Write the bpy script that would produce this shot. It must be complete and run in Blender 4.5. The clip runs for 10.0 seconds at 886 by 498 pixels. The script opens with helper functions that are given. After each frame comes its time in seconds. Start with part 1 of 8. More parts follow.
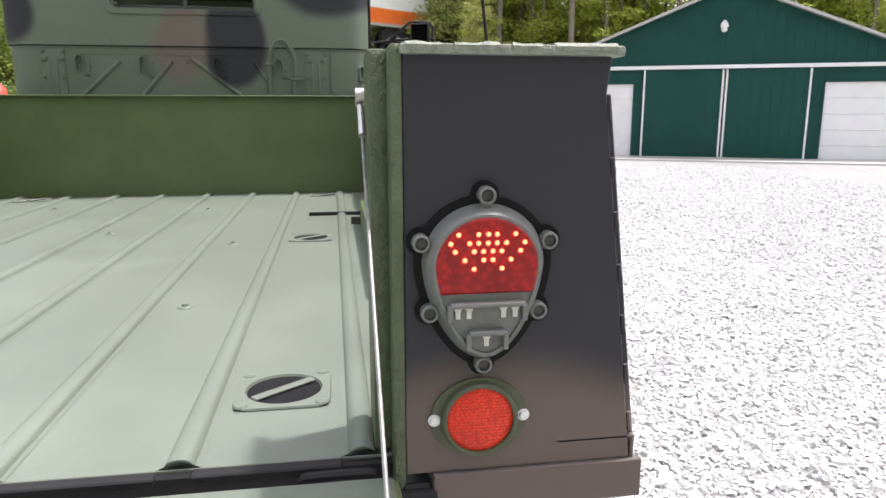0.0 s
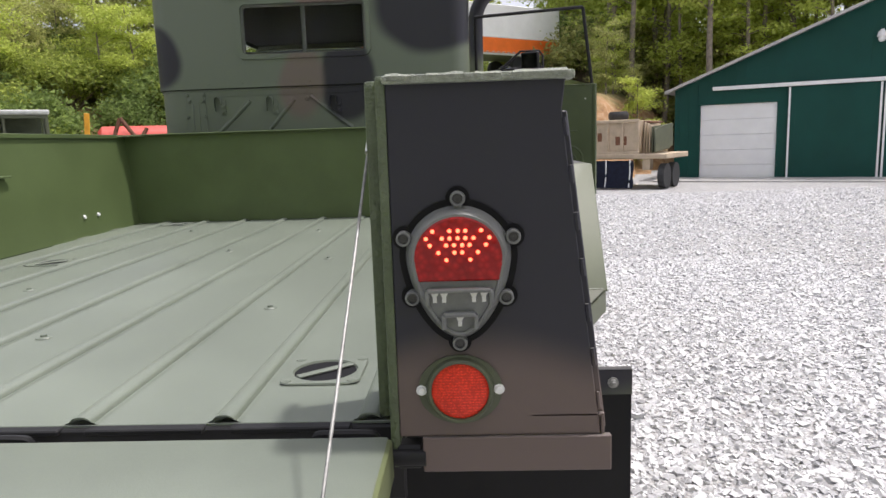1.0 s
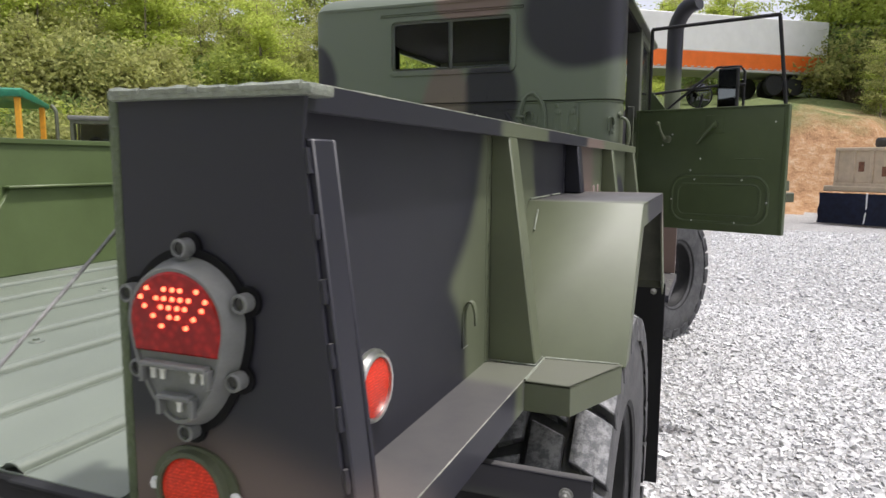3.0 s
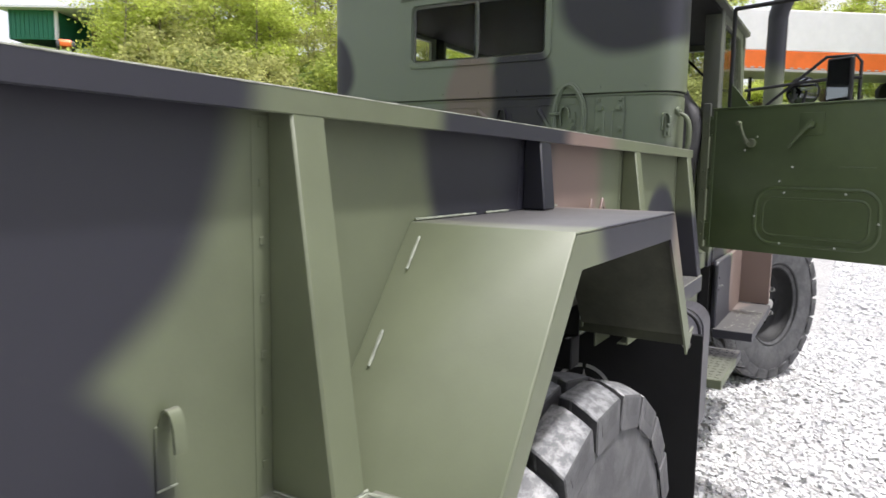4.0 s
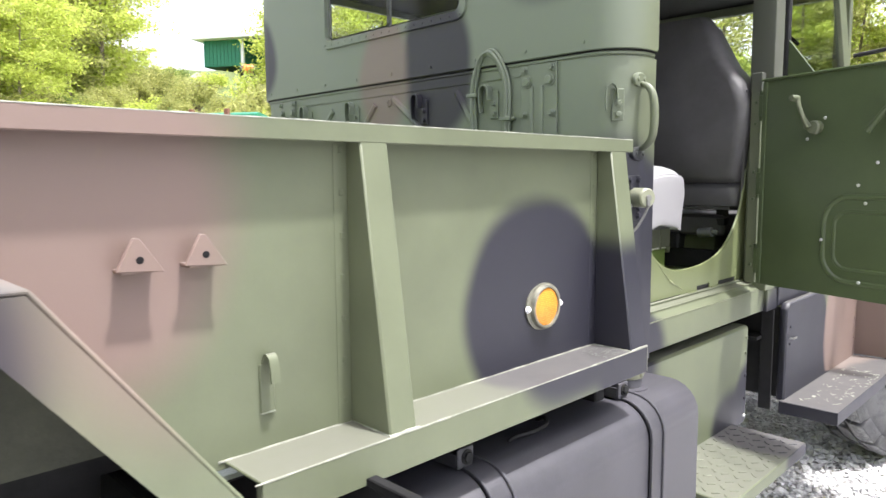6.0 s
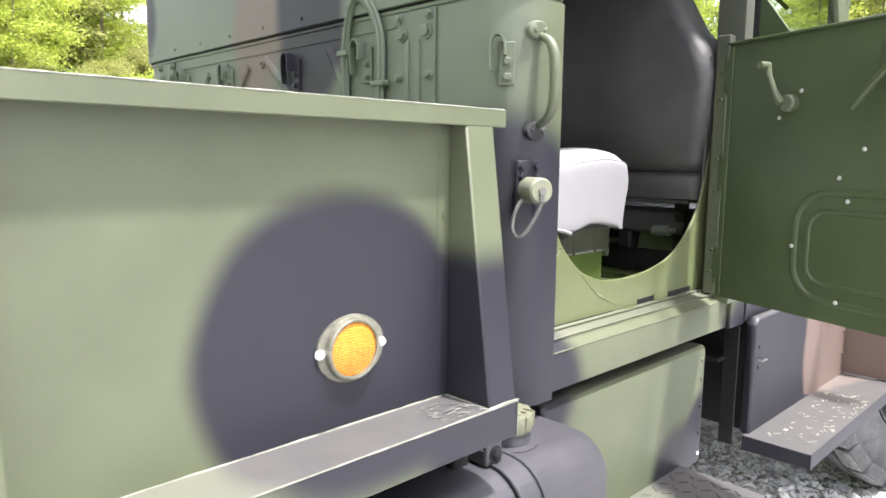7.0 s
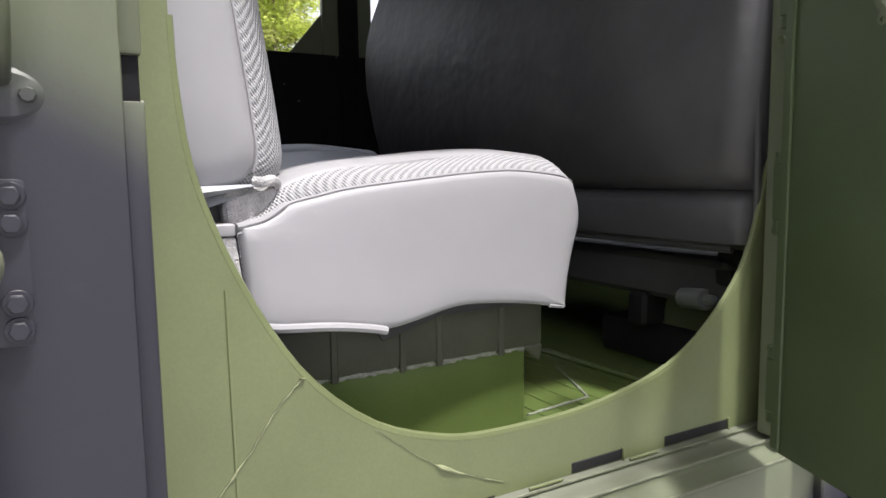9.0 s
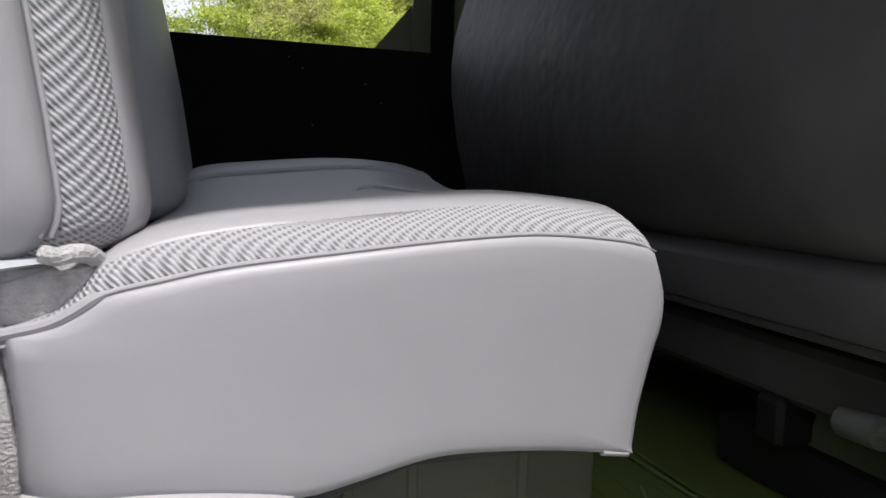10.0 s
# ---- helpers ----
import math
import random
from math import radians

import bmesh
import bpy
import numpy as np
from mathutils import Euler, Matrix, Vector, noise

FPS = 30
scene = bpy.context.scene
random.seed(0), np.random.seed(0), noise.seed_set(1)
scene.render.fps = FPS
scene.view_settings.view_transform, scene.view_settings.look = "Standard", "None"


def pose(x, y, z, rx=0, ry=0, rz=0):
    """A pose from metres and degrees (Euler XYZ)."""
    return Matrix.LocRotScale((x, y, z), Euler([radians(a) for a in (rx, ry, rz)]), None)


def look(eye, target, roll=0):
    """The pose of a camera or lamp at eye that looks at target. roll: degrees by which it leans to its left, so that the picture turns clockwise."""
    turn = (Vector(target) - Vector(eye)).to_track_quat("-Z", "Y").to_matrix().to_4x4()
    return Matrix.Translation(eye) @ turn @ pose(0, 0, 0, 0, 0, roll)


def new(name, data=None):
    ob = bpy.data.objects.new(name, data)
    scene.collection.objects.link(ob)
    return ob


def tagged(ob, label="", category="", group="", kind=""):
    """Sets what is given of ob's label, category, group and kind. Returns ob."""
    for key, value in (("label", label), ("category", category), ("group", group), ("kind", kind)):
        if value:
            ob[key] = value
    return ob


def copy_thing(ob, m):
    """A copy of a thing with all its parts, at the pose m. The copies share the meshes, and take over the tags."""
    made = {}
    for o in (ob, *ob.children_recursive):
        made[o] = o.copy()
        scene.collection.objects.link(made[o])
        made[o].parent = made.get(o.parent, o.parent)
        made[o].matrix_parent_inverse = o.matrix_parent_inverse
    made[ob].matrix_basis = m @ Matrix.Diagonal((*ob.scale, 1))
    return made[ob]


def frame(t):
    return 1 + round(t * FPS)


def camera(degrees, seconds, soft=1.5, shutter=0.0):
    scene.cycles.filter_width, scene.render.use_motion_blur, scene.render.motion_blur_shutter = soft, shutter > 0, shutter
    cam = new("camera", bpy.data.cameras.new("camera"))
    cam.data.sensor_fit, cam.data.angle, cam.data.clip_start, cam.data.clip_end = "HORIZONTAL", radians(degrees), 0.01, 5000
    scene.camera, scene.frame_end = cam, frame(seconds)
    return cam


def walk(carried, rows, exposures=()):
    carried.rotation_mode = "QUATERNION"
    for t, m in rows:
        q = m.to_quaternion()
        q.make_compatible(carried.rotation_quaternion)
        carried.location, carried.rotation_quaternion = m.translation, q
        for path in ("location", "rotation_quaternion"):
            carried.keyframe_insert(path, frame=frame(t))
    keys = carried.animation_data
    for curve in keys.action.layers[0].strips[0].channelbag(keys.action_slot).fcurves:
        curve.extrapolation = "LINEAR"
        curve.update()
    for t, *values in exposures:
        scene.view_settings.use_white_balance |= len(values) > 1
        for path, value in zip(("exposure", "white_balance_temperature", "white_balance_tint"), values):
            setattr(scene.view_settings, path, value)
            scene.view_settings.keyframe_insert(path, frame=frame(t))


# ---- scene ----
cam = camera(65.7, 10.0, shutter=0.15)
PATH = [
    (0, (-0.059, 0.025, 1.621), (0.247, 1.961, 1.225), -0.0),
    (0.5, (0.04, -0.079, 1.614), (0.112, 1.893, 1.292), -0.1),
    (1, (0.128, -0.147, 1.604), (0.048, 1.828, 1.293), -1.9),
    (1.5, (0.16, -0.215, 1.592), (0.097, 1.757, 1.265), -0.8),
    (2, (0.266, -0.25, 1.617), (0.1, 1.722, 1.322), -1.8),
    (2.5, (0.501, -0.054, 1.619), (-0.069, 1.846, 1.362), 3.5),
    (2.6, (0.538, -0.017, 1.629), (-0.066, 1.871, 1.359), 2.7),
    (2.7, (0.57, 0.034, 1.627), (-0.086, 1.905, 1.363), 1.6),
    (3.8, (0.746, 0.811, 1.605), (-0.133, 2.589, 1.341), 0.8),
    (4, (0.802, 0.957, 1.608), (-0.213, 2.665, 1.377), 0.9),
    (4.5, (0.936, 1.232, 1.646), (-0.213, 2.854, 1.419), -0.1),
    (5, (0.972, 1.593, 1.616), (-0.196, 3.206, 1.435), 5.1),
    (5.1, (0.984, 1.666, 1.631), (-0.208, 3.26, 1.435), 4.7),
    (5.2, (0.998, 1.739, 1.63), (-0.185, 3.34, 1.441), 3.0),
    (6.3, (1.117, 2.488, 1.611), (-0.35, 3.821, 1.345), -0.7),
    (6.4, (1.113, 2.543, 1.622), (-0.347, 3.876, 1.323), -0.5),
    (6.5, (1.097, 2.601, 1.594), (-0.359, 3.948, 1.337), -0.9),
    (7, (1.028, 2.901, 1.616), (-0.398, 4.28, 1.351), 0.6),
    (7.5, (1.027, 3.289, 1.607), (-0.508, 4.548, 1.368), 2.1),
    (8, (0.979, 3.581, 1.613), (-0.627, 4.746, 1.367), -1.4),
    (8.5, (0.804, 3.856, 1.629), (-0.828, 4.989, 1.401), 1.0),
    (9, (0.722, 4.042, 1.611), (-1.003, 5.03, 1.394), -0.8),
    (9.5, (0.629, 4.243, 1.649), (-1.279, 4.824, 1.496), 0.7),
    (10, (0.455, 4.342, 1.663), (-1.433, 4.968, 1.445), 1.4),
]
EXPOSURES = [(0.0, 1.0, 6420, 12), (0.5, 0.68, 6420, 12), (1.0, 0.5, 6420, 12), (2.0, 0.2, 6400, 12), (2.7, 0.33, 6380, 11), (3.8, 0.85, 6350, 10), (4.5, 1.27, 6300, 10), (5.2, 1.70, 6300, 10), (6.5, 1.87, 6380, 10), (7.0, 1.97, 6390, 10), (7.5, 2.03, 6400, 10), (8.5, 1.43, 6440, 10), (9.2, 1.17, 6410, 10), (10.0, 0.80, 6350, 10)]
walk(cam, [(t, look(eye, target, roll)) for t, eye, target, roll in PATH], EXPOSURES)

# ---- world, sun ----
world = bpy.data.worlds.new("world")
scene.world = world
world.use_nodes = True
wn = world.node_tree.nodes
sky = wn.new("ShaderNodeTexSky")
sky.sky_type = 'NISHITA'
sky.sun_disc = False
SUN_TO = Vector((0.322, 0.093, 1.0)).normalized()
sky.sun_elevation = math.asin(SUN_TO.z)
sky.sun_rotation = math.atan2(SUN_TO.x, SUN_TO.y)
sky.dust_density, sky.air_density, sky.ozone_density = 6.0, 1.0, 1.0
wn["Background"].inputs[1].default_value = 0.145
veil = wn.new("ShaderNodeMix")       # thin bright cloud over the clear sky
veil.data_type = 'RGBA'
veil.inputs[0].default_value = 0.55
veil.inputs[7].default_value = (5.5, 5.3, 5.6, 1)
world.node_tree.links.new(sky.outputs[0], veil.inputs[6])
world.node_tree.links.new(veil.outputs[2], wn["Background"].inputs[0])
sun_data = bpy.data.lights.new("sun", 'SUN')
sun_data.energy, sun_data.angle, sun_data.color = 2.75, radians(3.0), (1.0, 0.965, 0.94)
sun = new("sun", sun_data)
sun.matrix_world = look(SUN_TO * 40, (0, 0, 0))


# ---- materials ----
def shader(name):
    m = bpy.data.materials.new(name)
    m.use_nodes = True
    return m, m.node_tree, m.node_tree.nodes["Principled BSDF"]


def node(nt, kind, **sets):
    n = nt.nodes.new(kind)
    for key, value in sets.items():
        if key in n.inputs:
            n.inputs[key].default_value = value
    return n


def ramp(nt, src, stops):
    r = nt.nodes.new("ShaderNodeValToRGB")
    el = r.color_ramp.elements
    while len(el) < len(stops):
        el.new(0.5)
    for e, (p, c) in zip(el, stops):
        e.position, e.color = p, (*c, 1)
    nt.links.new(src, r.inputs[0])
    return r.outputs[0]


def position(nt, local=False):
    if local:
        return nt.nodes.new("ShaderNodeTexCoord").outputs["Object"]
    return nt.nodes.new("ShaderNodeNewGeometry").outputs["Position"]


def noise_of(nt, at, scale, detail=4.0, rough=0.6):
    n = node(nt, "ShaderNodeTexNoise", Scale=scale, Detail=detail, Roughness=rough)
    nt.links.new(at, n.inputs["Vector"])
    return n.outputs[0]


def blend(nt, fac, a, b, mode='MIX'):
    m = nt.nodes.new("ShaderNodeMix")
    m.data_type, m.blend_type = 'RGBA', mode
    for slot, v in ((0, fac), (6, a), (7, b)):
        if isinstance(v, (int, float)):
            m.inputs[slot].default_value = v
        elif isinstance(v, tuple):
            m.inputs[slot].default_value = (*v, 1) if len(v) == 3 else v
        else:
            nt.links.new(v, m.inputs[slot])
    return m.outputs[2]


def bump(nt, b, height, strength, dist=0.002):
    n = node(nt, "ShaderNodeBump", Strength=strength, Distance=dist)
    nt.links.new(height, n.inputs["Height"])
    nt.links.new(n.outputs[0], b.inputs["Normal"])


def plain(name, col, rough=0.5, metal=0.0, vary=0.25, scale=8.0, fine=120.0, relief=0.15, local=False, spec=0.5, dist=0.002, grain=0.04):
    """A surface with stains at one scale and grain at another."""
    m, nt, b = shader(name)
    at = position(nt, local)
    big, small = noise_of(nt, at, scale, 5), noise_of(nt, at, fine, 3)
    dark, light = tuple(c * (1 - vary) for c in col), tuple(min(1.0, c * (1 + vary)) for c in col)
    c = ramp(nt, big, [(0.3, dark), (0.7, light)])
    c = blend(nt, grain, c, ramp(nt, small, [(0.35, (0, 0, 0)), (0.65, (1, 1, 1))]), 'OVERLAY')
    nt.links.new(c, b.inputs["Base Color"])
    r = node(nt, "ShaderNodeMapRange")
    r.inputs["To Min"].default_value, r.inputs["To Max"].default_value = max(0.02, rough - 0.08), min(1, rough + 0.08)
    nt.links.new(big, r.inputs[0])
    nt.links.new(r.outputs[0], b.inputs["Roughness"])
    b.inputs["Metallic"].default_value = metal
    b.inputs["Specular IOR Level"].default_value = spec
    bump(nt, b, small, relief, dist)
    return m


GREEN, BLACK, BROWN = (0.110, 0.125, 0.077), (0.0165, 0.0164, 0.0255), (0.175, 0.125, 0.108)
# centre, radii, soft edge, colour of each sprayed patch
PATCHES = [
    # cab back's greyer green, with sky reflection put into the colour
    ((-0.80, 3.90, 2.05), (1.00, 0.35, 1.0), 0.30, (0.130, 0.156, 0.118)),
    ((0.25, 0.94, 1.68), (0.60, 0.55, 0.36), 0.06, BLACK), ((0.25, 1.10, 1.22), (0.5, 0.30, 0.26), 0.06, BLACK),
    ((0.15, 0.72, 1.30), (0.45, 0.24, 0.17), 0.06, BLACK), ((0.20, 0.78, 1.10), (0.35, 0.26, 0.205), 0.10, (0.125, 0.092, 0.082)),
    ((0.25, 2.18, 1.66), (0.4, 0.30, 0.34), 0.07, BLACK), ((0.45, 2.30, 1.46), (0.2, 0.17, 0.16), 0.07, BLACK),
    ((0.30, 2.60, 1.57), (0.30, 0.185, 0.24), 0.14, BROWN),
    ((0.22, 3.470, 1.340), (0.18, 0.206, 0.236), 0.05, BLACK), ((0.22, 3.56, 1.32), (0.18, 0.17, 0.20), 0.06, BLACK), ((0.25, 3.75, 1.21), (0.2, 0.225, 0.255), 0.06, BLACK),
    ((0.07, 4.00, 1.31), (0.25, 0.23, 0.42), 0.10, BLACK),
    ((-0.05, 3.95, 2.40), (0.34, 0.4, 0.30), 0.10, BLACK), ((-0.56, 3.90, 1.98), (0.16, 0.35, 0.24), 0.10, BLACK),
    ((-0.82, 3.90, 1.98), (0.13, 0.35, 0.24), 0.15, (0.150, 0.122, 0.104)), ((-0.66, 3.90, 2.48), (0.22, 0.3, 0.1), 0.10, BROWN),
    ((-1.72, 3.92, 2.15), (0.20, 0.3, 0.20), 0.08, BLACK),
    ((0.10, 4.95, 0.68), (0.3, 0.13, 0.20), 0.05, BLACK), ((0.08, 4.15, 1.06), (0.3, 0.14, 0.14), 0.08, BLACK),
    ((0.25, 4.85, 0.60), (0.3, 0.22, 0.25), 0.06, BLACK),
    ((0.18, 5.32, 0.80), (0.3, 0.40, 0.44), 0.06, BLACK), ((0.2, 5.97, 0.95), (0.4, 0.30, 0.5), 0.08, BROWN),
    ((0.1, 5.20, 2.30), (0.3, 0.35, 0.5), 0.10, (0.075, 0.080, 0.066)), ((0.32, 6.65, 2.85), (0.4, 0.4, 0.50), 0.20, BLACK), ((0.1, 7.0, 1.4), (0.7, 0.4, 0.5), 0.10, BLACK), ((0.30, 5.55, 0.68), (0.3, 0.62, 0.06), 0.03, BLACK),
]


def camo_paint():
    """Satin paint in three sprayed colours."""
    m, nt, b = shader("camouflage_paint")
    at = position(nt)
    wob = node(nt, "ShaderNodeTexNoise", Scale=2.2, Detail=1.0)
    nt.links.new(at, wob.inputs["Vector"])
    off = nt.nodes.new("ShaderNodeVectorMath")
    off.operation = 'MULTIPLY_ADD'
    nt.links.new(wob.outputs[1], off.inputs[0])
    off.inputs[1].default_value, off.inputs[2].default_value = (0.12, 0.12, 0.12), (-0.06, -0.06, -0.06)
    moved = nt.nodes.new("ShaderNodeVectorMath")
    nt.links.new(at, moved.inputs[0])
    nt.links.new(off.outputs[0], moved.inputs[1])
    big, small = noise_of(nt, at, 5.0, 5), noise_of(nt, at, 240.0, 2)
    c = ramp(nt, big, [(0.25, tuple(v * 0.86 for v in GREEN)), (0.75, tuple(v * 1.14 for v in GREEN))])
    for centre, radii, soft, col in PATCHES:
        s = nt.nodes.new("ShaderNodeVectorMath")
        s.operation = 'SUBTRACT'
        nt.links.new(moved.outputs[0], s.inputs[0])
        s.inputs[1].default_value = centre
        d = nt.nodes.new("ShaderNodeVectorMath")
        d.operation = 'DIVIDE'
        nt.links.new(s.outputs[0], d.inputs[0])
        d.inputs[1].default_value = radii
        ln = nt.nodes.new("ShaderNodeVectorMath")
        ln.operation = 'LENGTH'
        nt.links.new(d.outputs[0], ln.inputs[0])
        e = soft / max(radii[1:])
        f = nt.nodes.new("ShaderNodeMapRange")
        f.interpolation_type = 'SMOOTHSTEP'
        f.inputs["From Min"].default_value, f.inputs["From Max"].default_value = 1 + e / 2, 1 - e / 2
        nt.links.new(ln.outputs["Value"], f.inputs[0])
        c = blend(nt, f.outputs[0], c, col)
    dirt = noise_of(nt, at, 14.0, 8, 0.7)
    c = blend(nt, ramp(nt, dirt, [(0.62, (0, 0, 0)), (0.85, (0.03, 0.03, 0.03))]), c, (0.30, 0.29, 0.25))
    # level faces greyed: fine dust, plus top light put into the colour
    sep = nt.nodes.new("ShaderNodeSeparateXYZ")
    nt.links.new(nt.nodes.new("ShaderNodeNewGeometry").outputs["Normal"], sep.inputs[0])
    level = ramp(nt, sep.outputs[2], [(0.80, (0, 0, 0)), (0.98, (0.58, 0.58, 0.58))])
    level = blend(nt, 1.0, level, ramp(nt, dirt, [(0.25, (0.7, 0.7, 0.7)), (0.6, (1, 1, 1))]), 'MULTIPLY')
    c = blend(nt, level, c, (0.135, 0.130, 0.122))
    nt.links.new(c, b.inputs["Base Color"])
    b.inputs["Specular IOR Level"].default_value = 0.52
    r = node(nt, "ShaderNodeMapRange")
    r.inputs["To Min"].default_value, r.inputs["To Max"].default_value = 0.45, 0.54
    nt.links.new(big, r.inputs[0])
    nt.links.new(r.outputs[0], b.inputs["Roughness"])
    bump(nt, b, small, 0.10, 0.001)
    return m


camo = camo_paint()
green = plain("olive_green_paint", (0.134, 0.156, 0.072), 0.42, vary=0.12, scale=4, fine=260, relief=0.10, dist=0.001)
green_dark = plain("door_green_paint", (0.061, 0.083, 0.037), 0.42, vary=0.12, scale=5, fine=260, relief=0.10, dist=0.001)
bed_green = plain("bed_green_paint", (0.090, 0.125, 0.048), 0.42, vary=0.12, scale=4, fine=260, relief=0.10, dist=0.001)
buffer_paint = plain("pale_green_paint", (0.205, 0.215, 0.150), 0.4, vary=0.12, scale=40, fine=260, relief=0.1)
screw_dark = plain("weathered_screw", (0.07, 0.07, 0.067), 0.4, metal=0.6, vary=0.3, scale=200)
liner = plain("bed_liner_green", (0.172, 0.196, 0.160), 0.34, vary=0.12, scale=3, fine=420, relief=0.35, dist=0.002)
liner_rough = plain("rough_coated_green", (0.095, 0.120, 0.065), 0.45, vary=0.2, scale=20, fine=90, relief=0.9, dist=0.006)
black_gap = plain("black_chassis_paint", (0.014, 0.014, 0.015), 0.6, vary=0.3, scale=20, relief=0.2, spec=0.3)
rubber = plain("black_rubber", (0.030, 0.030, 0.032), 0.75, vary=0.3, scale=12, fine=90, relief=0.35)
flap_rubber = plain("mud_flap_rubber", (0.011, 0.011, 0.012), 0.65, vary=0.3, scale=6, fine=200, relief=0.15, spec=0.25)
gasket = plain("black_gasket", (0.006, 0.006, 0.007), 0.6, vary=0.2, spec=0.2)
steel = plain("bare_steel", (0.55, 0.55, 0.53), 0.35, metal=1.0, vary=0.15, scale=60, relief=0.1)
worn_cable = plain("weathered_steel_cable", (0.26, 0.26, 0.25), 0.55, metal=0.6, vary=0.3, scale=60, relief=0.2)
bright = plain("bright_plated_screw", (0.80, 0.80, 0.80), 0.4, vary=0.1, scale=60, relief=0.1)
lamp_grey = plain("lamp_housing_grey", (0.17, 0.175, 0.17), 0.40, vary=0.12, scale=40, fine=400, relief=0.1)
cap_paint = plain("dull_cap_green", (0.145, 0.150, 0.100), 0.45, vary=0.15, scale=40, fine=260, relief=0.1)
sill_pale = plain("pale_sill_green", (0.140, 0.150, 0.105), 0.42, vary=0.3, scale=60, fine=300, relief=0.2)
lamp_white = plain("lamp_white_mark", (0.75, 0.75, 0.73), 0.5, vary=0.05)
seat_grey = plain("light_grey_vinyl", (0.300, 0.296, 0.308), 0.45, vary=0.04, scale=7, fine=500, relief=0.06, dist=0.0006, grain=0.0)
# same vinyl again, with the bluish tone of its shaded parts painted in
seat_mid = plain("shade_tinted_vinyl", (0.355, 0.368, 0.392), 0.45, vary=0.06, scale=8, fine=500, relief=0.08, dist=0.0006, grain=0.0)
seat_black = plain("black_vinyl", (0.064, 0.062, 0.066), 0.55, vary=0.25, scale=4, fine=6, relief=0.4, dist=0.03, grain=0.0)
felt = plain("grey_felt", (0.42, 0.41, 0.41), 0.95, vary=0.25, scale=60, fine=400, relief=0.9, dist=0.004)
# one near-black colour for the cab's inner walls, roof and far post
inner_dark = plain("near_black_cab_inside", (0.008, 0.008, 0.008), 0.7, vary=0.3, spec=0.1)
tank_paint = plain("tank_charcoal_paint", (0.050, 0.049, 0.058), 0.50, vary=0.2, scale=9, fine=200, relief=0.15)
fresh_weld = plain("fresh_green_weld", (0.27, 0.29, 0.17), 0.30, vary=0.3, scale=90, relief=0.6)
wear_and_glint = plain("pale_wear_and_glint", (0.25, 0.255, 0.215), 0.4, vary=0.4, scale=40, fine=300, relief=0.2)
cab_green = plain("cab_interior_green", (0.092, 0.130, 0.036), 0.35, vary=0.15, scale=5, fine=260, relief=0.10, dist=0.001)
door_screw = plain("plated_door_screw", (0.50, 0.50, 0.49), 0.4, vary=0.15, scale=60, relief=0.1)
weld_mat = plain("painted_weld_bead", (0.24, 0.26, 0.21), 0.35, vary=0.3, scale=90, fine=300, relief=0.7, dist=0.004)
scuff = plain("scuffed_grey_paint", (0.15, 0.152, 0.145), 0.55, vary=0.5, scale=60, fine=300, relief=0.4)
barn_green = plain("barn_green_metal", (0.006, 0.060, 0.048), 0.5, vary=0.12, scale=1, relief=0.02, spec=0.25)
barn_white = plain("white_painted_metal", (0.80, 0.80, 0.80), 0.5, vary=0.04, scale=2, relief=0.02)
barn_roof = plain("barn_roof_metal", (0.45, 0.44, 0.42), 0.5, vary=0.1, scale=2, relief=0.02)
orange = plain("orange_paint", (0.80, 0.16, 0.02), 0.5, vary=0.1, scale=2, relief=0.05)
tan = plain("desert_tan_paint", (0.50, 0.40, 0.29), 0.6, vary=0.15, scale=4, relief=0.1)
blue_tarp = plain("navy_tarpaulin", (0.012, 0.018, 0.050), 0.5, vary=0.4, scale=8, fine=30, relief=0.8, dist=0.02)
red_paint = plain("faded_red_paint", (0.55, 0.07, 0.05), 0.5, vary=0.2)
yellow = plain("yellow_orange_paint", (0.75, 0.36, 0.03), 0.5, vary=0.15)
teal_roof = plain("green_fibreglass", (0.02, 0.18, 0.10), 0.5, vary=0.15)
# olive darkened to hold the shade below the seat cushion
tray_shade = plain("tray_shade_olive", (0.062, 0.066, 0.044), 0.6, vary=0.2, scale=9, relief=0.2)
olive_far = plain("dull_olive_paint", (0.10, 0.11, 0.07), 0.55, vary=0.2, scale=5, relief=0.05)
bark = plain("grey_bark", (0.22, 0.185, 0.15), 0.9, vary=0.4, scale=6, fine=40, relief=0.8, dist=0.02)
rust = plain("rusty_steel", (0.16, 0.07, 0.04), 0.8, vary=0.4)


def tyre_rubber(name, dust, top):
    """Rubber with pale gravel dust; block tops wear a mottled coat that differs from block to block."""
    m, nt, b = shader(name)
    at = position(nt, True)
    big, small = noise_of(nt, at, 38.0 if top else 7.0, 8, 0.78), noise_of(nt, at, 200.0, 3)
    f = ramp(nt, big, [(0.44, (dust * 0.10, dust * 0.10, dust * 0.10)), (0.49, (dust * 0.45, dust * 0.45, dust * 0.45)), (0.58, (dust, dust, dust))])
    if top:
        info = nt.nodes.new("ShaderNodeObjectInfo").outputs["Random"]
        f = blend(nt, 1.0, f, ramp(nt, info, [(0.0, (0.45, 0.45, 0.45)), (0.6, (1, 1, 1))]), 'MULTIPLY')
    c = blend(nt, f, (0.100, 0.102, 0.110) if top else (0.044, 0.044, 0.048), (0.47, 0.47, 0.475))
    nt.links.new(c, b.inputs["Base Color"])
    b.inputs["Roughness"].default_value = 0.48 if top else 0.62
    bump(nt, b, small, 0.3, 0.003)
    return m


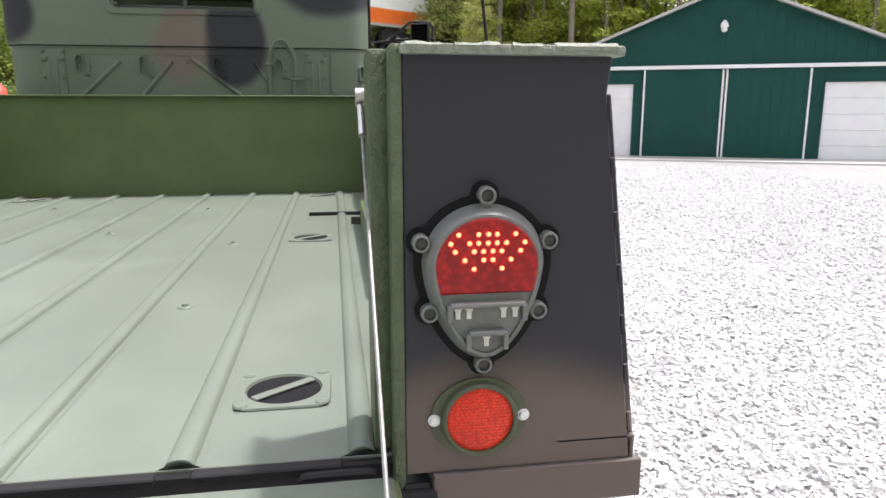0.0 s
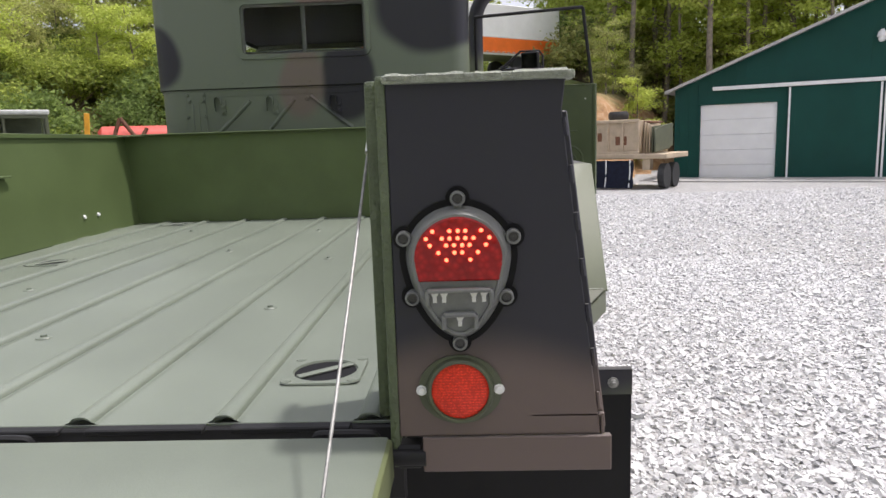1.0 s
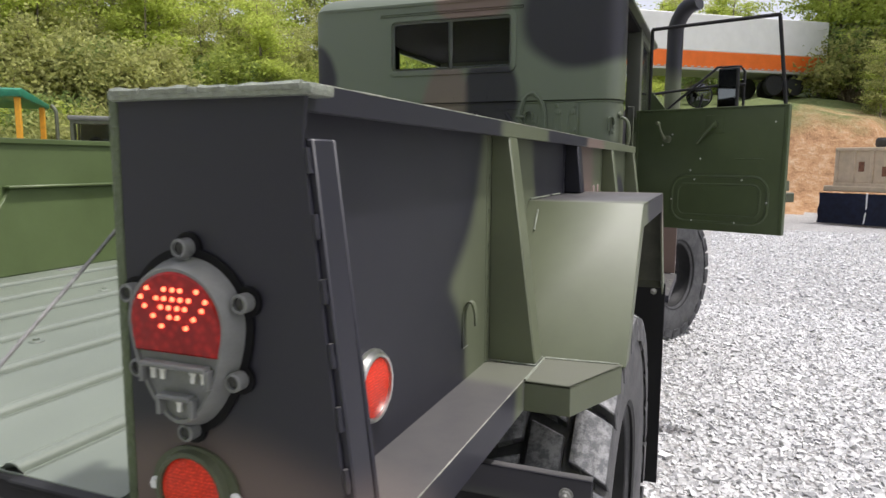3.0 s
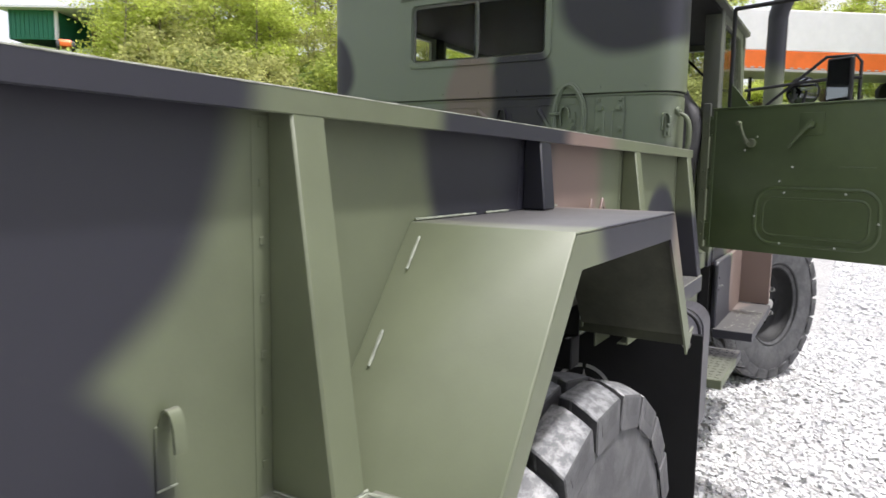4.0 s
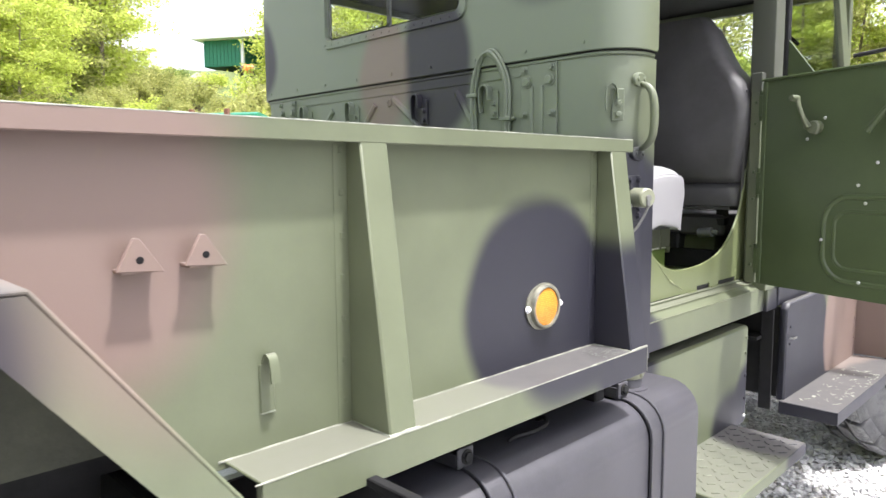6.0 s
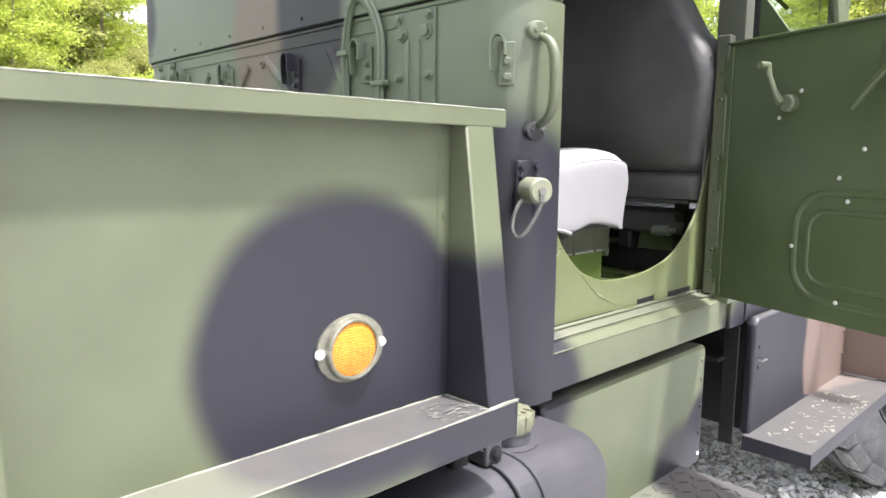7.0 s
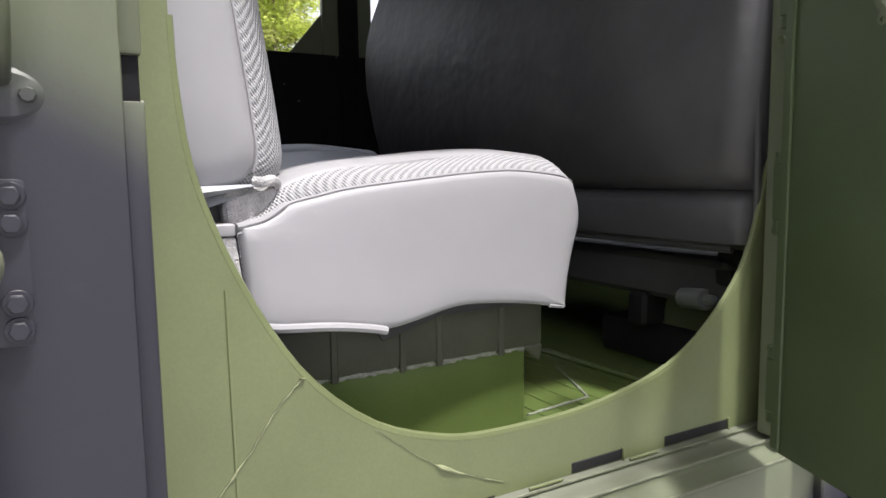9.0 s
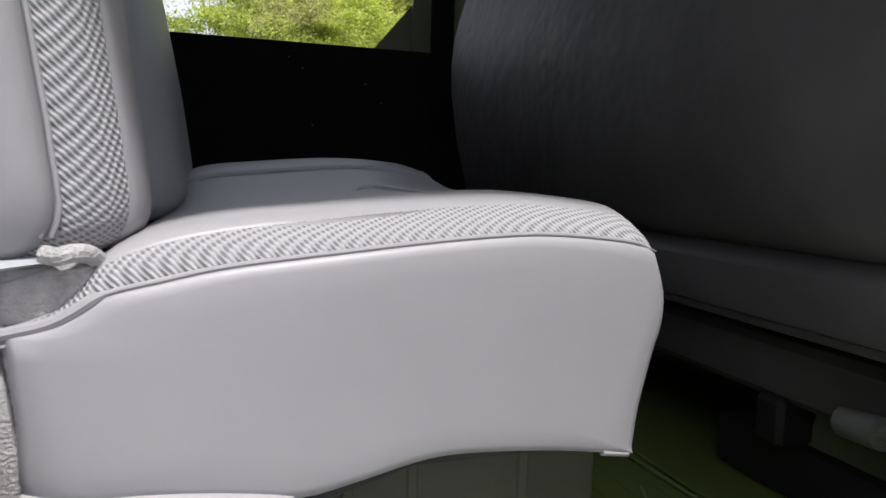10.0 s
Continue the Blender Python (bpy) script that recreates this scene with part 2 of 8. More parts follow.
tyre_mat = tyre_rubber("tyre_rubber", 0.10, False)
tyre_top = tyre_rubber("dusty_block_tops", 0.52, True)
tyre_top_clean = tyre_rubber("worn_block_tops", 0.40, True)
# dark olive carrying the shade under the wheel arch
arch_shade = plain("arch_shade_olive", (0.055, 0.058, 0.040), 0.7, vary=0.4, scale=9, fine=120, relief=0.4)
braid = plain("grey_wire_braid", (0.16, 0.16, 0.15), 0.55, vary=0.4, scale=300, fine=500, relief=0.6)


def lens_plastic(name, col, rough, cells, rows=0.0):
    """Pressed plastic with a prism pattern, in cells or in rows."""
    m, nt, b = shader(name)
    at = position(nt)
    v = node(nt, "ShaderNodeTexVoronoi", Scale=cells)
    nt.links.new(at, v.inputs["Vector"])
    c = ramp(nt, v.outputs[0], [(0.0, tuple(min(1, k * 1.6) for k in col)), (0.35, col), (0.62, tuple(k * 0.6 for k in col))])
    n = noise_of(nt, at, 30, 3)
    c = blend(nt, 0.3, c, ramp(nt, n, [(0.3, tuple(k * 0.6 for k in col)), (0.7, tuple(min(1, k * 1.4) for k in col))]))
    nt.links.new(c, b.inputs["Base Color"])
    if rows:
        w = node(nt, "ShaderNodeTexWave", Scale=rows, Distortion=0.6, Detail=1.0)
        w.bands_direction = 'Z'
        nt.links.new(at, w.inputs["Vector"])
        c = blend(nt, ramp(nt, w.outputs[1], [(0.2, (0.45, 0.45, 0.45)), (0.7, (0, 0, 0))]), c, tuple(k * 0.45 for k in col))
    nt.links.new(c, b.inputs["Base Color"])
    b.inputs["Roughness"].default_value = rough
    b.inputs["Coat Weight"].default_value = 0.08
    b.inputs["Specular IOR Level"].default_value = 0.3
    bump(nt, b, v.outputs[0], 0.35, 0.002)
    return m


red_lens = lens_plastic("red_reflector_lens", (0.95, 0.052, 0.022), 0.25, 330, 75.0)
amber_lens = lens_plastic("amber_reflector_lens", (0.80, 0.32, 0.045), 0.25, 330, 75.0)
lamp_lens = lens_plastic("red_lamp_lens", (0.34, 0.012, 0.011), 0.18, 105)


def glow(name, col, power):
    m, nt, b = shader(name)
    b.inputs["Base Color"].default_value = (*col, 1)
    b.inputs["Emission Color"].default_value = (*col, 1)
    b.inputs["Emission Strength"].default_value = power
    return m


led_mat = glow("lit_red_diode", (1.0, 0.11, 0.05), 4.0)


def glass(name, tint=(0.85, 0.9, 0.87)):
    m, nt, b = shader(name)
    b.inputs["Base Color"].default_value = (*tint, 1)
    b.inputs["Roughness"].default_value = 0.02
    b.inputs["Transmission Weight"].default_value = 1.0
    b.inputs["IOR"].default_value = 1.15
    return m


pane_glass = glass("clear_window_glass")
mirror_mat, _nt, _b = shader("mirror_glass")
_b.inputs["Metallic"].default_value, _b.inputs["Roughness"].default_value = 1.0, 0.03
# dark base stands in for the dark woods the mirror would reflect
_b.inputs["Base Color"].default_value = (0.22, 0.23, 0.24, 1)


def mesh_cloth():
    """Woven spacer fabric in slanting rows of small ovals."""
    m, nt, b = shader("grey_mesh_cloth")
    sep = nt.nodes.new("ShaderNodeSeparateXYZ")
    nt.links.new(position(nt), sep.inputs[0])

    def calc(op, p, q=0.0):
        n = nt.nodes.new("ShaderNodeMath")
        n.operation = op
        for s, v in zip(n.inputs, (p, q)):
            if isinstance(v, float):
                s.default_value = v
            else:
                nt.links.new(v, s)
        return n.outputs[0]
    along = calc('ADD', sep.outputs[1], sep.outputs[2])
    across = calc('ADD', sep.outputs[0], calc('MULTIPLY', along, 0.40))
    weave = calc('ADD', calc('COSINE', calc('MULTIPLY', along, 2 * math.pi / 0.0050)), calc('COSINE', calc('MULTIPLY', across, 2 * math.pi / 0.0042)))
    v = calc('ADD', calc('MULTIPLY', weave, 0.25), 0.5)
    c = ramp(nt, v, [(0.45, (0.38, 0.38, 0.39)), (0.80, (0.17, 0.17, 0.178))])
    nt.links.new(c, b.inputs["Base Color"])
    b.inputs["Roughness"].default_value = 0.8
    inv = node(nt, "ShaderNodeMath")
    inv.operation = 'SUBTRACT'
    inv.inputs[0].default_value = 1.0
    nt.links.new(v, inv.inputs[1])
    bump(nt, b, inv.outputs[0], 0.7, 0.003)
    return m


mesh_mat = mesh_cloth()


def gravel_mat(name, ground):
    m, nt, b = shader(name)
    at = position(nt)
    if ground:
        v = node(nt, "ShaderNodeTexVoronoi", Scale=34.0)
        nt.links.new(at, v.inputs["Vector"])
        big = noise_of(nt, at, 0.35, 6, 0.65)
        c = ramp(nt, v.outputs[1], [(0.0, (0.40, 0.40, 0.405)), (1.0, (0.64, 0.635, 0.64))])
        # cell edges darkened: the shade between chips is in the colour
        gap = ramp(nt, v.outputs[0], [(0.15, (1, 1, 1)), (0.75, (0.58, 0.57, 0.56))])
        c = blend(nt, 1.0, c, gap, 'MULTIPLY')
        c = blend(nt, ramp(nt, big, [(0.35, (0, 0, 0)), (0.7, (0.35, 0.35, 0.35))]), c, (0.55, 0.54, 0.52))
        nt.links.new(c, b.inputs["Base Color"])
        inv = node(nt, "ShaderNodeMath")
        inv.operation = 'SUBTRACT'
        inv.inputs[0].default_value = 1.0
        nt.links.new(v.outputs[0], inv.inputs[1])
        bump(nt, b, inv.outputs[0], 0.9, 0.045)
    else:
        isl = nt.nodes.new("ShaderNodeNewGeometry").outputs["Random Per Island"]
        c = ramp(nt, isl, [(0.0, (0.36, 0.36, 0.37)), (0.3, (0.51, 0.51, 0.515)), (1.0, (0.67, 0.665, 0.67))])
        small = noise_of(nt, at, 90, 4)
        c = blend(nt, 0.25, c, ramp(nt, small, [(0.3, (0.2, 0.2, 0.2)), (0.7, (0.9, 0.9, 0.9))]), 'OVERLAY')
        nt.links.new(c, b.inputs["Base Color"])
        bump(nt, b, small, 0.4, 0.004)
    b.inputs["Roughness"].default_value = 0.9
    return m


gravel_ground = gravel_mat("limestone_gravel_bed", True)
gravel_stone = gravel_mat("limestone_chips", False)


def earth_mat():
    m, nt, b = shader("bank_clay_and_grass")
    at = position(nt)
    big, mid, fine = noise_of(nt, at, 0.45, 6, 0.65), noise_of(nt, at, 2.5, 8, 0.75), noise_of(nt, at, 14, 4)
    clay = ramp(nt, mid, [(0.3, (0.20, 0.105, 0.05)), (0.5, (0.42, 0.24, 0.12)), (0.72, (0.55, 0.42, 0.28))])
    grass = ramp(nt, fine, [(0.3, (0.045, 0.075, 0.018)), (0.7, (0.16, 0.19, 0.06))])
    sep = nt.nodes.new("ShaderNodeSeparateXYZ")
    nt.links.new(at, sep.inputs[0])
    add = node(nt, "ShaderNodeMath")
    add.operation = 'MULTIPLY_ADD'
    nt.links.new(big, add.inputs[0])
    add.inputs[1].default_value = 3.0
    nt.links.new(sep.outputs[2], add.inputs[2])
    f = node(nt, "ShaderNodeMapRange")
    f.inputs["From Min"].default_value, f.inputs["From Max"].default_value = 4.3, 5.3
    nt.links.new(add.outputs[0], f.inputs[0])
    c = blend(nt, f.outputs[0], clay, grass)
    nt.links.new(c, b.inputs["Base Color"])
    b.inputs["Roughness"].default_value = 0.95
    bump(nt, b, mid, 0.8, 0.15)
    return m


earth = earth_mat()
grass_mat = plain("rough_grass", (0.085, 0.115, 0.030), 0.95, vary=0.5, scale=1.5, fine=14, relief=0.9, dist=0.05)


def leaf_mat(name, dark, light):
    m, nt, b = shader(name)
    g = nt.nodes.new("ShaderNodeNewGeometry").outputs["Random Per Island"]
    info = nt.nodes.new("ShaderNodeObjectInfo").outputs["Random"]
    c = ramp(nt, g, [(0.0, dark), (1.0, light)])
    c = blend(nt, 0.25, c, ramp(nt, info, [(0.0, dark), (1.0, light)]))
    nt.links.new(c, b.inputs["Base Color"])
    b.inputs["Roughness"].default_value = 0.6
    b.inputs["Specular IOR Level"].default_value = 0.25
    t = nt.nodes.new("ShaderNodeBsdfTranslucent")
    nt.links.new(c, t.inputs[0])
    mx = nt.nodes.new("ShaderNodeMixShader")
    mx.inputs[0].default_value = 0.62
    nt.links.new(b.outputs[0], mx.inputs[1])
    nt.links.new(t.outputs[0], mx.inputs[2])
    nt.links.new(mx.outputs[0], nt.nodes["Material Output"].inputs[0])
    return m


leaf_wood = leaf_mat("spring_leaves", (0.30, 0.37, 0.06), (0.68, 0.75, 0.19))
leaf_mid = leaf_mat("hedgerow_leaves", (0.17, 0.23, 0.045), (0.50, 0.56, 0.14))
leaf_dark = leaf_mat("deep_green_leaves", (0.11, 0.165, 0.050), (0.32, 0.41, 0.13))
leaf_hedge = leaf_mat("hedge_leaves", (0.22, 0.25, 0.075), (0.60, 0.60, 0.24))
twig_mat = plain("grey_brown_twigs", (0.20, 0.16, 0.12), 0.9, vary=0.3)


# ---- building tools ----
def part(name, bm, material, parent=None, label="", smooth=35.0):
    """Links a bmesh as one mesh object under a thing or under a part."""
    me = bpy.data.meshes.new(name)
    bmesh.ops.recalc_face_normals(bm, faces=bm.faces)
    bm.to_mesh(me)
    bm.free()
    me.materials.append(material)
    if smooth:
        me.shade_smooth()
        me.set_sharp_from_angle(angle=radians(smooth))
    ob = new(name, me)
    if parent is not None:
        ob.parent = parent
        if parent.type == 'EMPTY':
            ob.matrix_parent_inverse = Matrix.Translation(parent.location).inverted()
    if label:
        tagged(ob, label)
    return ob


def share(name, data, parent, m):
    """One more object on the mesh of an alike piece, at the pose m in the world."""
    ob = new(name, data)
    ob.parent = parent
    if parent.type == 'EMPTY':
        ob.matrix_parent_inverse = Matrix.Translation(parent.location).inverted()
    ob.matrix_basis = m
    return ob


def thing(name, at, label, category, group="", kind=""):
    e = new(name)
    e.location = at
    e.empty_display_size = 0.2
    return tagged(e, label, category, group, kind)


def merge(bm, other):
    me = bpy.data.meshes.new("tmp")
    other.to_mesh(me)
    other.free()
    bm.from_mesh(me)
    bpy.data.meshes.remove(me)
    return bm


def rounded(t, b, seg=1):
    if b > 0:
        bmesh.ops.bevel(t, geom=t.edges[:], offset=b, segments=seg, profile=0.6, affect='EDGES', clamp_overlap=True)
    return t


def box(bm, x0, x1, y0, y1, z0, z1, b=0.003, seg=1, m=None):
    t = bmesh.new()
    bmesh.ops.create_cube(t, size=1.0)
    for v in t.verts:
        v.co = ((x0 + x1) / 2 + v.co.x * (x1 - x0), (y0 + y1) / 2 + v.co.y * (y1 - y0), (z0 + z1) / 2 + v.co.z * (z1 - z0))
    rounded(t, b, seg)
    if m is not None:
        t.transform(m)
    return merge(bm, t)


def lay(axis, a, p, q):
    return {'x': (a, p, q), 'y': (p, a, q), 'z': (p, q, a)}[axis]


def prism(bm, pts, axis, a, b, bev=0.003, seg=1, m=None):
    """A flat outline, given in the other two axes in order, drawn out along one axis from a to b."""
    t = bmesh.new()
    lo = [t.verts.new(lay(axis, a, *p)) for p in pts]
    hi = [t.verts.new(lay(axis, b, *p)) for p in pts]
    t.faces.new(lo)
    t.faces.new(hi)
    for i in range(len(pts)):
        j = (i + 1) % len(pts)
        t.faces.new((lo[i], lo[j], hi[j], hi[i]))
    bmesh.ops.recalc_face_normals(t, faces=t.faces)
    rounded(t, bev, seg)
    if m is not None:
        t.transform(m)
    return merge(bm, t)


def folded(line, thick):
    """The closed outline of a sheet of that thickness, which follows a broken line in two axes (on its left side)."""
    def shifted():
        out = []
        for i, p in enumerate(line):
            ns = []
            for a, b in ((i - 1, i), (i, i + 1)):
                if a >= 0 and b < len(line):
                    d = Vector(line[b]) - Vector(line[a])
                    ns.append(Vector((-d.y, d.x)).normalized())
            n = sum(ns, Vector((0, 0))).normalized()
            n = n / max(0.3, n.dot(ns[0]))
            out.append(tuple(Vector(p) + n * thick))
        return out
    return list(line) + shifted()[::-1]


def loft(bm, rings, closed=True, caps=True):
    """Skins rings of equally many points."""
    vs = [[bm.verts.new(p) for p in r] for r in rings]
    n = len(rings[0])
    for a, b in zip(vs, vs[1:]):
        for i in range(n if closed else n - 1):
            j = (i + 1) % n
            bm.faces.new((a[i], a[j], b[j], b[i]))
    if caps:
        bm.faces.new(vs[0][::-1])
        bm.faces.new(vs[-1])
    return bm


def tube(bm, pts, r, seg=8, closed=False):
    """A round bar along a line of points."""
    pts = [Vector(p) for p in pts]
    n, rings, up = len(pts), [], None
    for i, p in enumerate(pts):
        a, b = pts[(i - 1) % n if closed else max(i - 1, 0)], pts[(i + 1) % n if closed else min(i + 1, n - 1)]
        d = (b - a).normalized()
        if up is None:
            up = d.orthogonal().normalized()
        up = (up - d * up.dot(d)).normalized()
        side = d.cross(up)
        rr = r[i] if isinstance(r, (list, tuple)) else r
        rings.append([p + (up * math.cos(k) + side * math.sin(k)) * rr for k in (2 * math.pi * s / seg for s in range(seg))])
    if closed:
        rings.append(rings[0])
    return loft(bm, rings, caps=not closed)


def turned(bm, profile, c, axis='x', seg=32, caps=False):
    """A turned shape: (radius, place along the axis) in order."""
    rings = []
    for r, h in profile:
        rings.append([Vector(c) + Vector(lay(axis, h, r * math.cos(2 * math.pi * s / seg), r * math.sin(2 * math.pi * s / seg))) for s in range(seg)])
    return loft(bm, rings, caps=caps)


def screw(bm, c, axis, r, h, seg=12):
    """A low round head with a rim, standing h along the axis."""
    s = 1 if h > 0 else -1
    return turned(bm, [(r, 0), (r, h * 0.7), (r * 0.8, h), (r * 0.001, h)], c, axis, seg)


def hexhead(bm, c, axis, r, h):
    turned(bm, [(r * 1.35, 0), (r * 1.35, h * 0.25), (r * 1.3, h * 0.3)], c, axis, 16, True)
    return turned(bm, [(r, 0), (r, h * 0.9), (r * 0.85, h)], c, axis, 6, True)


def smooth_line(pts, n=6, closed=False):
    """Catmull-Rom through points."""
    pts = [Vector(p) for p in pts]
    out, m = [], len(pts)
    for i in range(m if closed else m - 1):
        g = lambda k: pts[k % m] if closed else pts[max(0, min(m - 1, k))]
        a, b, c, d = g(i - 1), g(i), g(i + 1), g(i + 2)
        for s in range(n):
            t = s / n
            out.append(0.5 * ((2 * b) + (c - a) * t + (2 * a - 5 * b + 4 * c - d) * t * t + (3 * b - a - 3 * c + d) * t ** 3))
    if not closed:
        out.append(pts[-1])
    return out


def weld(bm, a, b, r=0.004, seed=0):
    """An uneven bead from a to b."""
    rnd = random.Random(seed)
    a, b = Vector(a), Vector(b)
    n = max(3, int((b - a).length / 0.012))
    tube(bm, [a.lerp(b, i / n) for i in range(n + 1)], [r * rnd.uniform(0.7, 1.25) for _ in range(n + 1)], 6)
    return bm


def beads(spans, r, material, parent, seed=0, label=""):
    """Each bead is a part of its own."""
    for i, (a, b) in enumerate(spans):
        part("weld_bead", weld(bmesh.new(), a, b, r, seed + i), material, parent, label)


# ---- the truck: cargo bed ----
B = bmesh.new
truck = thing("cargo_truck", (-0.80, 4.0, 0.0), "crew cab cargo truck in three-colour camouflage, rear door open", "truck")
MID = -0.82
XR, XL = 0.205, -1.845          # inner faces of the bed's sides
FLOOR, RAIL, SILL = 1.185, 1.697, 1.210
Y0, Y1 = 0.81, 3.80             # rear and front of the bed

# floor with pressed ribs
bm = B()
prism(bm, [(XL, 0.845), (XR, 0.845), (XR, 1.60), (0.045, 1.60), (0.045, 2.68), (XR, 2.68), (XR, Y1 - 0.01), (XL, Y1 - 0.01)], 'z', FLOOR - 0.008, FLOOR, 0.001)
bed_floor = part("bed_floor", bm, liner, truck, "grey-green coated steel bed floor with raised ribs")
bm = B()
ring_pts = [(0.018 * math.cos(a), max(0.0, 0.0125 * math.sin(a) ** 0.8)) for a in (math.pi * i / 8 for i in range(9))]
inner = [(p * 0.82, q * 0.80) for p, q in ring_pts]
t_outline = [(-0.026, 0.0008)] + ring_pts[::-1] + [(0.026, 0.0008)] + inner
prism(bm, t_outline, 'y', 0.846, 3.755, 0)
rib_first = part("floor_rib", bm, liner, bed_floor)
rib_first.matrix_basis = Matrix.Translation((-0.034, 0, FLOOR))
for k in range(1, 8):
    share("floor_rib", rib_first.data, bed_floor, Matrix.Translation((-0.034 - 0.2265 * k, 0, FLOOR)))

def drain(x, y):
    """A square plate with a round opening, four rivets and a cross bar."""
    z = FLOOR + 0.0015
    bm = B()
    outer = [(0.073 * max(-1, min(1, 1.25 * math.cos(a))), 0.073 * max(-1, min(1, 1.25 * math.sin(a)))) for a in (2 * math.pi * i / 48 for i in range(48))]
    loft(bm, [[(x + p, y + q, z) for p, q in outer], [(x + p * 0.98, y + q * 0.98, z + 0.003) for p, q in outer],
              [(x + 0.060 * math.cos(2 * math.pi * i / 48), y + 0.060 * math.sin(2 * math.pi * i / 48), z + 0.003) for i in range(48)],
              [(x + 0.058 * math.cos(2 * math.pi * i / 48), y + 0.058 * math.sin(2 * math.pi * i / 48), z - 0.001) for i in range(48)]], caps=False)
    plate = part("drain_plate", bm, liner, bed_floor, "square drain plate with a round opening")
    # flat black disc: the opening's darkness put into its colour
    bm = B()
    turned(bm, [(0.0575, 0), (0.001, 0.0002)], (x, y, z - 0.0008), 'z', 32)
    part("drain_dark_disc", bm, gasket, plate, "black disc standing in for the dark open drain")
    bm = B()
    box(bm, -0.056, 0.056, -0.008, 0.008, 0, 0.004, 0.001, m=Matrix.Translation((x, y, z)) @ Matrix.Rotation(radians(38), 4, 'Z'))
    part("cross_bar", bm, liner, plate)
    for sx in (-1, 1):
        for sy in (-1, 1):
            bm = B()
            turned(bm, [(0.011, 0), (0.009, 0.003), (0.0002, 0.004)], (x + 0.060 * sx, y + 0.060 * sy, z + 0.002), 'z', 12)
            part("rivet", bm, liner, plate)


for dx, dy in ((-0.148, 1.075), (-0.147, 2.42), (-0.115, 3.66), (-1.50, 2.42), (-1.50, 1.10), (-1.53, 3.66)):
    drain(dx, dy)
for dx, dy in ((-0.401, 1.591), (-0.40, 2.35), (-0.86, 1.35), (-0.86, 2.6), (-1.25, 1.9), (-0.62, 3.2), (-1.3, 3.3)):
    bm = B()
    turned(bm, [(0.018, 0), (0.016, 0.002), (0.008, 0.003), (0.007, 0.008), (0.0002, 0.009)], (dx, dy, FLOOR + 0.001), 'z', 12)
    part("floor_bolt", bm, liner, bed_floor)

bm = B()
prism(bm, [(XL, 0.86), (XR, 0.86), (XR, 1.60), (0.045, 1.60), (0.045, 2.68), (XR, 2.68), (XR, Y1 - 0.02), (XL, Y1 - 0.02)], 'z', FLOOR - 0.0105, FLOOR - 0.0085, 0)
part("floor_underside", bm, black_gap, bed_floor, "black underside of the bed floor")
# low wheel tub over the right rear wheel
bm = B()
prism(bm, [(0.036, FLOOR - 0.01), (0.036, 1.280), (XR - 0.001, 1.280), (XR - 0.001, 1.274), (0.042, 1.274), (0.042, FLOOR - 0.01)], 'y', 1.60, 2.68, 0)
tub = part("wheel_tub", bm, bed_green, bed_floor, "low green wheel tub")
bm = B()
prism(bm, [(0.044, FLOOR - 0.01), (0.044, 1.272), (XR - 0.001, 1.272), (XR - 0.001, 1.269), (0.047, 1.269), (0.047, FLOOR - 0.01)], 'y', 1.606, 2.674, 0)
for y0, y1 in ((1.602, 1.606), (2.674, 2.678)):
    box(bm, 0.044, XR - 0.001, y0, y1, FLOOR - 0.01, 1.272, 0)
part("tub_lining", bm, black_gap, tub, "black underside of the tub")
# closed rear edge below the floor, and the gap before the tailgate
bm = B()
box(bm, XL, 0.02, 0.835, 0.850, 1.06, FLOOR - 0.004, 0.003)
for k in range(8):
    box(bm, -0.245 - 0.2265 * k, -0.06 - 0.2265 * k, 0.826, 0.846, FLOOR - 0.010, FLOOR - 0.001, 0.002)
part("rear_crossmember", bm, black_gap, truck, "black rear crossmember under the floor edge")

# front wall of the bed
bm = B()
box(bm, XL, XR, Y1 - 0.02, Y1 - 0.012, FLOOR, RAIL - 0.004, 0.002)
box(bm, XL, XR, Y1 - 0.05, Y1 + 0.0, RAIL - 0.008, RAIL, 0.002)
front_wall = part("front_panel", bm, bed_green, truck, "plain green front panel of the cargo bed")


def post_outline(inner_x, top_x, foot_x, foot_z, top_z):
    return [(inner_x, foot_z), (foot_x, foot_z), (top_x, top_z), (inner_x, top_z)]


LEAN_IN = 0.052         # the far side stands inward at its foot


def leant(bm):
    for v in bm.verts:
        v.co.x += LEAN_IN * (RAIL - v.co.z) / (RAIL - 1.12)
    return bm


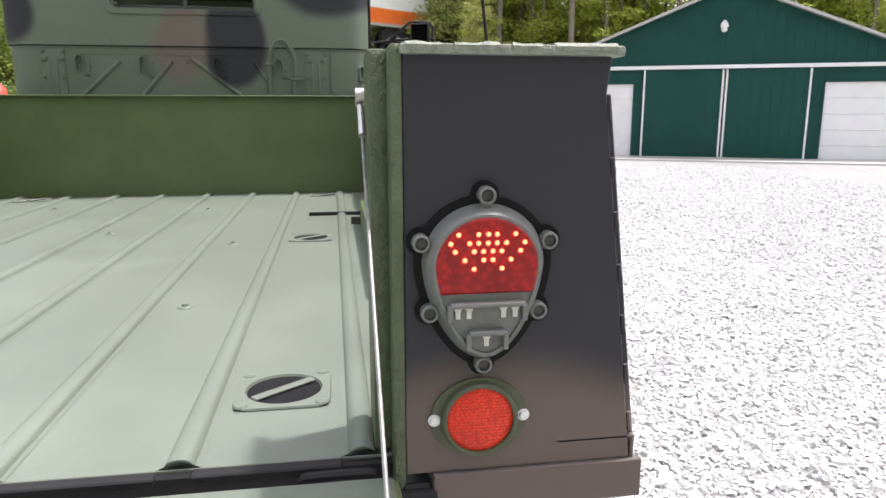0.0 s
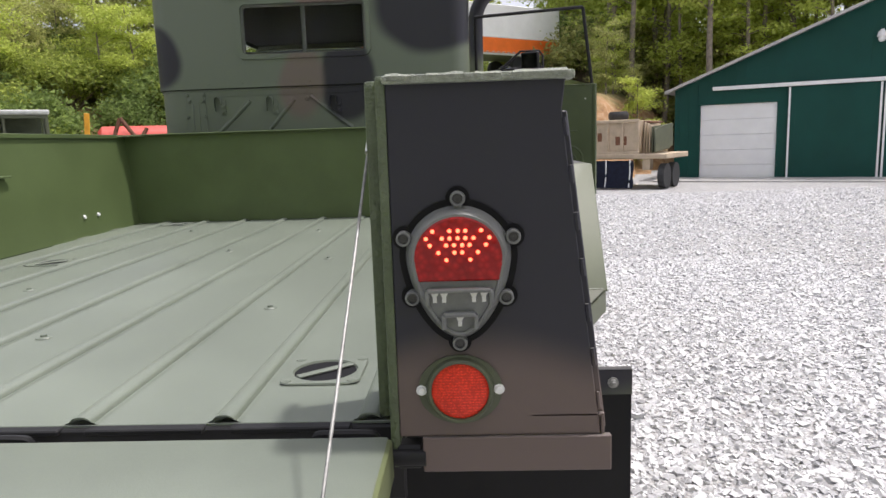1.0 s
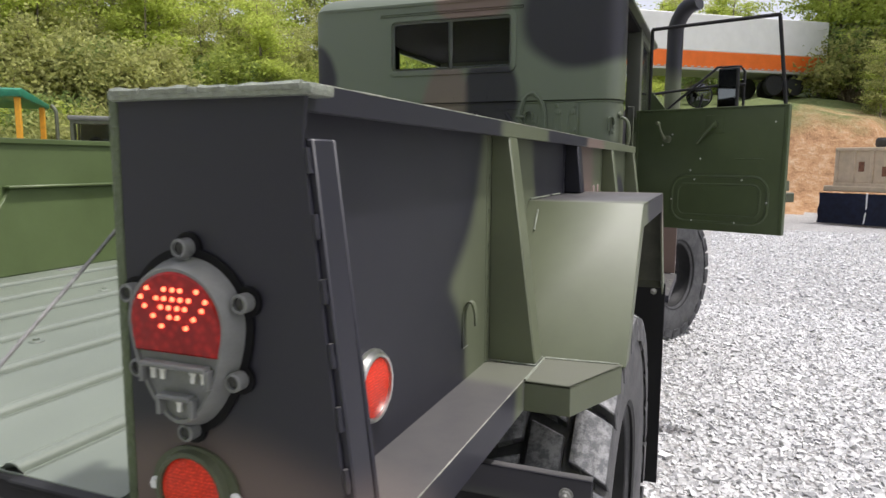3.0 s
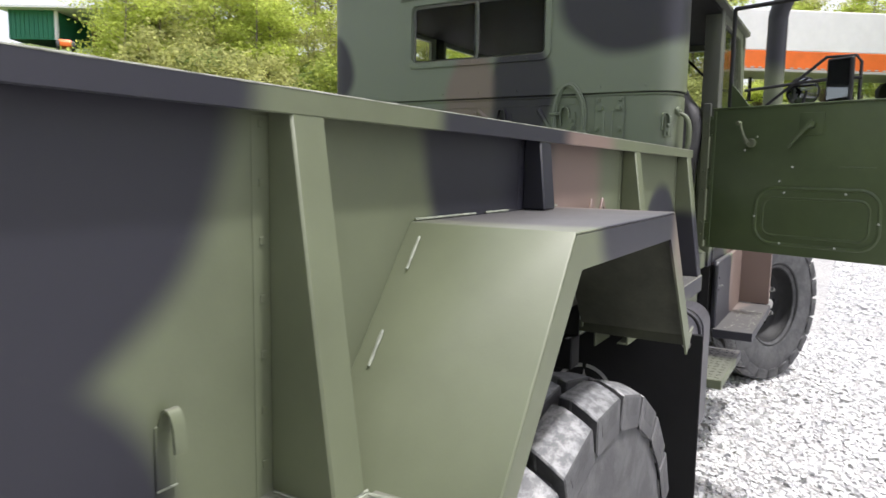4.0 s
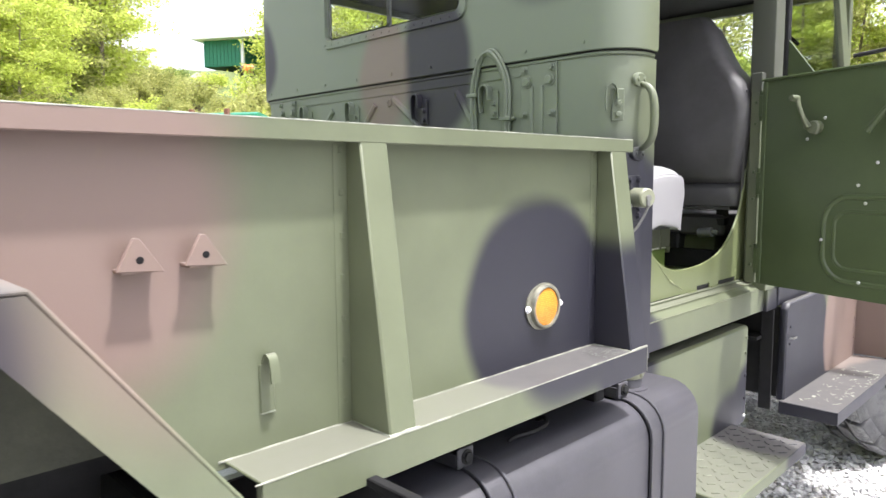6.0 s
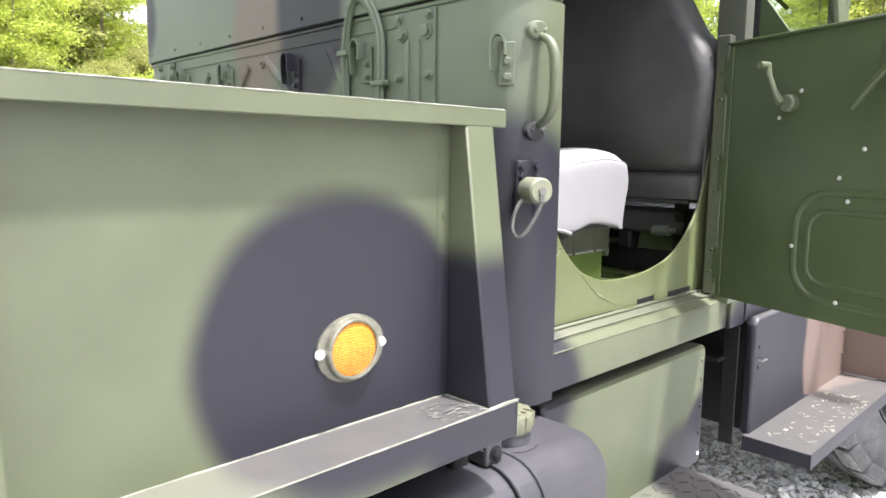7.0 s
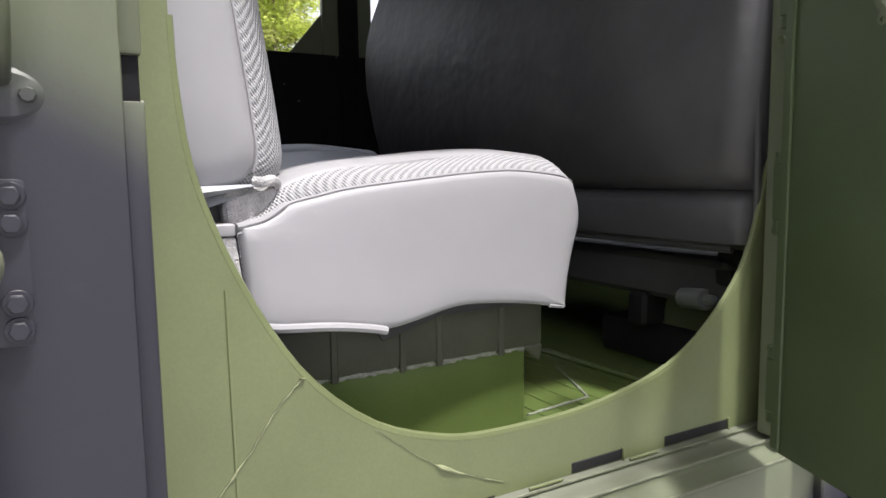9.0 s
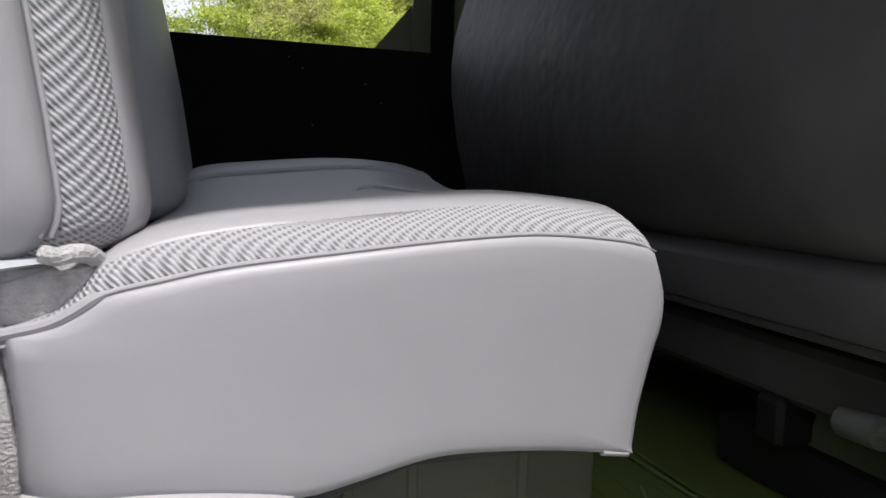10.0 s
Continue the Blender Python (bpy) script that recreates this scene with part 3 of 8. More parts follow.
def bed_side(mirror):
    """One side of the bed: panel, top rail, sill, tapered posts."""
    s = (lambda x: 2 * MID - x + (-0.0)) if mirror else (lambda x: x)
    X = lambda a, b: (min(s(a), s(b)), max(s(a), s(b)))
    side = camo
    bm = B()
    foot = [(Y0, 1.12), (1.60, 1.12), (1.60, 1.267), (2.68, 1.267), (2.68, 1.198), (2.80, 1.198), (2.80, 1.12), (Y1 - 0.005, 1.12)]
    if mirror:
        prism(bm, [(XL + LEAN_IN - 0.006, 1.12), (XL + LEAN_IN, 1.12), (XL, RAIL - 0.004), (XL - 0.006, RAIL - 0.004)], 'y', Y0, Y1 - 0.005, 0.0015)
    else:
        prism(bm, foot + [(Y1 - 0.005, RAIL - 0.004), (Y0, RAIL - 0.004)], 'x', *X(XR, XR + 0.006), 0.0015)
    panel = part("side_panel", bm, bed_green if mirror else camo, truck, "camouflage-painted steel side panel of the bed")
    bm = B()
    x0, x1 = X(XR - 0.012, 0.250)
    out = [(x1, RAIL), (x1, RAIL - 0.030), (x1 - 0.005, RAIL - 0.030), (x1 - 0.005, RAIL - 0.006), (x0 + 0.005, RAIL - 0.006), (x0 + 0.005, RAIL - 0.02), (x0, RAIL - 0.02), (x0, RAIL)]
    if mirror:
        out = [(x0 + x1 - p, q) for p, q in out]
    prism(bm, out, 'y', Y0, Y1, 0.0015)
    part("top_rail", bm, bed_green if mirror else camo, panel, "folded top rail along the bed side")
    # sill: a folded step along the foot, broken by the wheel arch
    for a, b in ((Y0 - 0.01, 1.535), (2.750, 3.772)):
        bm = B()
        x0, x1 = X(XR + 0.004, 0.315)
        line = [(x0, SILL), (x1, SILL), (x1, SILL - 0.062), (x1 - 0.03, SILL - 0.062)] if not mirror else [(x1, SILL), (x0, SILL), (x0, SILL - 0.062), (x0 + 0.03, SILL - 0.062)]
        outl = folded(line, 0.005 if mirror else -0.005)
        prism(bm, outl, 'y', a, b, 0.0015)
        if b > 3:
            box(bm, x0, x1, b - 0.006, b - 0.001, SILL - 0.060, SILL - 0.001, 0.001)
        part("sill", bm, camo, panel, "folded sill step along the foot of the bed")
    for y, w, zf, xf in ((1.575, 0.058, SILL, 0.312), (2.300, 0.056, 1.528, 0.262), (3.004, 0.056, SILL, 0.312), (3.736, 0.066, SILL, 0.312)):
        bm = B()
        o = [(s(p), q) for p, q in post_outline(XR + 0.006, 0.246, xf, zf, RAIL - 0.006)]
        prism(bm, o, 'y', y - w / 2, y + w / 2, 0.003)
        x0, x1 = X(XR + 0.006, XR + 0.0072)
        box(bm, x0, x1, y - w / 2 - 0.026, y + w / 2 + 0.004, zf, RAIL - 0.03, 0.001)
        post = part("side_post", bm, camo, panel, "tapered folded side post")
        if not mirror and y > 1.5:
            n = 7 if zf < 1.3 else 3
            for k in range(n):
                z = zf + 0.04 + (RAIL - 0.08 - zf) * k / (n - 1)
                bm = B()
                box(bm, XR + 0.0072, XR + 0.0092, y - w / 2 - 0.016, y - w / 2 - 0.008, z - 0.005, z + 0.005, 0.0008)
                part("panel_rivet", bm, camo, post)
    return panel


right_side = bed_side(False)
left_side = bed_side(True)
# weld beads and scuffs of the right side
beads([((0.214, 1.86, 1.529), (0.214, 2.06, 1.529)), ((0.214, 2.10, 1.529), (0.214, 2.2, 1.529)), ((0.214, 2.36, 1.529), (0.214, 2.46, 1.529)),
       ((0.216, 1.545, SILL), (0.314, 1.545, SILL)), ((0.31, 1.545, SILL), (0.31, 1.61, SILL)), ((0.212, 2.98, SILL), (0.312, 2.975, SILL)),
       ((0.312, 2.975, SILL), (0.312, 3.035, SILL)), ((0.212, 3.70, SILL), (0.312, 3.70, SILL)), ((0.313, 3.70, SILL), (0.313, 3.77, SILL))], 0.0022, weld_mat, right_side, 0, "pale painted weld bead")
bm, rnd = B(), random.Random(17)
for k in range(190):
    x, y, r = 0.222 + 0.085 * rnd.random() ** 0.6, 3.765 - 0.16 * rnd.random() ** 1.5, rnd.uniform(0.0008, 0.0036)
    n, a0 = rnd.randint(5, 7), rnd.uniform(0, 6.28)
    bm.faces.new([bm.verts.new((x + r * rnd.uniform(0.5, 1.3) * math.cos(a0 + 6.283 * i / n), y + 2.4 * r * rnd.uniform(0.5, 1.3) * math.sin(a0 + 6.283 * i / n), SILL + 0.0006 + 0.00001 * k)) for i in range(n)])
for k in range(46):
    x, y, r = 0.314 - 0.075 * rnd.random() ** 2.2, 3.768 - 0.075 * rnd.random() ** 1.6, rnd.uniform(0.0012, 0.0035)
    n, a0 = rnd.randint(4, 6), rnd.uniform(0, 6.28)
    bm.faces.new([bm.verts.new((x + r * rnd.uniform(0.5, 1.3) * math.cos(a0 + 6.283 * i / n), y + 2.5 * r * rnd.uniform(0.5, 1.3) * math.sin(a0 + 6.283 * i / n), SILL + 0.0015 + 0.00001 * k)) for i in range(n)])
tagged(part("scuffed_patch", bm, scuff, right_side, "scuffed bare paint on the sill end", smooth=0), kind="stuff")


beads([((0.3130, 2.972, SILL + 0.0005), (0.3130, 3.036, SILL + 0.0005)), ((0.3130, 3.70, SILL + 0.0005), (0.3130, 3.770, SILL + 0.0005))], 0.0034, wear_and_glint, right_side, 30, "thick pale weld at the post's foot")


def pale_edge_line(a, b, r, seed):
    """A pale line of uneven width along a fold: wear, with the edge's glint painted in."""
    rw, bm = random.Random(seed), B()
    a, b = Vector(a), Vector(b)
    n = int((b - a).length / 0.02)
    tube(bm, [a.lerp(b, i / n) for i in range(n + 1)], [r * rw.uniform(0.55, 1.25) for _ in range(n + 1)], 6)
    part("pale_edge_line", bm, wear_and_glint, right_side, "pale line along the edge: wear, with the glint painted in")


pale_edge_line((0.3144, 2.74, SILL - 0.0006), (0.3144, 3.771, SILL - 0.0006), 0.0016, 1)
# pale caulk bead in the inner joint
pale_edge_line((0.2115, 2.74, SILL + 0.0005), (0.2115, 3.695, SILL + 0.0005), 0.0016, 2)
pale_edge_line((0.3144, 0.81, SILL - 0.0006), (0.3144, 1.530, SILL - 0.0006), 0.0012, 3)
# rail: the sky glint on its top edge, laid on as a pale strip
pale_edge_line((0.2494, 0.83, RAIL - 0.0006), (0.2494, 3.795, RAIL - 0.0006), 0.0013, 4)
pale_edge_line((0.3144, 3.771, SILL - 0.002), (0.3144, 3.771, SILL - 0.060), 0.0012, 5)


def hook(y, z0, z1, top):
    """A flat tab on the panel with its upper end bent out and down into a tongue."""
    bm = B()
    x = XR + 0.006
    box(bm, x, x + 0.003, y - 0.012, y + 0.012, z0 - 0.010, z1 - 0.004, 0.001)
    h = part("tie_hook", bm, camo, right_side, "bent steel tie hook on the side panel")
    bm = B()
    line = [Vector(p) for p in ((x + 0.0015, y, z1 - 0.012), (x + 0.003, y, z1), (x + 0.009, y, z1 + top), (x + 0.017, y, z1 + top), (x + 0.022, y + 0.001, z1 - 0.002), (x + 0.024, y + 0.002, z1 - 0.030))]
    pts = smooth_line(line, 5)
    rings = []
    for i, p in enumerate(pts):
        d = (pts[min(i + 1, len(pts) - 1)] - pts[max(i - 1, 0)]).normalized()
        n, w = Vector((d.z, 0, -d.x)) * 0.0017, Vector((0, 0.0075, 0))
        rings.append([p + n - w, p - n - w, p - n + w, p + n + w])
    loft(bm, rings)
    part("tongue", bm, camo, h, "bent tongue of the hook", smooth=40)
    bm = B()
    box(bm, x + 0.003, x + 0.0045, y - 0.012, y + 0.012, z0 - 0.0105, z0 - 0.0085, 0)
    part("hook_foot", bm, weld_mat, h, "thin weld under the tab")


hook(1.395, 1.285, 1.348, 0.012)
hook(2.821, 1.275, 1.344, 0.010)
# two drilled lugs above the arch
for y in (2.632, 2.718):
    bm = B()
    prism(bm, [(y - 0.026, 1.500), (y + 0.034, 1.496), (y + 0.004, 1.540), (y - 0.004, 1.541)], 'x', 0.236, 0.242, 0.001)
    box(bm, XR + 0.006, 0.240, y - 0.020, y + 0.028, 1.496, 1.502, 0.001)
    lug = part("lug", bm, camo, right_side, "drilled lug on the side panel")
    bm = B()
    screw(bm, (0.2415, y + 0.003, 1.513), 'x', 0.005, 0.001, 10)
    part("hole", bm, gasket, lug)

# inside of the left side: raised wheel box plate and bolts
bm = B()
prism(bm, [(1.77, FLOOR), (2.905, FLOOR), (2.665, 1.510), (2.007, 1.510)], 'x', XL, XL + 0.016, 0.004)
prism(bm, [(1.99, 1.510), (2.685, 1.510), (2.685, 1.520), (1.99, 1.520)], 'x', XL, XL + 0.040, 0.003)
part("wheel_box_plate", leant(bm), bed_green, left_side, "raised trapezoid plate over the wheel")
for i in range(9):
    bm = B()
    y = 0.95 + i * 0.31
    box(bm, XL, XL + 0.006, y, y + 0.10, FLOOR, FLOOR + 0.005, 0.002)
    part("weld_stitch", leant(bm), weld_mat, left_side, "pale weld stitch along the floor edge")
for y in (3.22, 3.35):
    bm = B()
    screw(bm, (XL + 0.001, y, 1.285), 'x', 0.010, 0.008, 10)
    part("side_bolt", leant(bm), bright, left_side, "bright bolt head")
bm = B()
prism(bm, [(XL, Y1 - 0.13), (XL + 0.16, Y1 - 0.02), (XL, Y1 - 0.02)], 'z', RAIL - 0.012, RAIL - 0.006, 0.001)
part("corner_gusset", bm, bed_green, left_side, "corner gusset plate")

# added black box, keeps bright gravel out of the dark front gap
bm = B()
box(bm, XL, XR - 0.01, Y1 - 0.06, Y1 - 0.02, 0.96, FLOOR - 0.012, 0.003)
part("front_filler", bm, black_gap, truck, "black box added to darken the gap under the bed's front")

# ---- rear corner post, plate, hinge ----
bm = B()
plate_o = [(0.018, 1.178), (0.309, 1.178), (0.256, 1.640), (0.262, RAIL - 0.008), (0.018, RAIL - 0.008)]
prism(bm, plate_o, 'y', 0.800, 0.806, 0.0015)
prism(bm, [(0.051, 1.125), (0.324, 1.125), (0.324, 1.178), (0.051, 1.178)], 'y', 0.794, 0.806, 0.0015)
corner = part("rear_corner_plate", bm, camo, truck, "black and brown painted rear corner plate")
bm = B()
box(bm, 0.014, 0.273, 0.790, 0.835, RAIL - 0.016, RAIL - 0.004, 0.004, 2)
rim = part("top_cap", bm, weld_mat, corner, "rough pale painted top cap")
beads([((a, 0.792, RAIL - 0.007), (b, 0.792, RAIL - 0.007)) for a, b in ((0.02, 0.06), (0.075, 0.125), (0.14, 0.175), (0.19, 0.262))], 0.0048, weld_mat, corner, 40)
# flange along the outer edge, with stitched welds
bm = B()
prism(bm, [(0.252, 1.640), (0.264, 1.640), (0.318, 1.185), (0.305, 1.185)], 'y', 0.806, 0.846, 0.002)
prism(bm, [(0.212, 1.640), (0.264, 1.640), (0.318, 1.212), (0.212, 1.212)], 'y', 0.846, 0.852, 0.002)
part("edge_flange", bm, camo, corner)
for i in range(7):
    f0 = i / 7 + 0.02
    f1 = f0 + 0.055
    beads([((0.258 + 0.054 * f0, 0.803, 1.64 - 0.455 * f0), (0.258 + 0.054 * f1, 0.803, 1.64 - 0.455 * f1))], 0.0035, camo, corner, 60 + i)
# inner face of the corner post, thickly coated
bm = B()
box(bm, 0.004, 0.018, 0.800, 0.905, 1.130, RAIL - 0.004, 0.004, 2)
box(bm, -0.018, 0.006, 0.846, 0.945, 1.190, RAIL - 0.006, 0.006, 2)
box(bm, 0.004, XR + 0.002, 0.930, 0.945, 1.190, RAIL - 0.006, 0.003)
part("inner_post", bm, liner_rough, corner, "thickly coated green inner post with a pebbled surface")
# tailgate hinge pocket
bm = B()
box(bm, 0.012, 0.050, 0.797, 0.830, 1.128, 1.165, 0.004)
turned(bm, [(0.013, 0.0), (0.013, 0.05)], (0.005, 0.80, 1.146), 'x', 14, True)
part("tailgate_hinge", bm, black_gap, corner, "dark tailgate hinge block")


def red_reflector(c, axis, material, name, label, parent, holder, w):
    """Round reflector in a dished oval holder with two bolts."""
    cx, cy, cz = c
    sgn = -1 if axis == 'y' else 1
    put = lambda u, v, d: (cx + u, cy + sgn * d, cz + v) if axis == 'y' else (cx + sgn * d, cy + u, cz + v)
    N = 48
    circ = [(math.cos(2 * math.pi * i / N), math.sin(2 * math.pi * i / N)) for i in range(N)]
    oval = [(w * p if abs(p) < 0.8 else w * (abs(p) ** 0.9) * (1 if p > 0 else -1), 0.0515 * q) for p, q in circ]
    bm = B()
    loft(bm, [[put(u, v, 0.000) for u, v in oval], [put(u, v, 0.0035) for u, v in oval], [put(p * 0.049, q * 0.049, 0.0045) for p, q in circ],
              [put(p * 0.047, q * 0.047, 0.013) for p, q in circ], [put(p * 0.0445, q * 0.0445, 0.0145) for p, q in circ],
              [put(p * 0.0415, q * 0.0415, 0.0135) for p, q in circ], [put(p * 0.041, q * 0.041, 0.009) for p, q in circ]], caps=False)
    r = part(name, bm, holder, parent, label)
    bm = B()
    loft(bm, [[put(p * 0.0412, q * 0.0412, 0.0095) for p, q in circ], [put(p * 0.036, q * 0.036, 0.0115) for p, q in circ], [put(p * 0.0004, q * 0.0004, 0.0125) for p, q in circ]], caps=False)
    part("lens", bm, material, r, "ribbed plastic reflector lens")
    for k in (-1, 1):
        bm = B()
        a = put(k * w * 0.93 if w > 0.055 else k * 0.0535, 0, 0.003)
        hexhead(bm, a, axis, 0.0058, sgn * 0.006)
        part("bolt", bm, bright, r, "bright bolt head")
    return r


red_reflector((0.108, 0.800, 1.250), 'y', red_lens, "rear_reflector", "round red reflector in a green dished holder", truck, plain("dark_holder_green", (0.075, 0.085, 0.050), 0.42), 0.060)
red_reflector((0.211, 3.499, 1.331), 'x', amber_lens, "side_reflector", "round amber reflector in a brushed metal holder", truck,
              plain("worn_metal_holder", (0.24, 0.235, 0.19), 0.40, metal=0.5, vary=0.3, scale=30), 0.061)
red_reflector((0.211, 1.02, 1.315), 'x', red_lens, "side_reflector", "round red side reflector in a bare metal holder", truck, steel, 0.056)


def tail_light(cx, cz, y):
    """Composite lamp: gasket with six ears, grey body, red lens with lit diodes, hooded slots."""
    N = 72

    def egg(s, grow=0.0):
        out = []
        for i in range(N):
            a = 2 * math.pi * i / N
            c, q = math.cos(a), math.sin(a)
            w = 0.0725 if q > 0 else 0.0725 - 0.013 * (-q) ** 1.2
            h = 0.070 if q > 0 else 0.116
            out.append((cx + (w * s + grow) * c, cz + 0.020 + (h * s + grow) * q))
        return out
    at = lambda o, d: [(u, y - d, v) for u, v in o]
    ears = ((0.001, 0.101), (-0.075, 0.0475), (0.076, 0.047), (-0.0655, -0.036), (0.0650, -0.0375), (-0.001, -0.102))
    bm = B()
    loft(bm, [at(egg(1, 0.010), 0), at(egg(1, 0.010), 0.004)], caps=True)
    for u, v in ears:
        turned(bm, [(0.0165, 0.0), (0.0165, -0.0042)], (cx + u, y, cz + v), 'y', 20, True)
    lamp = part("tail_light", bm, gasket, truck, "military composite tail lamp, grey housing with lit red diodes")
    bm = B()
    loft(bm, [at(egg(1, 0.001), 0.004), at(egg(1, -0.001), 0.010), at(egg(1, -0.006), 0.024), at(egg(1, -0.009), 0.0275), at(egg(1, -0.0125), 0.0270), at(egg(1, -0.0130), 0.0235)], caps=False)
    bm.faces.new([bm.verts.new(p) for p in at(egg(1, -0.0130), 0.0235)])
    for u, v in ears:
        k = 0.90
        turned(bm, [(0.0105, 0.0), (0.0105, -0.0135), (0.0092, -0.0150), (0.0072, -0.0150), (0.0070, -0.0095)], (cx + u, y - 0.004, cz + v), 'y', 20, False)
        box(bm, cx + u * k - 0.006, cx + u * k + 0.006, y - 0.012, y - 0.004, cz + v * k - 0.006, cz + v * k + 0.006, 0.002)
    part("housing", bm, lamp_grey, lamp, "dark grey moulded lamp housing")
    for u, v in ears:
        bm = B()
        turned(bm, [(0.0068, 0.0), (0.0062, -0.003), (0.0003, -0.0032)], (cx + u, y - 0.0125, cz + v), 'y', 12)
        box(bm, cx + u - 0.0006, cx + u + 0.0006, y - 0.0163, y - 0.0154, cz + v - 0.005, cz + v + 0.005, 0)
        part("screw", bm, screw_dark, lamp, "weathered steel screw in its socket")
    # lens: upper half of the lamp
    zc = cz - 0.011
    face = egg(1, -0.0110)

    def half_width(z):
        q = min(((abs(v - z), abs(u - cx)) for u, v in face))[1]
        return q
    arch_pts = [(u, v) for u, v in face if v > zc + 0.002]
    hw = half_width(zc)
    right_side_pts = sorted([p for p in arch_pts if p[0] >= cx], key=lambda p: p[1])
    left_side_pts = sorted([p for p in arch_pts if p[0] < cx], key=lambda p: -p[1])
    top = [(cx + hw, zc)] + right_side_pts + left_side_pts + [(cx - hw, zc)]
    bm = B()
    shrink = [(cx + (u - cx) * 0.93, cz + 0.026 + (v - cz - 0.026) * 0.93) for u, v in top]
    loft(bm, [at(top, 0.0236), at(top, 0.0262), at(shrink, 0.0285)], caps=False)
    bm.faces.new([bm.verts.new(p) for p in at(shrink, 0.0285)])
    part("lens", bm, lamp_lens, lamp, "red lens over rows of lit diodes", smooth=20)
    # diodes in rows
    rows = ((0.0585, (-0.034, -0.011, 0.0005, 0.0105, 0.032)), (0.0485, (-0.043, -0.0215, -0.011, 0.0, 0.0105, 0.0215, 0.043)),
            (0.0390, (-0.038, -0.016, -0.0053, 0.0057, 0.016, 0.038)), (0.0290, (-0.0267, -0.0049, 0.0057, 0.027)), (0.0187, (-0.016, 0.0165)))
    for v, us in rows:
        for u in us:
            bm = B()
            turned(bm, [(0.0029, 0.0), (0.0023, -0.0018), (0.0002, -0.0026)], (cx + u, y - 0.0284, cz + v), 'y', 8)
            part("diode", bm, led_mat, lamp, "lit red diode")
    # two hooded slots with pale marks
    for v, w, marks in ((-0.026, 0.044, (-0.034, -0.021, 0.020, 0.034)), (-0.060, 0.022, (0.0,))):
        bm = B()
        box(bm, cx - w, cx + w, y - 0.036, y - 0.023, cz + v, cz + v + 0.006, 0.0015)
        for k in (-1, 1):
            box(bm, cx + k * w - 0.003, cx + k * w + 0.003, y - 0.034, y - 0.023, cz + v - 0.018, cz + v + 0.003, 0.001)
        part("hood", bm, lamp_grey, lamp, "grey hood over the blackout marker")
        for u in marks:
            bm = B()
            prism(bm, [(cx + u - 0.006, cz + v - 0.001), (cx + u + 0.006, cz + v - 0.001), (cx + u + 0.0028, cz + v - 0.007), (cx + u + 0.0028, cz + v - 0.015),
                       (cx + u - 0.0028, cz + v - 0.015), (cx + u - 0.0028, cz + v - 0.007)], 'y', y - 0.0262, y - 0.0238, 0)
            part("pale_mark", bm, lamp_white, lamp, "white marker window")
    return lamp


tail_light(0.111, 1.425, 0.800)

# ---- tailgate, lowered flat, and its cable ----
bm = B()
box(bm, -1.640, 0.002, 0.25, 0.795, 1.150, 1.182, 0.006, 2)
gate = part("tailgate", bm, liner, truck, "grey-green coated tailgate lowered flat")
bm = B()
box(bm, -0.012, 0.008, 0.25, 0.790, 1.118, 1.180, 0.005, 2)
part("gate_edge", bm, green, gate, "green outer edge of the tailgate")
for k in range(4):
    bm = B()
    x = -0.065 - 0.53 * k
    tube(bm, smooth_line([(x - 0.045, 0.815, 1.150), (x - 0.045, 0.815, 1.172), (x - 0.03, 0.812, 1.178), (x + 0.03, 0.812, 1.178), (x + 0.045, 0.815, 1.172), (x + 0.045, 0.815, 1.150)], 3), 0.007, 8)
    part("gate_hinge", bm, black_gap, gate, "dark hinge loop in the gap")
bm = B()
c0, c1 = Vector((-0.023, 0.945, 1.630)), Vector((-0.025, 0.385, 1.186))
tube(bm, [c0.lerp(c1, i / 24) + Vector((0, 0, -0.004 * math.sin(math.pi * i / 24))) for i in range(25)], 0.0023, 8)
cable = part("gate_cable", bm, worn_cable, truck, "twisted steel tailgate cable")
bm = B()
tube(bm, [c0 + Vector((0, -0.005, -0.004)), c0.lerp(c1, 0.09)], 0.0045, 10)
turned(bm, [(0.012, -0.006), (0.012, 0.006)], c0 + Vector((0, 0.006, 0.008)), 'x', 14, True)
part("cable_end", bm, steel, cable, "swaged cable end")


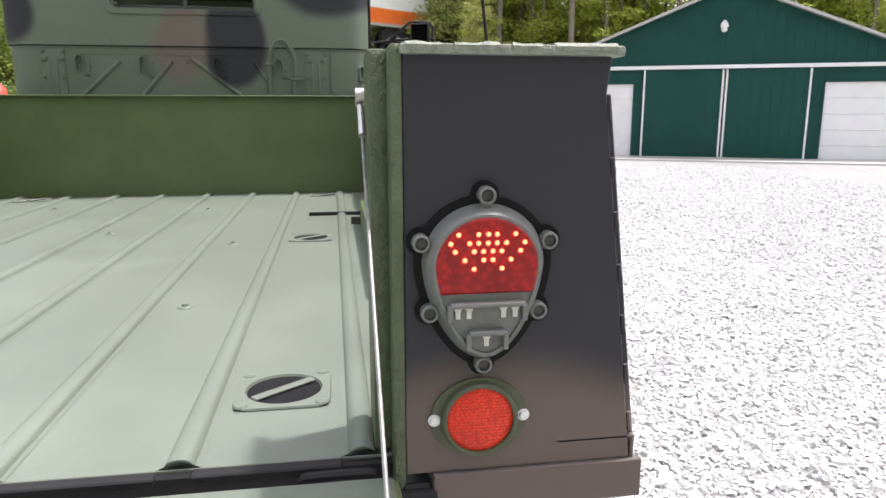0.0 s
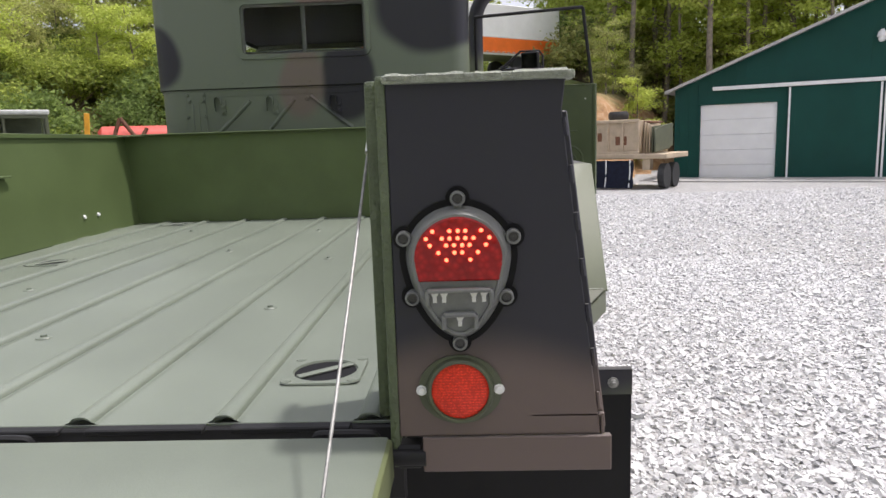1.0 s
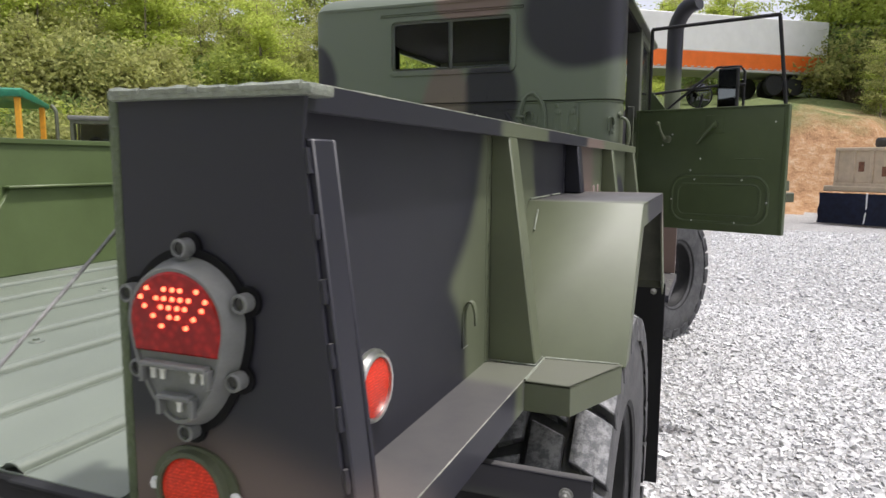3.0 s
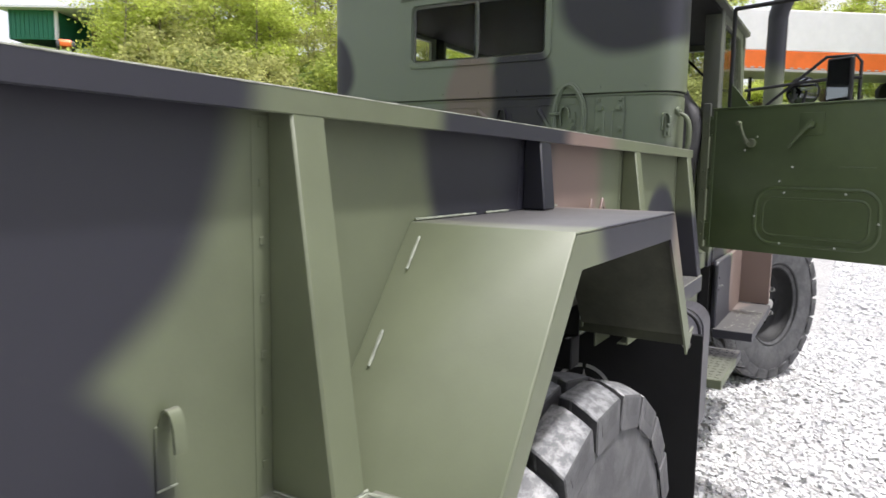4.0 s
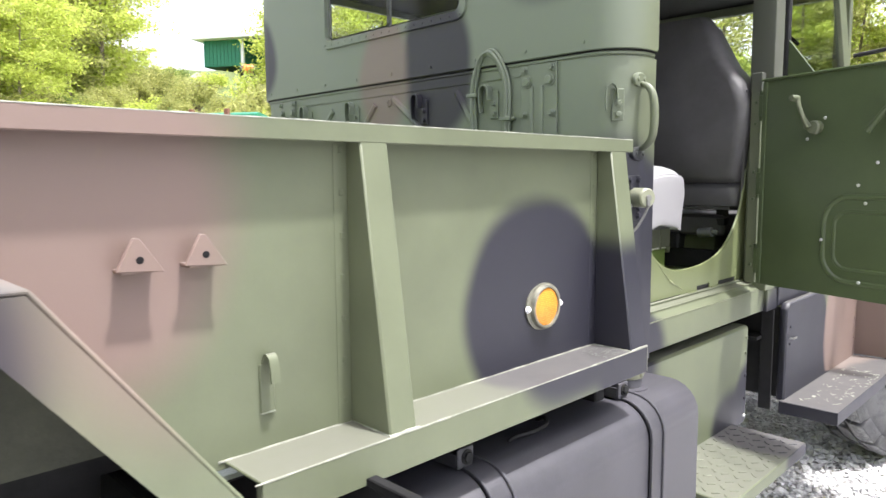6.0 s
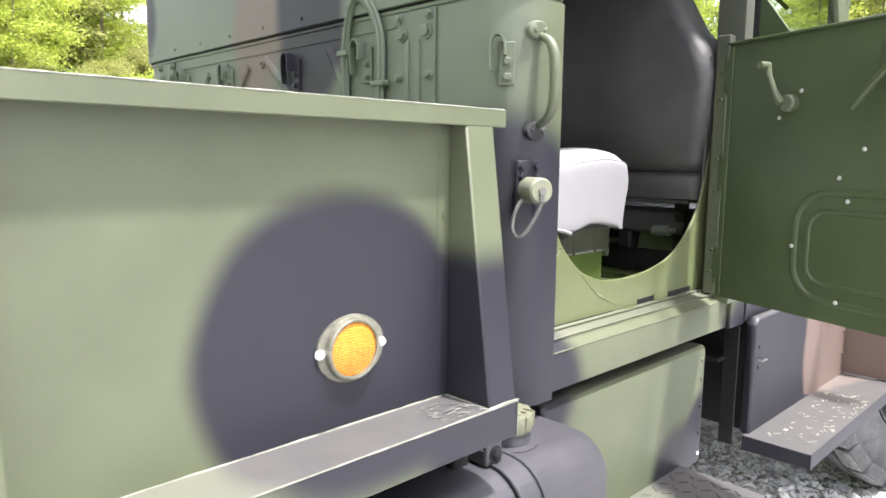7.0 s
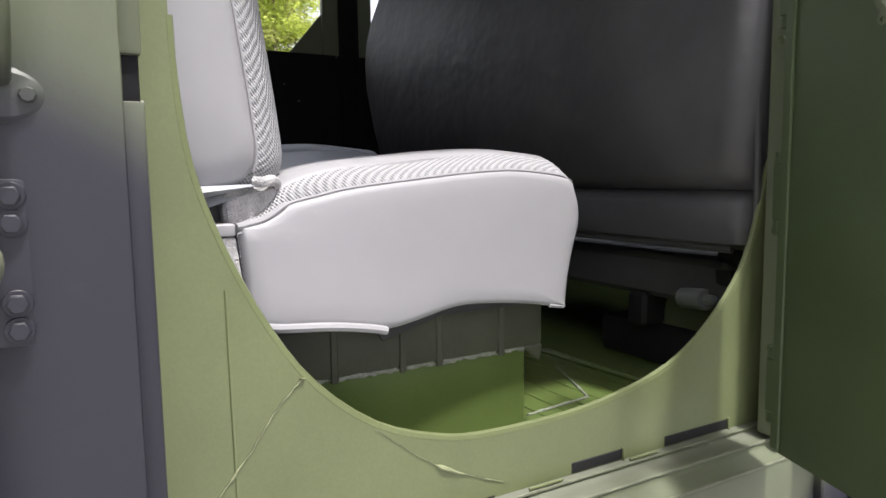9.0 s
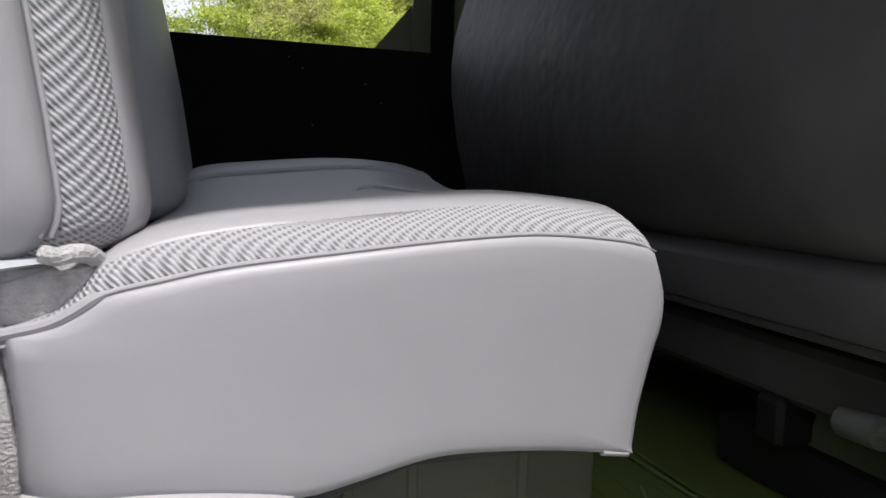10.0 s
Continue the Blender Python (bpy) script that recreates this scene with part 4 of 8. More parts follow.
# ---- wheel arch, mud flaps, wheels ----
def wheel_arch():
    """Folded arch: sloped rear, flat top, sloped front, with a hanging outer flange."""
    xi, xo = XR + 0.006, 0.482
    line = [(1.612, 1.205), (1.850, 1.526), (2.455, 1.526), (2.690, 1.215)]
    bm = B()
    prism(bm, folded(line, -0.005), 'x', xi, xo, 0.0018)
    arch = part("wheel_arch", bm, camo, truck, "folded camouflage wheel arch over the rear wheel")
    bm = B()
    # inner sheet darkened: the shade inside the arch is in its colour
    prism(bm, folded([(1.632, 1.212), (1.860, 1.5165), (2.448, 1.5165), (2.676, 1.215)], -0.003), 'x', xi, xo - 0.007, 0)
    prism(bm, [(1.68, 1.268), (2.63, 1.268), (2.63, 1.270), (2.448, 1.508), (1.860, 1.508), (1.68, 1.268)], 'x', xi - 0.001, xi + 0.003, 0)
    part("arch_lining", bm, arch_shade, arch, "inside of the arch, its shade put into a dark olive")
    bm = B()
    inner = [(1.668, 1.205), (1.880, 1.470), (2.428, 1.470), (2.640, 1.200)]
    prism(bm, [(1.618, 1.205), (1.8526, 1.5206), (2.4524, 1.5206), (2.684, 1.2155), (2.735, 1.225), (2.668, 1.168)] + [(2.625, 1.222)] + inner[2::-1] + [(1.66, 1.205)], 'x', xo - 0.005, xo, 0)
    part("outer_flange", bm, camo, arch)
    # foot plate with a cut corner behind the arch
    bm = B()
    prism(bm, [(0.318, 1.436), (0.405, 1.436), (0.476, 1.606), (0.476, 1.640), (0.318, 1.640)], 'z', SILL - 0.005, SILL, 0.001)
    for a, b in (((0.318, 1.436), (0.405, 1.436)), ((0.405, 1.436), (0.476, 1.606))):
        d = Vector(b) - Vector(a)
        n = Vector((-d.y, d.x)).normalized() * 0.005
        prism(bm, [a, b, tuple(Vector(b) + n), tuple(Vector(a) + n)], 'z', SILL - 0.058, SILL, 0.001)
    part("foot_plate", bm, camo, arch, "cut-corner plate at the foot of the arch")
    beads([((0.318, 1.60, SILL + 0.001), (0.47, 1.614, SILL + 0.001)), ((0.318, 1.44, SILL + 0.001), (0.318, 1.60, SILL + 0.001)), ((0.240, 1.832, 1.506), (0.240, 1.798, 1.460)),
           ((0.240, 1.738, 1.379), (0.240, 1.705, 1.334))], 0.0026, weld_mat, arch, 5)
    bm = B()
    box(bm, 0.0, xo - 0.01, 2.690, 2.696, 1.185, 1.215, 0.001)
    part("front_stiffener", bm, arch_shade, arch)
    return arch


wheel_arch()


def mud_flap(y, z_top, z_low, x0, x1, bar, label):
    bm = B()
    box(bm, x0, x1, y, y + 0.008, z_low, z_top - 0.004, 0.002)
    flap = part("mud_flap", bm, flap_rubber, truck, label)
    bm = B()
    box(bm, x0, x1, y - 0.006, y - 0.001, z_top - bar, z_top, 0.0015)
    box(bm, x0, x1, y - 0.006, y + 0.014, z_top - 0.004, z_top, 0.001)
    br = part("flap_bracket", bm, camo if bar > 0.03 else flap_rubber, flap, "bracket bar along the flap's top")
    bm = B()
    hexhead(bm, (x1 - 0.042, y - 0.006, z_top - 0.030), 'y', 0.009, -0.008)
    screw(bm, (x1 - 0.042, y - 0.012, z_top - 0.030), 'y', 0.005, -0.008)
    part("bolt", bm, worn_cable, flap, "dull steel bolt with washer")
    return flap


mud_flap(1.300, 1.103, 0.33, -0.10, 0.472, 0.058, "black rubber mud flap behind the rear wheel")
star_flap = mud_flap(2.930, 1.160, 0.36, -0.17, 0.474, 0.012, "black rubber mud flap with a pale star in a broken ring")
bm = B()
box(bm, -0.17, 0.300, 2.940, 2.948, 1.10, 1.200, 0.002)
part("flap_hanger", bm, black_gap, star_flap, "black hanger plate above the flap")
# star in a broken ring
bm = B()
sx, sz, sr = 0.137, 0.936, 0.092
for k in range(5):
    a0, a1 = 90 + 72 * k + 4, 90 + 72 * (k + 1) - 4
    o = [(sx + r * math.cos(radians(a)), sz + r * math.sin(radians(a))) for r, rng in ((sr, range(9)), (sr * 0.885, range(8, -1, -1))) for a in (a0 + (a1 - a0) * i / 8 for i in rng)]
    prism(bm, o, 'y', 2.9275, 2.9295, 0)
o = []
for k in range(10):
    r = sr * (0.82 if k % 2 == 0 else 0.27)
    o.append((sx + r * math.cos(radians(90 + 36 * k)), sz + r * math.sin(radians(90 + 36 * k))))
prism(bm, o, 'y', 2.9275, 2.9295, 0)
part("painted_star", bm, plain("faded_stencil_grey", (0.38, 0.38, 0.38), 0.6, vary=0.2), star_flap, "pale grey star in a broken ring")


def wheel(cx, cy, cz, R, width, out, steer=0.0, tops=None):
    """Lugged tyre, black steel rim, hub with nuts. out: +1 where the outer side faces +x."""
    w = width / 2
    tops = tops or tyre_top_clean
    place = Matrix.Translation((cx, cy, cz)) @ Matrix.Rotation(steer, 4, 'Z') @ Matrix.Translation((-cx, -cy, -cz))

    def wpart(name, bm, mat, parent, label=""):
        bm.transform(place)
        return part(name, bm, mat, parent, label)
    bm = B()
    X = lambda h: out * h
    prof = [(0.300, -w * 0.86), (0.36, -w * 0.96), (0.46, -w * 1.0), (R - 0.085, -w * 0.97), (R - 0.04, -w * 0.88), (R - 0.030, -w * 0.55), (R - 0.026, 0),
            (R - 0.030, w * 0.55), (R - 0.04, w * 0.88), (R - 0.085, w * 0.97), (0.46, w * 1.0), (0.36, w * 0.96), (0.335, w * 0.93), (0.325, w * 0.86), (0.300, w * 0.80)]
    turned(bm, [(r, X(h)) for r, h in prof], (cx, cy, cz), 'x', 72)
    wh = wpart("wheel", bm, tyre_mat, truck, "large lugged military tyre on a black steel rim, dusty with gravel")
    # one lug of each hand, shared round the tyre
    n = 22

    def block(hand, f0, f1, shift):
        """One tread block between two shares of the half width."""
        bm = B()
        secs = []
        for i in range(4):
            f = f0 + (f1 - f0) * i / 3
            h = hand * w * f
            rt = R - 0.016 * max(0, f - 0.70) / 0.30 - (0.004 if i in (0, 3) else 0)
            rb = R - 0.042 - (0.050 if f > 0.9 else 0.0)
            skew = 0.060 - 0.075 * f + shift
            half = 0.066 + 0.006 * f
            secs.append([Vector((h, r_ * math.sin((skew + s_ * half) / R), r_ * math.cos((skew + s_ * half) / R))) for r_, s_ in ((rb, -1.12), (rt, -1.0), (rt, 1.0), (rb, 1.12))])
        loft(bm, secs)
        if f1 > 0.9:
            secs = []
            mid = 0.060 - 0.075 * f1 + shift
            for r_, hh, half in ((R - 0.024, 1.020, 0.056), (R - 0.060, 1.026, 0.050), (R - 0.095, 0.99, 0.044)):
                secs.append([Vector((hand * w * hh, r_ * math.sin((mid + s_ * half) / R), r_ * math.cos((mid + s_ * half) / R))) for s_ in (-1, 1)] +
                            [Vector((hand * w * (hh - 0.12), r_ * math.sin((mid + s_ * half) / R), r_ * math.cos((mid + s_ * half) / R))) for s_ in (1, -1)])
            loft(bm, secs)
        bmesh.ops.bevel(bm, geom=bm.edges[:], offset=0.003, segments=1, affect='EDGES')
        return bm
    turn_all = Matrix.Translation((cx, cy, cz)) @ Matrix.Rotation(steer, 4, 'Z')
    for hand in (-1, 1):
        for f0, f1, shift in ((0.03, 0.47, 0.0), (0.55, 1.02, 0.088)):
            first = None
            for k in range(n):
                m = turn_all @ Matrix.Rotation(-2 * math.pi * (k + (0.5 if hand > 0 else 0)) / n, 4, 'X')
                if first is None:
                    first = part("tread_block", block(hand, f0, f1, shift), tyre_mat, wh)
                    first.data.materials.append(tops)
                    for poly in first.data.polygons:
                        if poly.normal.yz.length > 0.8 and poly.center.yz.length > R - 0.022:
                            poly.material_index = 1
                    first.matrix_basis = m
                else:
                    share("tread_block", first.data, wh, m)
    bm = B()
    turned(bm, [(0.318, X(w * 0.90)), (0.328, X(w * 0.92)), (0.322, X(w * 0.84)), (0.292, X(w * 0.78)), (0.280, X(w * 0.45)), (0.255, X(w * 0.28)), (0.20, X(w * 0.22)), (0.14, X(w * 0.30)), (0.115, X(w * 0.30)), (0.001, X(w * 0.30))], (cx, cy, cz), 'x', 48)
    wpart("rim", bm, black_gap, wh, "black deep-dished steel rim")
    bm = B()
    turned(bm, [(0.095, X(w * 0.29)), (0.090, X(w * 0.50)), (0.070, X(w * 0.56)), (0.045, X(w * 0.58)), (0.042, X(w * 0.66)), (0.001, X(w * 0.66))], (cx, cy, cz), 'x', 28)
    wpart("hub", bm, black_gap, wh, "black wheel hub")
    bm = B()
    turned(bm, [(0.040, X(w * 0.655)), (0.036, X(w * 0.70)), (0.001, X(w * 0.71))], (cx, cy, cz), 'x', 16)
    wpart("hub_cap", bm, steel, wh, "dull metal hub cap")
    for k in range(10):
        a = 2 * math.pi * k / 10
        bm = B()
        hexhead(bm, (cx + X(w * 0.25), cy + 0.165 * math.cos(a), cz + 0.165 * math.sin(a)), 'x', 0.016, X(0.03))
        wpart("wheel_nut", bm, steel if k % 4 == 1 else black_gap, wh)
    return wh


WHEEL_R, WHEEL_Z = 0.607, 0.585
wheel(0.245, 2.20, WHEEL_Z, WHEEL_R, 0.385, 1, 0.0, tyre_top)
wheel(0.185, 6.95, WHEEL_Z, WHEEL_R, 0.370, 1, radians(-25))
wheel(2 * MID - 0.245, 2.20, WHEEL_Z, WHEEL_R, 0.385, -1)
wheel(2 * MID - 0.185, 6.95, WHEEL_Z, WHEEL_R, 0.370, -1, radians(-22))

# black sheet added beside the rear wheel for the dark underbody
bm = B()
box(bm, -0.012, -0.004, 1.32, 2.53, 0.80, 1.172, 0.002)
prism(bm, [(2.53, 1.172), (2.75, 1.172), (2.75, 1.135), (2.53, 1.10)], 'x', -0.012, -0.004, 0)
part("dark_underbody_sheet", bm, black_gap, truck, "black sheet standing in for the dark underbody by the rear wheel")

# chassis, axles, springs
bm = B()
for s in (-1, 1):
    x = MID + s * 0.43
    prism(bm, [(x - s * 0.07, 0.86), (x, 0.86), (x, 0.868), (x - s * 0.008, 0.868), (x - s * 0.008, 1.072), (x, 1.072), (x, 1.08), (x - s * 0.07, 1.08)][::s], 'y', 0.95, 7.6, 0.002)
for y in (1.0, 1.55, 2.75, 3.6, 5.2, 7.0):
    box(bm, MID - 0.36, MID + 0.36, y, y + 0.08, 0.92, 1.02, 0.004)
for y in (0.95, 1.35, 1.75, 2.65, 3.05, 3.45):
    box(bm, XL + 0.02, XR - 0.01, y, y + 0.06, 1.085, 1.170, 0.003)
part("chassis_frame", bm, black_gap, truck, "black steel ladder chassis and bed bearers")
for y in (2.20, 6.95):
    bm = B()
    tube(bm, [(MID - 0.85, y, WHEEL_Z), (MID + 0.85, y, WHEEL_Z)], 0.075, 14)
    turned(bm, [(0.08, -0.16), (0.19, -0.08), (0.20, 0.05), (0.10, 0.15)], (MID, y, WHEEL_Z), 'y', 20, True)
    for s in (-1, 1):
        turned(bm, [(0.2, -0.05), (0.2, 0.05)], (MID + s * 0.83, y, WHEEL_Z), 'x', 20, True)
    ax = part("axle", bm, black_gap, truck, "dark axle with round differential")
    for s in (-1, 1):
        bm = B()
        for k in range(6):
            L = 0.72 - 0.10 * k
            pts = [(y + L * f, 0.80 - 0.013 * k - 0.10 * (1 - f * f)) for f in (-1 + i / 5 for i in range(11))]
            prism(bm, folded(pts, -0.011), 'x', MID + s * 0.50 - 0.04, MID + s * 0.50 + 0.04, 0)
        part("leaf_spring", bm, black_gap, ax)
bm = B()
tube(bm, [(MID, 2.35, 0.62), (MID, 5.0, 0.8)], 0.05, 10)
part("drive_shaft", bm, black_gap, truck)

# ---- fuel tank, straps, cap ----
bm = B()
o = []
for cxx, czz, a0 in ((0.225, 0.967, 0), (-0.20, 0.967, 90), (-0.20, 0.56, 180), (0.225, 0.56, 270)):
    for i in range(7):
        a = radians(a0 + 15 * i)
        o.append((cxx + 0.085 * math.cos(a), czz + 0.085 * math.sin(a)))
prism(bm, o, 'y', 3.05, 4.075, 0.012, 2)
tank = part("fuel_tank", bm, tank_paint, truck, "charcoal-painted steel fuel tank with two straps")
for y in (3.255, 3.832):
    bm = B()
    oo = [(0.0125 + (p - 0.0125) * 1.016, 0.7635 + (q - 0.7635) * 1.010) for p, q in o]
    prism(bm, oo, 'y', y - 0.033, y + 0.033, 0.001)
    st = part("tank_strap", bm, tank_paint, tank, "charcoal steel tank strap with two raised ribs")
    for dy in (-0.029, 0.029):
        bm = B()
        rr = [(0.0125 + (p - 0.0125) * 1.036, 0.7635 + (q - 0.7635) * 1.024) for p, q in o]
        prism(bm, rr, 'y', y + dy - 0.004, y + dy + 0.004, 0.0015)
        part("strap_rib", bm, tank_paint, st)
    bm = B()
    yc = y - 0.026
    box(bm, 0.165, 0.232, yc - 0.020, yc + 0.024, 1.056, 1.064, 0.002)
    box(bm, 0.165, 0.226, yc - 0.020, yc - 0.015, 1.062, 1.084, 0.001)
    box(bm, 0.165, 0.226, yc + 0.019, yc + 0.024, 1.062, 1.084, 0.001)
    box(bm, 0.226, 0.232, yc - 0.020, yc + 0.024, 1.058, 1.096, 0.002)
    clamp = part("strap_clamp", bm, tank_paint, st, "dark bolted strap clamp")
    bm = B()
    hexhead(bm, (0.232, yc + 0.004, 1.077), 'x', 0.011, 0.009)
    part("bolt", bm, black_gap, clamp)
bm = B()
turned(bm, [(0.062, 1.050), (0.062, 1.054), (0.046, 1.056), (0.046, 1.076), (0.042, 1.082)], (0.172, 3.915, 0), 'z', 28, True)
neck = part("filler_neck", bm, tank_paint, tank, "charcoal filler neck on a welded ring")
bm = B()
turned(bm, [(0.044, 1.078), (0.049, 1.080), (0.050, 1.084), (0.050, 1.112), (0.047, 1.116), (0.030, 1.117), (0.028, 1.120), (0.001, 1.121)], (0.172, 3.915, 0), 'z', 28)
cap = part("filler_cap", bm, cap_paint, neck, "lobed dull green filler cap", smooth=40)
for k in range(9):
    a = k * math.pi * 2 / 9
    bm = B()
    box(bm, -0.006, 0.006, -0.003, 0.003, -0.014, 0.017, 0.002, m=Matrix.Translation((0.172 + 0.050 * math.cos(a), 3.915 + 0.050 * math.sin(a), 1.099)) @ Matrix.Rotation(a + math.pi / 2, 4, 'Z'))
    part("lobe", bm, cap_paint, cap)
for k in range(3):
    bm = B()
    box(bm, -0.040, 0.040, -0.0018, 0.0018, 0, 0.0022, 0.0006, m=Matrix.Translation((0.172, 3.915 + 0.018 * (k - 1), 1.1175)) @ Matrix.Rotation(radians(14), 4, 'Z'))
    part("cap_ridge", bm, cap_paint, cap)
bm = B()
tube(bm, smooth_line([(0.200, 3.395, 1.050), (0.208, 3.41, 1.060), (0.222, 3.455, 1.064), (0.215, 3.51, 1.064), (0.190, 3.535, 1.066), (0.165, 3.54, 1.052)], 5), 0.005, 8)
part("lift_handle", bm, black_gap, tank, "thin black lifting handle")
bm = B()
turned(bm, [(0.07, 0.0), (0.075, 0.006), (0.06, 0.012), (0.001, 0.012)], (0.08, 3.50, 1.051), 'z', 28)
part("sender_cover", bm, tank_paint, tank)

# ---- side box with step behind the tank ----
bm = B()
box(bm, 0.020, 0.088, 4.14, 4.985, 0.640, 1.036, 0.022, 3)
box(bm, -0.30, 0.040, 4.37, 4.975, 0.645, 1.000, 0.020, 2)
locker = part("side_locker", bm, camo, truck, "green and black painted side locker under the cab")
for k, (y, z) in enumerate(((4.955, 0.99), (4.955, 0.93), (4.958, 0.84), (4.958, 0.75), (4.958, 0.68))):
    bm = B()
    screw(bm, (0.087, y, z), 'x', 0.007, 0.005, 8)
    part("locker_bolt", bm, bright if k > 3 else camo, locker)
bm = B()
box(bm, 0.082, 0.350, 4.215, 4.850, 0.628, 0.672, 0.003)
step = part("side_step", bm, camo, truck, "checker-plate side step, worn green and black paint")
lug = B()
box(lug, -0.013, 0.013, -0.0035, 0.0035, 0, 0.0026, 0.001)
for k in range(84):
    i, j = k // 7, k % 7
    m = Matrix.Translation((0.112 + 0.035 * j, 4.25 + 0.05 * i, 0.672)) @ Matrix.Rotation(radians(45 if (i + j) % 2 else -45), 4, 'Z')
    if k == 0:
        first = part("tread_lug", lug, camo, step)
        first.matrix_basis = m
    else:
        share("tread_lug", first.data, step, m)

# black block added to fill the dark gap between the bed and the cab
bm = B()
box(bm, -0.78, -0.66, 3.800, 3.936, 0.900, 1.415, 0.006)
mount = part("cab_mount", bm, black_gap, truck, "black block added to fill the dark gap behind the cab")
for z in (1.02, 1.18, 1.34):
    bm = B()
    hexhead(bm, (-0.66, 3.868, z), 'x', 0.012, 0.009)
    part("bolt", bm, black_gap, mount)


# ---- the cab ----
CR, CL, CB = 0.140, -1.700, 3.940      # outer right, left and back faces


def cab_ring(grow, y_end, turn=0.12, n=8):
    """The cab's outline from above: open at the front, with round rear corners."""
    r, l, b = CR + grow, CL - grow, CB - grow
    pts = [(r, y_end)]
    pts += [(r - turn + turn * math.cos(radians(-90 * i / n)), b + turn + turn * math.sin(radians(-90 * i / n))) for i in range(n + 1)]
    pts += [(l + turn + turn * math.cos(radians(-90 - 90 * i / n)), b + turn + turn * math.sin(radians(-90 - 90 * i / n))) for i in range(n + 1)]
    return pts + [(l, y_end)]


bm = B()
prism(bm, folded(cab_ring(0, 4.095), -0.030), 'z', 1.084, 1.955, 0)
cab = part("cab_body", bm, camo, truck, "camouflage-painted steel cab with round rear corners")
# belt bead and corner strap
bm = B()
prism(bm, folded(cab_ring(0.004, 4.095), -0.012), 'z', 1.936, 1.946, 0.002)
prism(bm, folded(cab_ring(0.012, 4.095), -0.018), 'z', 1.950, 1.960, 0.002)
right_half = [p for p in cab_ring(0.006, 4.095) if p[0] > -0.058]
prism(bm, folded(right_half + [(-0.058, CB - 0.006)], -0.006), 'z', 1.087, 1.930, 0)
part("belt_bead", bm, camo, cab, "rolled bead below the hard top")
bm = B()
prism(bm, folded(cab_ring(0.0065, 4.095), -0.012), 'z', 1.9465, 1.9495, 0)
part("belt_seal", bm, gasket, cab, "dark seal line below the hard top")
bm = B()
prism(bm, folded([(-0.205, CB - 0.0035), (-1.40, CB - 0.0035)], -0.004), 'z', 1.906, 1.910, 0)
part("panel_seam", bm, camo, cab, "lapped seam across the back panel")
# pressed ribs and fittings of the back wall
for xa, za, xb, zb in ((-1.335, 1.70, -1.145, 1.874), (-1.040, 1.70, -0.885, 1.876), (-0.785, 1.890, -0.545, 1.70), (-0.47, 1.885, -0.40, 1.78)):
    bm = B()
    tube(bm, [(xa, CB + 0.004, za), (xb, CB + 0.004, zb)], 0.014, 8)
    part("pressed_rib", bm, camo, cab)


def strap_loop(x, y, z, turn=0.0, k=1.0, reach=1.0, out=0.0):
    """A footman loop: bent strap with two bolts."""
    m = Matrix.Translation((x, y, z)) @ Matrix.Rotation(turn, 4, 'Z') @ Matrix.Scale(k, 4)
    bm = B()
    line = [Vector((0.004, 0, 0.000)), Vector((0.004, 0, 0.022)), Vector((-0.002, 0, 0.040)), Vector((-0.018, 0, 0.048)), Vector((-0.033, 0, 0.038)), Vector((-0.037, 0, 0.010)), Vector((-0.034, 0, -0.034))]
    pts = smooth_line([Vector((p.x * reach + out, 0, p.z * (0.5 + 0.5 * reach))) for p in line], 5)
    rings = []
    for i, p in enumerate(pts):
        d = (pts[min(i + 1, len(pts) - 1)] - pts[max(i - 1, 0)]).normalized()
        n = Vector((d.z, 0, -d.x)) * 0.002
        depth = 0.030 - 0.010 * i / len(pts)
        rings.append([p + n + Vector((0, -depth, 0)), p - n + Vector((0, -depth, 0)), p - n + Vector((0, -0.003, 0)), p + n + Vector((0, -0.003, 0))])
    loft(bm, rings)
    box(bm, -0.002, 0.030, -0.007, 0.0, -0.056, 0.028, 0.0015)
    bm.transform(m)
    loop = part("strap_loop", bm, camo, cab, "bent strap loop bolted to the cab")
    for zz in (-0.040, -0.010):
        bm = B()
        hexhead(bm, (0.015, -0.007, zz), 'y', 0.0075, -0.009)
        bm.transform(m)
        part("bolt", bm, camo, loop)
    return loop


for x, z in ((-1.32, 1.855), (-1.01, 1.848), (-0.635, 1.845), (-0.32, 1.845)):
    strap_loop(x, CB, z)
strap_loop(0.098, CB + 0.012, 1.815, radians(38), 1.0, 0.72, 0.008)
bm = B()
turned(bm, [(0.014, 0), (0.013, -0.004), (0.007, -0.005), (0.006, -0.002), (0.0003, -0.002)], (-0.807, CB, 1.878), 'y', 14)
part("plug", bm, camo, cab)
# bolted plates
for x0, x1 in ((-1.53, -1.41), (-0.200, -0.072)):
    bm = B()
    box(bm, x0, x1, CB - 0.006, CB + 0.002, 1.64, 1.934, 0.0015)
    for u in (0.040, 0.076):
        box(bm, x0 + u - 0.006, x0 + u + 0.006, CB - 0.011, CB - 0.004, 1.64, 1.872, 0.004, 2)
    pl = part("hinge_plate", bm, camo, cab, "bolted plate on the cab's back wall")
    for u, z, r in ((0.015, 1.921, 0.0085), (0.112, 1.921, 0.0085), (0.024, 1.886, 0.013), (0.104, 1.886, 0.013), (0.012, 1.793, 0.0085), (0.112, 1.793, 0.0085)):
        bm = B()
        hexhead(bm, (x0 + u, CB - 0.006, z), 'y', r, -0.013)
        part("bolt", bm, camo, pl)
